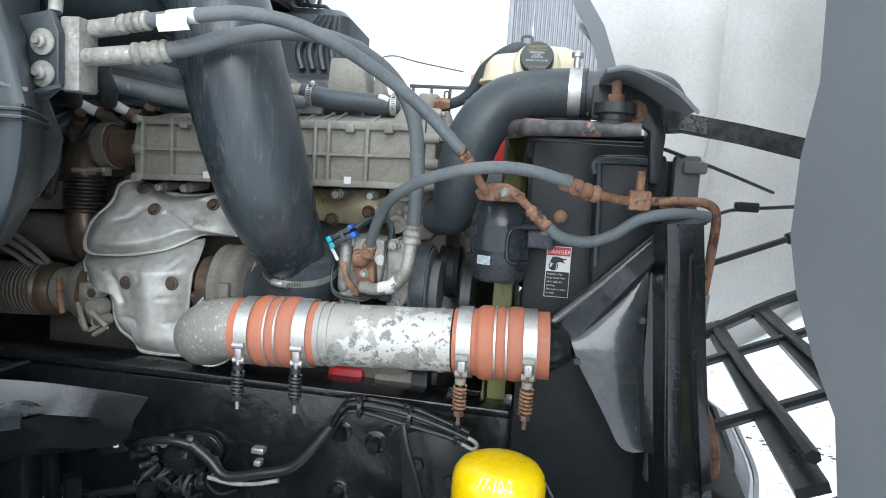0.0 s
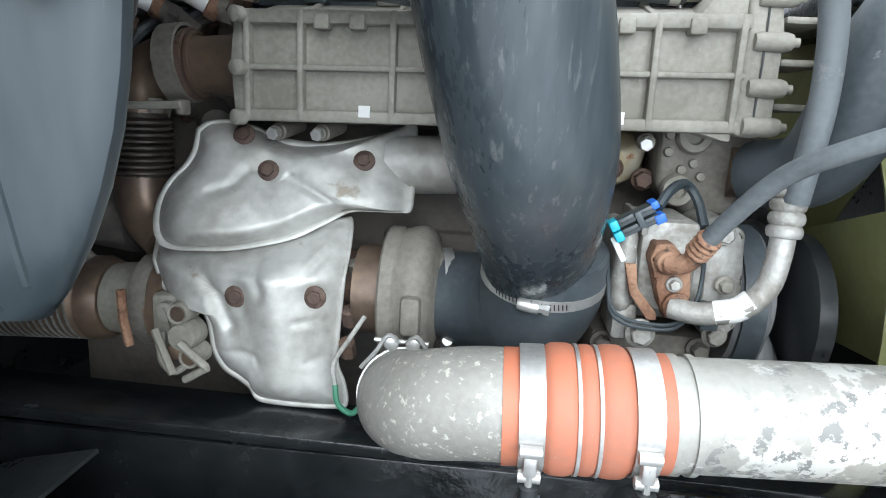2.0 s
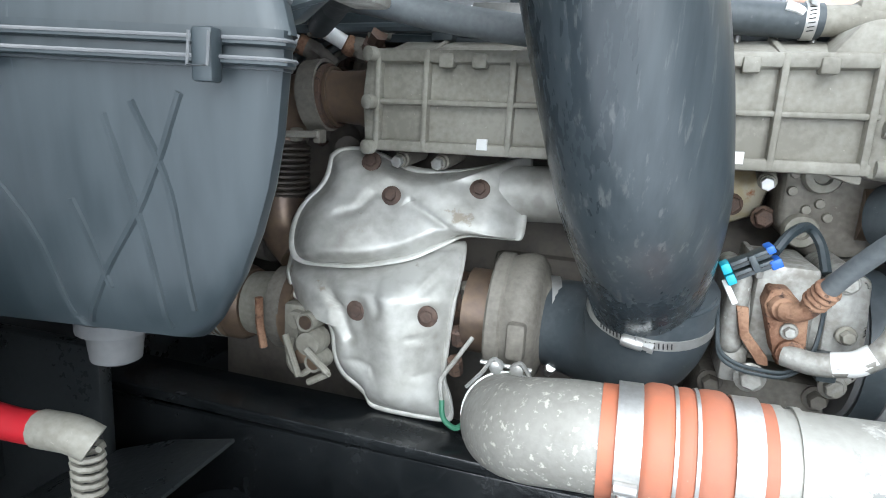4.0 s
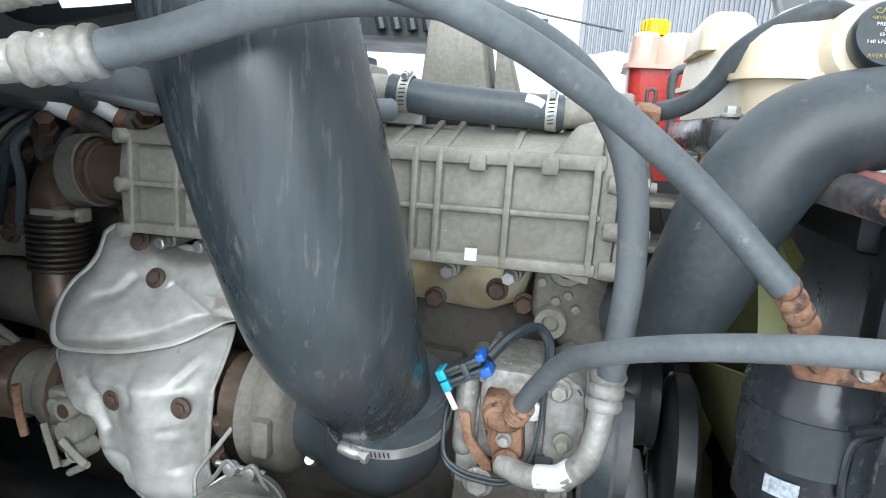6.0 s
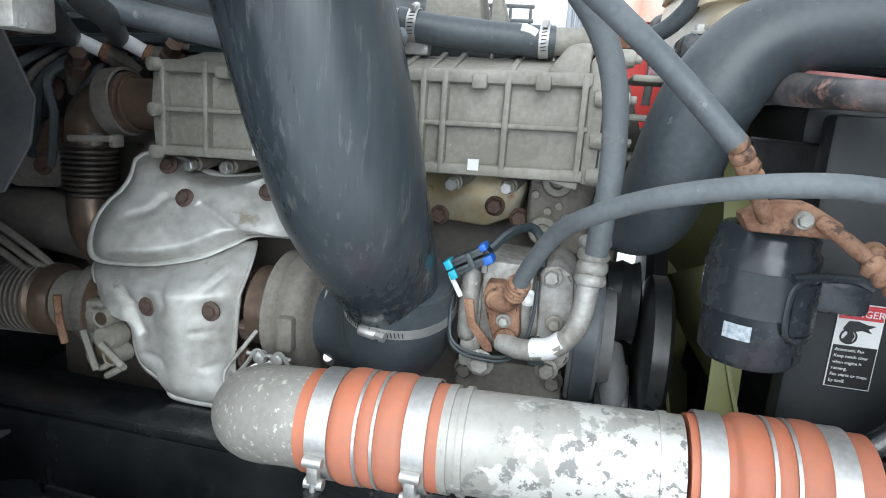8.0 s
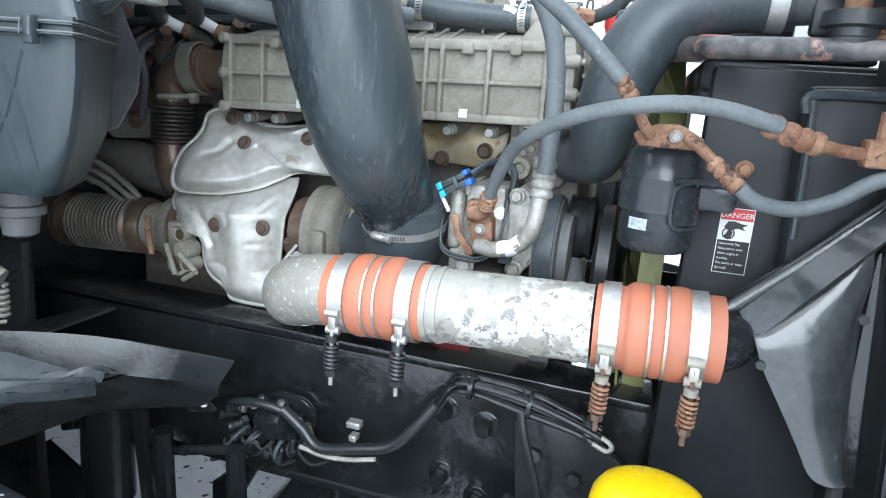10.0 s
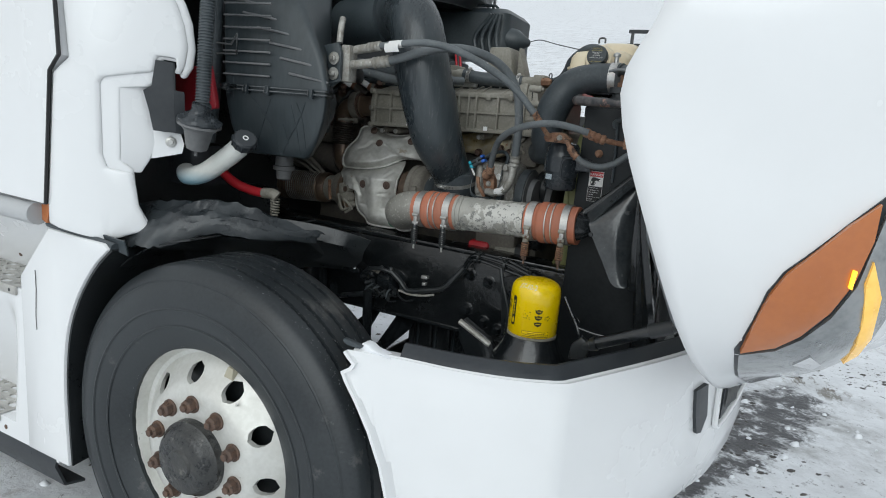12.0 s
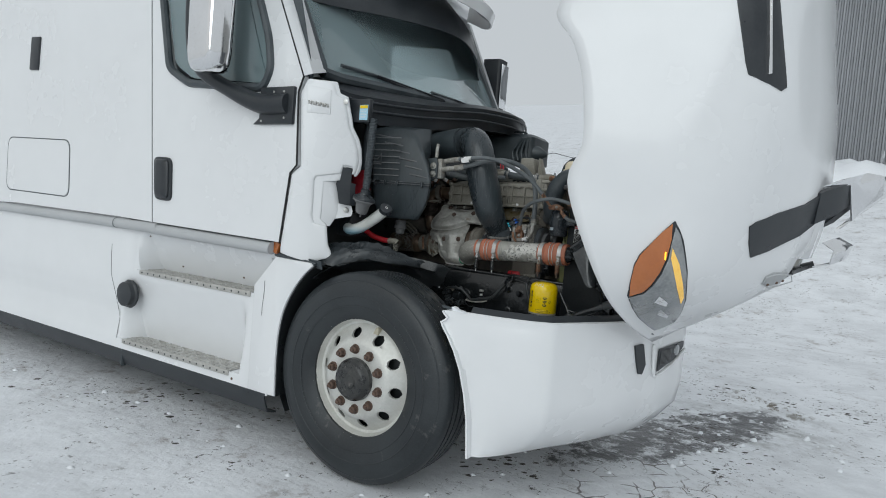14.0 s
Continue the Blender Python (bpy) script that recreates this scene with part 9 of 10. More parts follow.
# strap, cable, rods and prop tube between radiator and hood
strap = thing("hood_strap", (0.2, 0.95, 1.52), "black woven webbing strap holding the hood", "strap")
part("webbing", sheet([[(0.19, 0.93, 1.534), (0.30, 0.96, 1.523), (0.42, 1.0, 1.508)], [(0.19, 0.93, 1.506), (0.30, 0.96, 1.494), (0.42, 1.0, 1.476)]], 0.004), surf("woven_webbing", (0.022, 0.024, 0.027), (0.09, 0.09, 0.09), 0.8, scale=60, amount=0.8, fine=420, bump=0.6), strap)
part("stitching", sheet([[(0.205, 0.929, 1.531), (0.245, 0.940, 1.527)], [(0.205, 0.929, 1.508), (0.245, 0.940, 1.503)]], 0.005), surf("grey_stitching", (0.16, 0.16, 0.16), (0.03, 0.03, 0.03), 0.8, scale=200, amount=1.0, fine=500, bump=0.6), strap, "worn grey stitching")
solo("strap_cable", tube([(0.20, 0.98, 1.483), (0.30, 1.06, 1.462), (0.42, 1.15, 1.432)], 0.003, 6), "black_dull", "thin black cable beside the strap", "cable")
rod = thing("hood_rod", (0.33, 1.2, 1.3), "thin black rod with a ball end", "rod")
part("rod", tube([(0.27, 1.15, 1.275), (0.48, 1.2, 1.355)], 0.006, 8, 1), "black_dull", rod)
part("ball", lathe([(0.004, -0.01), (0.011, -0.004), (0.011, 0.006), (0.004, 0.01)], (0.475, 1.2, 1.353), (1, 0.2, 0.4), 10), "black_dull", rod)
wr = thing("lamp_wire", (0.36, 1.2, 1.38), "thin wire with a black plug to the headlamp", "wire")
part("lead", tube([(0.30, 1.15, 1.37), (0.35, 1.18, 1.392), (0.39, 1.2, 1.40), (0.50, 1.22, 1.412)], 0.0035, 6), "black_dull", wr)
part("plug", box((0.375, 1.19, 1.395), (0.415, 1.21, 1.413), 0.003), "black_dull", wr)
prop = thing("hood_prop", (0.25, 0.8, 0.95), "black round hood support tube above the bumper", "tube")
part("tube", tube([(0.150, 0.80, 0.908), (0.25, 0.80, 0.957), (0.43, 0.80, 1.045)], 0.0155, 16, 2), "black_paint", prop)
part("end_fork", tube([(0.128, 0.80, 0.897), (0.165, 0.80, 0.915)], [0.010, 0.019], 12, 2), "black_dull", prop)
part("foot", prism([(0.10, 0.86), (0.145, 0.87), (0.150, 0.91), (0.128, 0.925), (0.105, 0.90)], 0.79, 0.81, 0.004), "black_dull", prop)
part("sleeve", tube([(0.285, 0.80, 0.974), (0.335, 0.80, 0.998)], 0.0185, 14, 1), "black_dull", prop)

# ---- oil filter on its base ----
fb = thing("filter_base", (-0.014, 0.83, 0.73), "black cast filter base below the bumper trim", "filter base")
part("dome", lathe([(0.080, -0.10), (0.080, 0.082), (0.090, 0.084), (0.0955, 0.088), (0.0965, 0.095), (0.0935, 0.101), (0.088, 0.108), (0.082, 0.122), (0.073, 0.142), (0.0675, 0.163)], (-0.008, 0.812, 0.735), (0, 0, 1), 48), "black_paint", fb, "wet black cast dome with a rolled rim")
part("bracket", box((-0.10, 0.84, 0.66), (0.08, 1.06, 0.735), 0.01), "black_paint", fb)
FC = Vector((-0.008, 0.812, 0))
FPROF = [(0.055, 0.900), (0.0615, 0.903), (0.0638, 0.907), (0.0638, 1.003), (0.0633, 1.015), (0.061, 1.027), (0.0545, 1.0365), (0.043, 1.0425), (0.024, 1.0458), (0.0, 1.0464)]
of = thing("oil_filter", (-0.014, 0.83, 0.876), "bright yellow spin-on oil filter with black printing", "oil filter")
part("can", lathe(FPROF, FC, (0, 0, 1), 48), "yellow", of, "bright yellow can")
part("base_ring", lathe([(0.057, 0), (0.0648, 0.001), (0.0648, 0.006), (0.058, 0.008)], (-0.008, 0.812, 0.897), (0, 0, 1), 40), "cast", of)


def fr(z):
    for (ra, za), (rb, zb) in zip(FPROF, FPROF[1:]):
        if z <= zb:
            return ra + (rb - ra) * max(0, (z - za) / max(1e-6, zb - za))
    return 0.01


def on_can(ang, z, up=0.0004):
    z = 0.905 + (z - 0.886) * 0.875
    r = fr(z) + up
    return FC + Vector((r * math.sin(ang), -r * math.cos(ang), z))


def mark(name, poly, mat, label="", up=0.0005):
    """A printed shape on the can: corners as (degrees round, height)."""
    bm = bmesh.new()
    line = []
    for (a, z), (b, w) in zip(poly, poly[1:] + poly[:1]):
        line += [(a + (b - a) * k / 4, z + (w - z) * k / 4) for k in range(4)]
    ca, cz_ = sum(a for a, z in line) / len(line), sum(z for a, z in line) / len(line)
    rows = [[on_can(radians(ca + (a - ca) * s), cz_ + (z - cz_) * s, up) for a, z in line] for s in (1, 0.6, 0.3, 0.05)]
    return part(name, skin(bm, rows, caps=False), mat, of, label)


mark("label_strip", [(-39, 0.913), (-30, 0.913), (-28, 0.917), (-28, 0.996), (-30, 1.0), (-37, 1.0), (-39, 0.996)], "black_ink", "black upright label strip")
for k in range(5):
    mark("strip_bar", [(-35.5, 0.945 + 0.009 * k), (-31.5, 0.945 + 0.009 * k), (-31.5, 0.951 + 0.009 * k), (-35.5, 0.951 + 0.009 * k)], "yellow", up=0.0009)
mark("strip_badge", [(-36, 0.920), (-31, 0.920), (-30, 0.930), (-33, 0.938), (-37, 0.930)], "yellow", up=0.0009)
for z in (0.966, 0.948, 0.929):
    mark("shield_mark", [(20, z + 0.006), (24, z + 0.005), (29, z + 0.0075), (34, z + 0.005), (38, z + 0.006), (36, z - 0.003), (29, z - 0.008), (22, z - 0.003)], "black_ink", "three black shield marks" if z > 0.96 else "")
    mark("shield_bar", [(24, z), (34, z), (34, z + 0.002), (24, z + 0.002)], "yellow", up=0.0009)
rnd = random.Random(4)
for k in range(26):
    a, z = -8 + 20 * rnd.random(), 0.94 + 0.026 * rnd.random()
    mark("dust_mark", [(a, z), (a + 1.3, z), (a + 1.3, z + 0.0013), (a, z + 0.0013)], "black_ink")
for p in ([(44, 0.951), (51, 0.951), (51, 0.957), (57, 0.947), (51, 0.938), (51, 0.943), (44, 0.943)],):
    mark("arrow", p, "black_ink")
    mark("arrow_inner", [(45, 0.9495), (52, 0.9495), (52, 0.9535), (55.5, 0.947), (52, 0.941), (52, 0.9445), (45, 0.9445)], "yellow", up=0.0009)
mark("text_box", [(-6, 0.886), (58, 0.886), (58, 0.906), (-6, 0.906)], "black_ink")
mark("text_box_inner", [(-5, 0.8872), (57, 0.8872), (57, 0.9048), (-5, 0.9048)], "yellow", up=0.0009)
for row, (a0, a1) in enumerate(((8, 44), (-2, 54), (-2, 52))):
    a = a0
    while a < a1:
        w = 2 + 3.5 * rnd.random()
        z = 0.8995 - 0.0048 * row
        mark("text_bar", [(a, z), (a + w, z), (a + w, z + 0.0022), (a, z + 0.0022)], "black_ink", up=0.0013)
        a += w + 1.5
for a0 in (-62, -58, -52):
    mark("scrawl", [(a0, 0.955), (a0 + 2, 0.955), (a0 + 8, 0.985), (a0 + 6, 0.985)], "black_ink")
def handwriting(text, mid, z0, z1):
    """Paint-pen figures laid round the can's shoulder."""
    cu = bpy.data.curves.new("figures", "FONT")
    cu.body, cu.size, cu.align_x, cu.resolution_u = text, 1.0, "CENTER", 2
    tmp = bpy.data.objects.new("figures", cu)
    scene.collection.objects.link(tmp)
    me = bpy.data.meshes.new_from_object(tmp.evaluated_get(bpy.context.evaluated_depsgraph_get()))
    bpy.data.objects.remove(tmp)
    bm = bmesh.new()
    bm.from_mesh(me)
    bmesh.ops.triangulate(bm, faces=bm.faces[:])
    bmesh.ops.subdivide_edges(bm, edges=bm.edges[:], cuts=2, use_grid_fill=True)
    for v in bm.verts:
        v.co = on_can(radians(mid + 15.0 * v.co.x + 2.0 * v.co.y), z0 + (z1 - z0) * v.co.y / 0.72, 0.0016)
    return part("pen_figures", bm, "white", of, "white paint-pen figures")


handwriting("17-10-2", -4, 1.0270, 1.0405)

# ---- wiring and clutter along the rail ----
loom = thing("wiring_loom", (-0.2, 1.0, 1.0), "taped black wiring loom tied along the rail", "wiring")
for dy, dz, r in ((0, 0, 0.006), (-0.010, 0.006, 0.005), (-0.004, -0.009, 0.005), (0.006, 0.010, 0.004)):
    part("cable", tube([(-0.30, 1.0 + dy, 0.985 + dz), (-0.281, 1.0 + dy, 1.019 + dz), (-0.25, 0.995 + dy, 1.03 + dz), (-0.17, 0.99 + dy, 1.022 + dz * 1.4), (-0.10, 0.985 + dy, 1.008 + dz), (-0.065, 0.98 + dy, 0.998 + dz)], r, 8), "black_paint", loom)
part("loop_end", tube([(-0.085, 0.975, 1.004), (-0.062, 0.97, 1.004), (-0.05, 0.97, 0.995), (-0.056, 0.97, 0.987), (-0.075, 0.972, 0.993)], 0.0035, 8), "alu_line", loom)
for x, z in ((-0.25, 1.03), (-0.165, 1.022), (-0.085, 1.003)):
    part("tie", ring(0.016, 0.006, 0.003, (x, 0.99, z), (1, 0, -0.1), 12), "black_dull", loom)
    part("tie_tail", tube([(x, 0.975, z + 0.01), (x - 0.008, 0.965, z + 0.03)], 0.0018, 6, 1), "black_dull", loom)
part("branch", tube([(-0.30, 1.0, 0.99), (-0.33, 0.99, 0.948), (-0.366, 0.985, 0.91), (-0.42, 0.98, 0.895), (-0.482, 0.98, 0.882), (-0.515, 0.985, 0.905), (-0.55, 0.985, 0.93)], 0.009, 10), "black_dull", loom, "taped branch")
part("branch", tube([(-0.176, 0.985, 1.01), (-0.166, 0.98, 0.973), (-0.140, 0.978, 0.896), (-0.136, 0.975, 0.83), (-0.15, 0.97, 0.76), (-0.17, 0.97, 0.70)], 0.006, 8), "black_dull", loom)
part("branch", tube([(-0.13, 0.97, 0.84), (-0.15, 0.965, 0.78), (-0.165, 0.96, 0.70)], 0.004, 8), "black_paint", loom)
part("far_branch", tube([(0.055, 0.86, 1.00), (0.075, 0.86, 0.965), (0.098, 0.86, 0.925), (0.118, 0.855, 0.87), (0.135, 0.85, 0.80), (0.14, 0.85, 0.74)], 0.0045, 8), "black_paint", loom)
part("far_branch", tube([(0.098, 0.86, 0.925), (0.15, 0.87, 0.915), (0.20, 0.875, 0.918), (0.235, 0.88, 0.912)], 0.0038, 8), "black_paint", loom)
for q in ((0.085, 0.856, 0.948), (0.105, 0.855, 0.905), (0.128, 0.85, 0.83), (0.19, 0.868, 0.918), (0.125, 0.848, 0.78)):
    part("tie_tail", tube([q, (q[0] + 0.012, q[1] - 0.006, q[2] + 0.006), (q[0] + 0.02, q[1] - 0.008, q[2] - 0.004)], 0.0016, 6, 2), "black_paint", loom)
part("clip", box((-0.433, 0.968, 0.934), (-0.411, 0.985, 0.944), 0.002), "steel", loom, "small bright metal clip")
part("clip_foot", box((-0.428, 0.968, 0.912), (-0.416, 0.985, 0.922), 0.002), "steel", loom)
part("bare_lead", tube([(-0.515, 0.98, 0.876), (-0.47, 0.975, 0.873), (-0.425, 0.975, 0.878), (-0.385, 0.975, 0.889)], 0.0038, 8), "alu_line", loom, "grey bare lead")
part("lead", tube([(-0.99, 0.98, 0.80), (-0.95, 0.975, 0.815), (-0.90, 0.975, 0.825), (-0.82, 0.975, 0.82), (-0.76, 0.98, 0.81), (-0.68, 0.98, 0.83), (-0.60, 0.98, 0.85)], 0.0085, 10), "black_dull", loom)
part("lead_end", tube([(-0.985, 0.978, 0.802), (-0.955, 0.975, 0.814)], [0.003, 0.009], 8, 2), "alu_line", loom)
mod = thing("valve_module", (-0.58, 0.99, 0.87), "greasy black valve cluster with plugs, unions and cut leads", "valve block")
rnd = random.Random(11)
part("body", lathe([(0.018, -0.03), (0.030, -0.026), (0.034, -0.012), (0.034, 0.012), (0.030, 0.024), (0.016, 0.030)], (-0.575, 1.015, 0.890), (1, -0.2, 0.15), 20), "black_paint", mod)
part("flange", prism(soft2([(-0.655, 0.872), (-0.635, 0.915), (-0.59, 0.932), (-0.535, 0.928), (-0.512, 0.90), (-0.53, 0.862), (-0.60, 0.852)], 0.014), 1.030, 1.042, 0.003), "black_paint", mod)
for k in range(15):
    a = 6.283 * k / 15 + 0.3 * rnd.random()
    x, z = -0.580 + (0.045 + 0.022 * rnd.random()) * math.cos(a), 0.888 + (0.022 + 0.014 * rnd.random()) * math.sin(a)
    d = (math.cos(a) * 0.8, -0.7 - 0.5 * rnd.random(), math.sin(a) * 0.7)
    r = 0.0055 + 0.004 * rnd.random()
    part("union", hexbolt((x, 1.012, z), d, r * 1.25, 0.011), "black_paint", mod)
    part("plug", lathe([(r, 0.010), (r * 1.05, 0.016), (r * 0.8, 0.018), (r * 0.8, 0.026), (r * 0.95, 0.028), (r * 0.9, 0.034), (r * 0.4, 0.036)], (x, 1.012, z), d, 10), "black_dull" if k % 5 else "cast_dark", mod)
for k in range(9):
    x, z = -0.625 + 0.012 * k, 0.868 + 0.01 * rnd.random()
    dx, dz = rnd.uniform(-0.05, 0.05), rnd.uniform(-0.055, -0.02)
    part("lead", tube([(x, 1.005, z), (x + dx * 0.3, 0.982, z + dz * 0.3), (x + dx * 0.8, 0.985, z + dz * 0.9), (x + dx * 1.3, 1.01, z + dz)], 0.0022 + 0.0015 * rnd.random(), 7), "black_dull" if k % 3 else "rubber", mod)
part("bare_lead", tube([(-0.655, 0.985, 0.842), (-0.635, 0.98, 0.838), (-0.612, 0.98, 0.832)], 0.0028, 7), "alu_line", mod)
part("top_hose", tube([(-0.665, 1.0, 0.905), (-0.635, 0.985, 0.925), (-0.59, 0.98, 0.934), (-0.545, 0.985, 0.925), (-0.515, 0.99, 0.90)], 0.007, 10), "black_dull", mod)
arm = thing("bracket_arm", (-0.2, 0.95, 0.82), "black stamped bracket arm below the rail", "bracket")
part("arm", prism([(-0.272, 0.835), (-0.255, 0.852), (-0.165, 0.805), (-0.14, 0.765), (-0.16, 0.70), (-0.215, 0.70), (-0.27, 0.79)], 0.93, 0.955, 0.004), "black_paint", arm)
part("edge", tube([(-0.268, 0.928, 0.842), (-0.165, 0.928, 0.792)], 0.009, 8, 1), "alu_line", arm, "bright pale edge")
bbox = thing("ribbed_box", (-0.36, 1.25, 0.5), "ribbed black battery-style box under the rail", "box")
part("body", box((-0.585, 1.2, 0.50), (-0.15, 1.3, 0.76), 0.01), "black_dull", bbox)
for k in range(6):
    x = -0.582 + 0.072 * k
    part("rib", box((x, 1.186, 0.51), (x + 0.022, 1.203, 0.755), 0.005), "black_dull", bbox)
    part("rib", box((x + 0.03, 1.192, 0.51), (x + 0.038, 1.203, 0.755), 0.003), "plastic", bbox)
hy = thing("oil_cooler", (-0.27, 1.15, 1.0), "red and grey oil lines behind the charge pipe", "oil line")
part("red_body", box((-0.357, 1.13, 0.995), (-0.285, 1.20, 1.05), 0.01), "red", hy, "dull red body")
part("grey_end", tube([(-0.262, 1.15, 1.025), (-0.185, 1.15, 1.03)], 0.019, 16, 1), "cast", hy, "grey cylinder")
part("cap", tube([(-0.19, 1.15, 1.03), (-0.16, 1.15, 1.032)], 0.03, 16, 1), "black_dull", hy)
for x in (-0.35, -0.31):
    part("bolt", hexbolt((x, 1.13, 1.01), (0, -1, 0), 0.007, 0.008), "bolt", hy)

# axle, spring, damper and steering under the bay
axle = thing("front_axle", (-0.73, 1.5, 0.45), "black forged front axle beam", "axle")
part("beam", tube([(HUB.x, 0.62, 0.50), (HUB.x, 0.80, 0.47), (HUB.x, 1.1, 0.44), (HUB.x, 1.9, 0.44), (HUB.x, 2.2, 0.47), (HUB.x, 2.38, 0.50)], 0.075, 12), "black_dull", axle)
part("knuckle", lathe([(0.09, 0), (0.11, 0.03), (0.11, 0.10), (0.07, 0.13)], (HUB.x, 0.60, HUB.z), (0, 1, 0), 20), "black_dull", axle)
spr = thing("leaf_spring", (-0.7, 1.0, 0.55), "black leaf spring pack with clamp bolts", "leaf spring")
for k, (a, b) in enumerate(((-1.55, 0.05), (-1.15, -0.62), (-1.0, -0.68))):
    part("leaf", sheet([[(a, y, 0.70 - 0.03 * k), (a * 0.65 + b * 0.35, y, 0.59 - 0.025 * k), (a * 0.37 + b * 0.63, y, 0.59 - 0.025 * k), (b * 0.86 + a * 0.14, y, 0.628 - 0.03 * k), (b, y, 0.66 - 0.03 * k)] for y in (0.985, 1.075)], 0.02), "black_dull", spr)
for x in (-0.80, -0.66):
    part("clamp_bolt", tube([(x, 0.975, 0.40), (x, 0.975, 0.72)], 0.014, 8, 1), "black_paint", spr)
    part("clamp_bolt", tube([(x + 0.05, 0.96, 0.52), (x + 0.045, 0.955, 0.86)], 0.016, 8, 1), "black_paint", spr)
damp = thing("shock_absorber", (-0.88, 0.93, 0.6), "black shock absorber standing behind the wheel", "shock absorber")
part("body", tube([(-0.84, 0.93, 0.50), (-0.86, 0.94, 0.75)], 0.034, 16, 1), "black_dull", damp)
part("shroud", tube([(-0.855, 0.94, 0.72), (-0.87, 0.96, 0.96)], 0.042, 16, 1), "black_paint", damp)
tri = thing("rail_bracket", (-0.7, 0.97, 0.95), "triangular black bracket with a snow-tipped corner", "bracket")
part("plate", prism([(-0.80, 0.99), (-0.735, 0.985), (-0.655, 0.915), (-0.70, 0.905), (-0.755, 0.93)], 0.955, 0.965, 0.002), "black_paint", tri)
part("leg", prism([(-0.825, 0.97), (-0.80, 0.97), (-0.78, 0.72), (-0.80, 0.72)], 0.95, 0.97, 0.003), "black_paint", tri)
part("stay", prism([(-0.766, 0.60), (-0.766, 0.676), (-0.671, 0.765), (-0.646, 0.765), (-0.734, 0.60)], 1.095, 1.11, 0.003), "black_paint", tri)
part("stay", prism([(-0.735, 0.546), (-0.649, 0.638), (-0.572, 0.765), (-0.50, 0.765), (-0.522, 0.717), (-0.70, 0.53)], 1.09, 1.105, 0.003), "black_paint", tri)
part("snow_tip", lathe([(0.004, 0), (0.006, 0.003), (0.003, 0.006)], (-0.672, 0.95, 0.925), (0.5, 0, 1), 8), "snow_clean", tri)
# Pan, gearbox, far rail and far skirt are added to keep the ground dark.
pan = thing("oil_sump", (-0.6, 1.5, 0.45), "black oil pan and gearbox, added to block light under the engine", "oil pan")
part("pan", box((-0.63, 1.305, 0.47), (-0.25, 1.75, 0.76), 0.03), "black_dull", pan)
part("gearbox", box((-3.0, 1.2, 0.70), (-1.0, 1.8, 0.95), 0.05), "black_dull", pan)
part("cross_member", box((-0.15, 0.95, 0.42), (0.10, 2.05, 0.62), 0.02), "black_dull", pan)
frl = thing("far_rail", (-0.8, 1.95, 0.76), "black chassis rail added on the far side to block light", "chassis rail")
part("web", box((-3, 1.94, 0.74), (0.2, 1.95, 1.02), 0.002), "black_dull", frl)
fars = thing("far_fairing", (-3.0, 2.65, 0.3), "far side skirt and wheel arch wall, added to block light", "side fairing")
part("skirt", box((-7.5, 2.62, 0.25), (-1.25, 2.66, 1.1), 0.01), "paint", fars)
part("arch_wall", box((-1.25, 2.60, 1.05), (0.1, 2.63, 1.5), 0.01), "black_dull", fars)
tank = thing("fuel_tank", (-3.5, 1.0, 0.4), "dark fuel tank behind the side fairing", "tank")
part("tank", tube([(-6.5, 0.80, 0.68), (-1.75, 0.80, 0.68)], 0.27, 20, 1), "black_dull", tank)
part("end_wall", box((-1.62, 0.57, 0.30), (-1.60, 1.04, 1.0), 0.004), "black_dull", tank)
# Far wheel, added to close the other side against light.
copy_thing(bpy.data.objects["truck_wheel"], Matrix.Translation((HUB.x, 2.55, 0.0)) @ Matrix.Rotation(math.pi, 4, "Z"))

# splash shield and wheel well
spl = thing("splash_shield", (-1.0, 0.65, 1.0), "crumpled dusty black plastic splash shield", "splash shield")
top = [(-1.24, 0.46, 1.135), (-1.10, 0.50, 1.125), (-0.98, 0.52, 1.135), (-0.88, 0.56, 1.15), (-0.80, 0.62, 1.13), (-0.72, 0.70, 1.095), (-0.655, 0.765, 1.068)]
low = [(-1.23, 0.42, 0.99), (-1.10, 0.41, 1.005), (-0.99, 0.40, 1.02), (-0.94, 0.44, 1.03), (-0.85, 0.52, 1.06), (-0.76, 0.60, 1.055), (-0.67, 0.745, 1.05)]
tl, ll = spline(top, 12), spline(low, 12)
rows = []
for k in range(17):
    s = k / 16
    rows.append([tuple(a.lerp(b, s) + Vector((0, -0.02 * math.sin(math.pi * s), 0.014 * noise.noise(Vector((a.x * 9, s * 2, 2))) + 0.022 * (0.35 - abs(noise.noise(Vector((a.x * 11 + s * 2, s * 4 - a.x * 5, 5))))) - 0.010 * abs(noise.noise(Vector((a.x * 24, s * 7, 8))))))) for a, b in zip(tl, ll)])
part("sheet", sheet(rows + [[(x, y + 0.004, z - 0.003) for x, y, z in r] for r in reversed(rows)]), "splash", spl, angle=28)
wl = [p for p in ll if p.x < -0.70]
back = [[tuple(p) for p in wl], [(p.x * 0.97, p.y + 0.20, p.z - 0.03) for p in wl], [(p.x * 0.95, p.y + 0.36, p.z - 0.14) for p in wl]]
part("wing", sheet(back + [[(x, y, z - 0.004) for x, y, z in r] for r in reversed(back)]), "black_dull", spl)
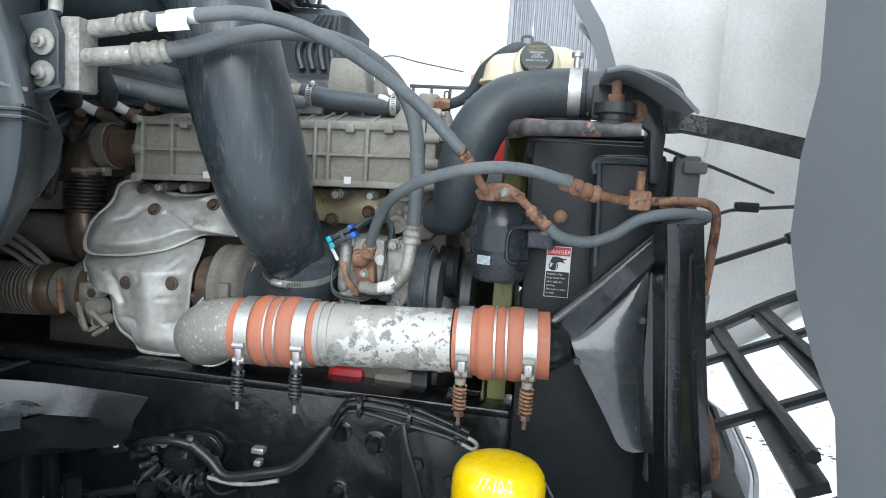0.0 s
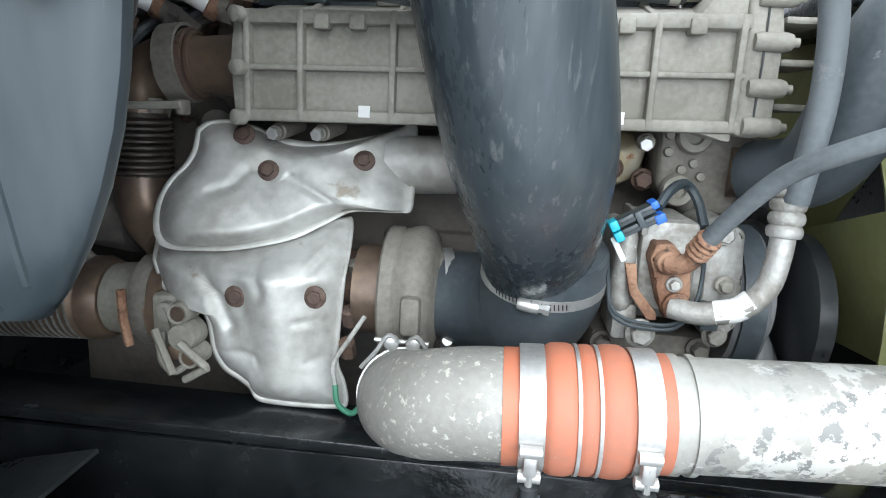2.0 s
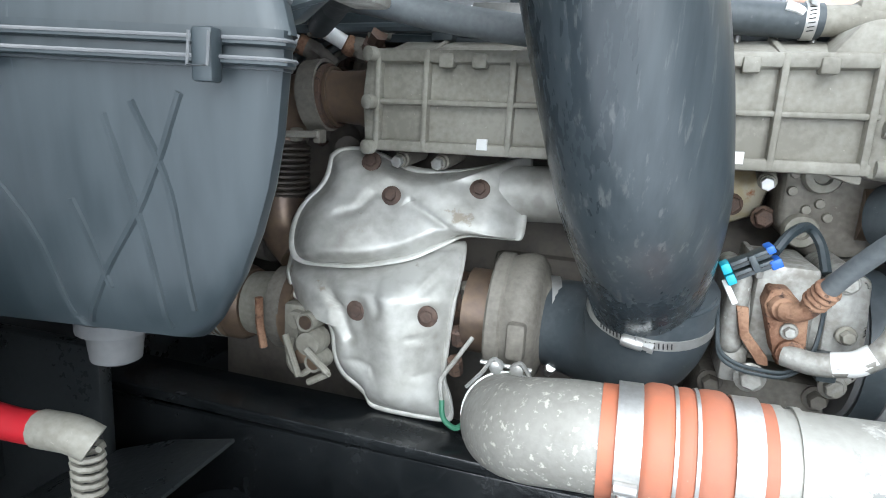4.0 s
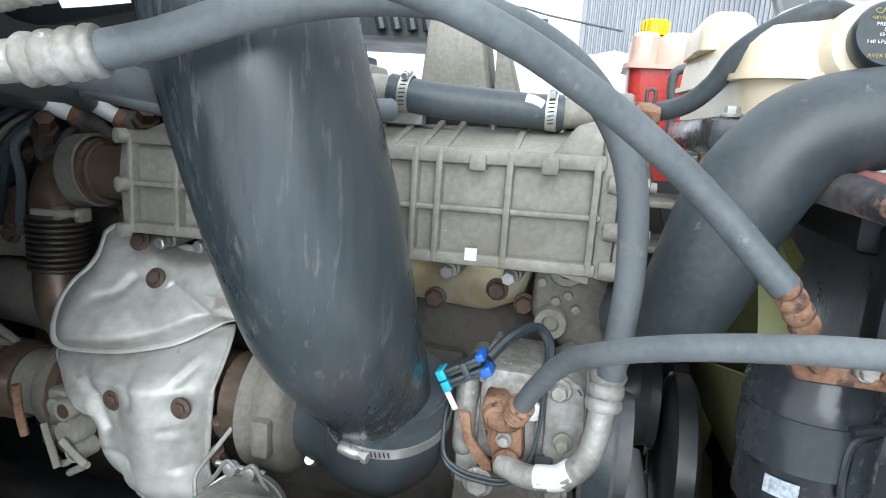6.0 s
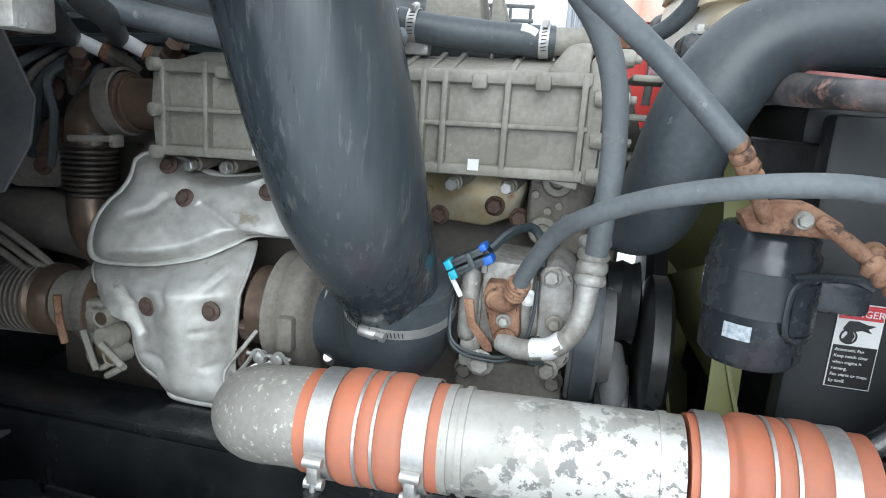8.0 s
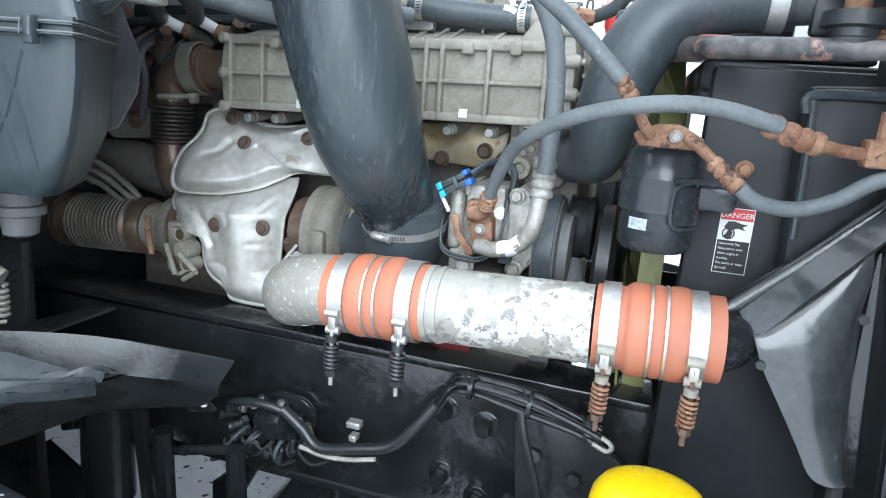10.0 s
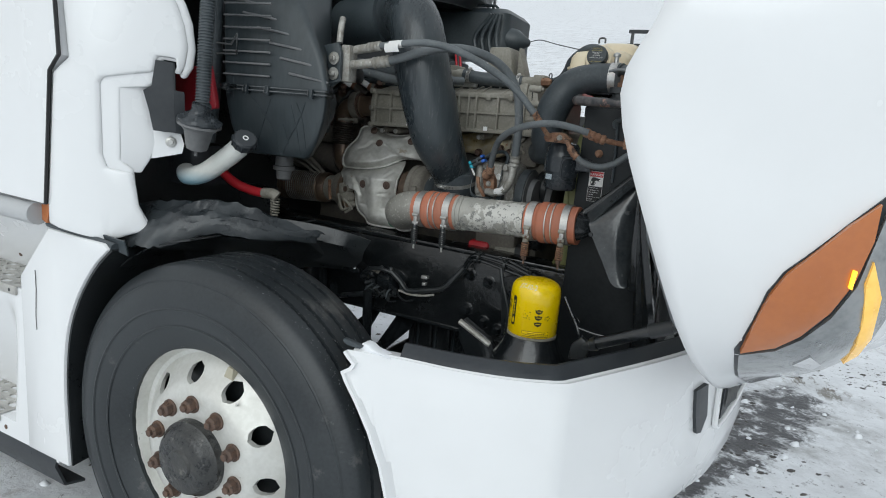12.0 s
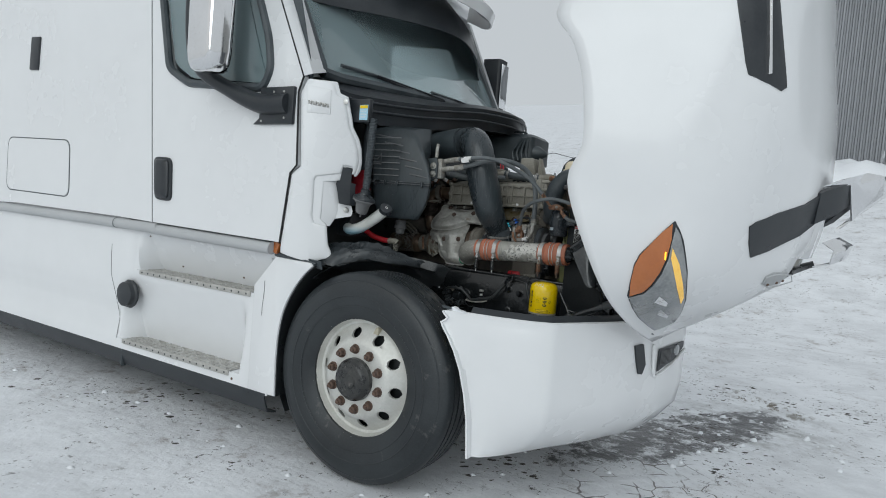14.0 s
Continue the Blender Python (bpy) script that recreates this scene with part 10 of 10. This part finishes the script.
fold = [[(-0.93, 0.72, 1.075), (-0.84, 0.76, 1.085), (-0.74, 0.82, 1.075), (-0.64, 0.86, 1.060), (-0.58, 0.90, 1.040)],
        [(-0.94, 0.70, 1.045), (-0.84, 0.745, 1.050), (-0.74, 0.80, 1.035), (-0.65, 0.85, 1.020), (-0.60, 0.895, 1.005)],
        [(-0.93, 0.755, 1.010), (-0.83, 0.80, 1.005), (-0.75, 0.85, 0.990), (-0.67, 0.90, 0.975), (-0.63, 0.93, 0.965)],
        [(-0.91, 0.80, 0.965), (-0.82, 0.84, 0.955), (-0.76, 0.88, 0.945), (-0.70, 0.92, 0.935), (-0.67, 0.95, 0.93)]]
part("inner_fold", sheet([[tuple(p) for p in spline(r, 3)] for r in fold], 0.004), "black_dull", spl, "dark folded inner panel", angle=50)
well = thing("wheel_well", (-1.2, 0.8, 0.8), "black inner wheel arch wall", "wheel arch")
arc = [(HUB.x + 0.60 * math.cos(a), HUB.z + 0.56 * math.sin(a)) for a in [math.radians(100 + 8 * k) for k in range(15)]]
part("arch", sheet([[(x, y, z) for x, z in arc] for y in (0.43, 0.7, 0.95)], 0.004), "black_dull", well)
part("back_wall", box((-1.55, 0.93, 0.35), (-1.0, 0.95, 1.15), 0.004), "black_dull", well)
tip = thing("broken_bumper_edge", (-0.27, 0.41, 0.9), "torn bumper corner with packed snow", "bumper edge")
bm = prism([(-0.285, 0.903), (-0.276, 0.916), (-0.264, 0.924), (-0.25, 0.922), (-0.238, 0.914), (-0.215, 0.910), (-0.19, 0.903)], 0.408, 0.438, 0.004)
part("snow", bm, "snow_clean", tip)
part("torn_edge", prism([(-0.312, 0.926), (-0.295, 0.924), (-0.262, 0.919), (-0.266, 0.912), (-0.30, 0.913), (-0.311, 0.918)], 0.398, 0.412, 0.0015), "rubber", tip)

# ---- snow crumbs and grit ----
def scatter(name, n, spot, size, mat, label, category, seed, tall=1.0):
    """Small uneven lumps joined in one sheet of stuff."""
    rnd = random.Random(seed)
    verts, faces = [], []
    for _ in range(n):
        p, nrm = spot(rnd)
        s = size * (0.35 + rnd.random() ** 3 * 1.8)
        b = len(verts)
        a = rnd.random() * 6.28
        flat = 0.45 + 0.5 * rnd.random()
        u = nrm.orthogonal().normalized()
        v = nrm.cross(u)
        for rr, z in ((1.0, 0.0), (0.92, 0.35), (0.55, 0.75)):
            for k in range(6):
                t, q = a + k * 1.047, rr * (0.7 + 0.6 * rnd.random())
                verts.append(p + s * (u * math.cos(t) * q + v * math.sin(t) * q * flat + nrm * z * (0.6 + 0.5 * rnd.random()) * tall))
        verts.append(p + s * nrm * 0.85 * tall)
        for ring_ in (0, 6):
            for k in range(6):
                j = (k + 1) % 6
                faces.append((b + ring_ + k, b + ring_ + j, b + ring_ + 6 + j, b + ring_ + 6 + k))
        faces += [(b + 12 + k, b + 12 + (k + 1) % 6, b + 18) for k in range(6)]
    me = bpy.data.meshes.new(name)
    me.from_pydata([tuple(v) for v in verts], [], faces)
    me.materials.append(M[mat])
    me.shade_smooth()
    ob = new(name, me)
    return tagged(ob, label, category, kind="stuff")


def on_ground(x0, x1, y0, y1):
    def f(r):
        x, y = x0 + (x1 - x0) * r.random(), y0 + (y1 - y0) * r.random()
        return Vector((x, y, ground_height(x, y) - 0.002)), Vector((0, 0, 1))
    return f


def clumped(r):
    while True:
        x, y = -4 + 8 * r.random(), -1.2 + 6 * r.random()
        if noise.noise(Vector((x * 1.1, y * 1.1, 9))) + 0.5 * noise.noise(Vector((x * 3.5, y * 3.5, 2))) > 0.12 + 0.35 * r.random():
            return Vector((x, y, ground_height(x, y) - 0.001)), Vector((0, 0, 1))


def on_tread(r):
    a, y = math.radians(20 + 130 * r.random()), 0.395 + 0.20 * r.random()
    n = Vector((math.cos(a), 0, math.sin(a)))
    return Vector((HUB.x, y, HUB.z)) + n * 0.506, n


def near_patch(r):
    u, v = 2.2 * r.random() - 1.1, 0.7 * r.random() - 0.35
    x, y = 0.42 + 0.5 * u + 0.85 * v, 2.35 + 0.95 * u - 0.4 * v
    return Vector((x, y, ground_height(x, y) - 0.002)), Vector((0, 0, 1))


M["dark_grit"] = surf("dark_wet_grit", (0.045, 0.042, 0.04), (0.13, 0.12, 0.11), 0.8, scale=30, amount=0.8)
scatter("tread_snow", 1800, on_tread, 0.0012, "salt", "specks of snow and salt on the tread", "snow specks", 3)
scatter("snow_crumbs", 700, on_ground(-4, 4, -1.5, 5), 0.010, "snow_clean", "loose crumbs of snow over the yard", "snow crumbs", 5)
scatter("snow_chunks", 60, near_patch, 0.014, "snow_clean", "chunks of snow round the wet patch", "snow chunks", 6)
scatter("grit", 13000, clumped, 0.006, "dark_grit", "dark grit scattered over the snow", "grit", 8, 0.15)
scatter("dirt_clods", 2200, clumped, 0.012, "dark_grit", "dark clods and litter trodden in the snow", "dirt", 21, 0.18)

# far yard: dark steel rack and snow banks up the slope
rack = thing("steel_rack", (-4.2, 27, 4.0), "dark steel rack standing on the snowy slope", "rack")
for x in (-5.4, -4.6, -3.8, -3.0):
    part("post", box((x, 26.9, 3.9), (x + 0.12, 27.0, 5.65), 0.01), "black_dull", rack)
for z in (5.0, 5.55):
    part("beam", box((-5.5, 26.88, z), (-2.8, 27.02, z + 0.14), 0.01), "black_dull", rack)
def bank(x, y, w, d, h, seed):
    rows = []
    for i in range(13):
        u = -1 + i / 6
        row = []
        for j in range(13):
            v = -1 + j / 6
            s = max(0, 1 - u * u) ** 0.8 * max(0, 1 - v * v) ** 0.8
            px, py = x + w * u, y + d * v
            row.append((px, py, ground_height(px, py) - 0.06 + h * s * (0.75 + 0.6 * noise.noise(Vector((px * 1.1, py * 1.1, seed))))))
        rows.append(row)
    return solo("snow_bank", skin(bmesh.new(), rows, closed=False), "snow_clean", "ploughed bank of clean snow", "snow bank", at=(x, y, ground_height(x, y)), group="snow banks", angle=80)
for k, (x, y, w, d, h) in enumerate(((1.5, 27.5, 3.2, 1.6, 0.9), (6.5, 28.0, 3.0, 1.4, 1.1), (-1.5, 25.0, 2.4, 1.3, 0.7), (12.0, 28.3, 4.0, 1.3, 0.9))):
    bank(x, y, w, d, h, k * 3.1)

# hoses and fittings behind the refrigerant block
def heater(pts, ring_a, ring_b, tip, r=0.0155):
    """A dark hose with two brown ferrules, a white label between them and a cast elbow at its end."""
    t = thing("heater_hose", pts[0], "dark heater hose with a white label between brown ferrules", "hose", "heater hoses")
    part("hose_body", tube(pts, r, 18, 8), "rubber", t)
    a, b, c = Vector(ring_a), Vector(ring_b), Vector(tip)
    part("hose_end", tube([pts[-1], a], [r, r * 0.95], 16, 2), "rubber", t)
    part("label", tube([a, b], 0.0105, 14, 1), "white", t, "white printed label")
    for p in (a, b):
        d = (b - a).normalized()
        part("ferrule", lathe([(0.010, -0.009), (0.0135, -0.007), (0.0145, 0.0), (0.0135, 0.007), (0.010, 0.009)], p, d, 14), "rust", t, "brown corroded ferrule")
    part("elbow", tube([b, b + (c - b) * 0.35 + Vector((0, 0, 0.002)), c], [0.0125, 0.0145, 0.012], 14), "cast_dark", t, "grimy cast elbow")
    part("nut", hexbolt(b + (c - b) * 0.25, (c - b), 0.0165, 0.014), "cast_dark", t)


heater([(-0.66, 0.84, 1.555), (-0.72, 0.91, 1.55), (-0.793, 1.0, 1.545), (-0.865, 1.09, 1.540)], (-0.936, 1.185, 1.533), (-0.897, 1.21, 1.514), (-0.855, 1.225, 1.487))
heater([(-0.64, 0.86, 1.56), (-0.718, 0.973, 1.552), (-0.79, 1.09, 1.548)], (-0.862, 1.19, 1.536), (-0.825, 1.21, 1.515), (-0.785, 1.225, 1.503))
line("cab_hose", "grey rubber hose running behind the air duct", [(-0.64, 0.83, 1.565), (-0.60, 0.88, 1.562), (-0.55, 0.98, 1.55), (-0.50, 1.08, 1.545), (-0.44, 1.16, 1.55)], 0.0125, "hose")
line("cab_hose", "thick grey hose running behind the air duct", [(-0.90, 0.99, 1.590), (-0.85, 1.04, 1.576), (-0.80, 1.07, 1.563), (-0.74, 1.09, 1.553), (-0.67, 1.10, 1.541), (-0.60, 1.10, 1.531), (-0.54, 1.12, 1.526)], 0.0165, "hose")
for x, y, z in ((-0.94, 1.20, 1.505), (-0.945, 1.29, 1.51), (-0.86, 1.27, 1.50), (-0.80, 1.22, 1.525)):
    f = thing("hose_fitting", (x, y, z), "brown corroded hose fitting on the engine", "fitting", "hose fittings")
    part("nut", lathe([(0.017, 0), (0.017, 0.02), (0.012, 0.022), (0.012, 0.04)], (x, y, z - 0.02), (0.5, -0.5, 0.6), 6), "bolt", f)
    part("body", lathe([(0.013, 0), (0.015, 0.015), (0.012, 0.05)], (x - 0.02, y + 0.02, z - 0.05), (0.3, -0.3, 1), 12), "cast_dark", f)
ex = thing("exhaust_brackets", (-1.0, 1.25, 1.3), "grimy brackets and lines behind the crossover pipe", "bracket")
part("plate", prism(soft2([(-1.10, 1.30), (-0.96, 1.31), (-0.95, 1.36), (-1.05, 1.375), (-1.11, 1.35)], 0.02), 1.22, 1.235, 0.004), "cast_dark", ex)
part("bolt", hexbolt((-1.03, 1.22, 1.34), (0, -1, 0), 0.011, 0.009, 0.016), "bolt", ex)
for k in range(3):
    part("line", tube([(-1.12, 1.16, 1.27 - 0.02 * k), (-1.05, 1.15, 1.255 - 0.02 * k), (-1.0, 1.16, 1.22 - 0.02 * k), (-0.97, 1.2, 1.16)], 0.006, 8), "cast_dark", ex)
part("lagged_pipe", tube([(-1.2, 1.25, 1.24), (-1.05, 1.24, 1.25), (-0.95, 1.24, 1.24)], 0.05, 14), "dark", ex)
solo("side_heat_plate", sheet([[(-0.815, 0.965, 1.52), (-0.80, 0.985, 1.45), (-0.805, 0.98, 1.40), (-0.835, 0.97, 1.345)], [(-0.86, 0.955, 1.53), (-0.86, 0.97, 1.45), (-0.865, 0.97, 1.38), (-0.875, 0.96, 1.33)]], 0.004), "plastic_grey", "dusty grey plate beside the air filter", "plate")

# dim engine clutter behind the air filter
rear = thing("engine_rear_lines", (-1.0, 1.3, 1.45), "grimy lines, blocks and clips at the engine's rear", "engine part")
rnd = random.Random(21)
for k in range(26):
    x, y, z = -1.13 + 0.30 * rnd.random(), 1.24 + 0.08 * rnd.random(), 1.36 + 0.18 * rnd.random()
    s = 0.012 + 0.022 * rnd.random()
    mt = rnd.choice(("cast_dark", "dark", "plastic", "bolt"))
    if k % 3 == 0:
        bm = lathe([(s, 0), (s * 1.1, s * 0.4), (s * 0.8, s), (s * 0.8, s * 1.8), (s * 0.4, s * 2)], (x, y, z), (rnd.uniform(-1, 1), -1, rnd.uniform(-0.3, 1)), 12)
    else:
        bm = box((x - s, y - s, z - s * 0.8), (x + s, y + s * 2, z + s * 0.8), 0.004, m=rot(rnd.uniform(-20, 20), rnd.uniform(-40, 40), rnd.uniform(-20, 20)))
    part(rnd.choice(("block", "boss", "plug")), bm, mt, rear)
for k in range(7):
    x = -1.12 + 0.035 * k
    part("line", tube([(x, 1.22, 1.34 + 0.03 * rnd.random()), (x + 0.03, 1.2, 1.42), (x + 0.06 * rnd.random(), 1.22, 1.48), (x + 0.10, 1.26, 1.53)], 0.005 + 0.004 * rnd.random(), 8), rnd.choice(("plastic", "cast_dark", "hose")), rear)
for k in range(6):
    x = -0.98 + 0.09 * k
    part("rail_clip", box((x, 1.205, 1.525), (x + 0.03, 1.235, 1.545), 0.004), rnd.choice(("cast", "plastic")), rear)
part("rail", tube([(-1.1, 1.215, 1.52), (-0.9, 1.21, 1.535), (-0.6, 1.205, 1.545), (-0.5, 1.205, 1.55)], 0.007, 8), "plastic", rear)
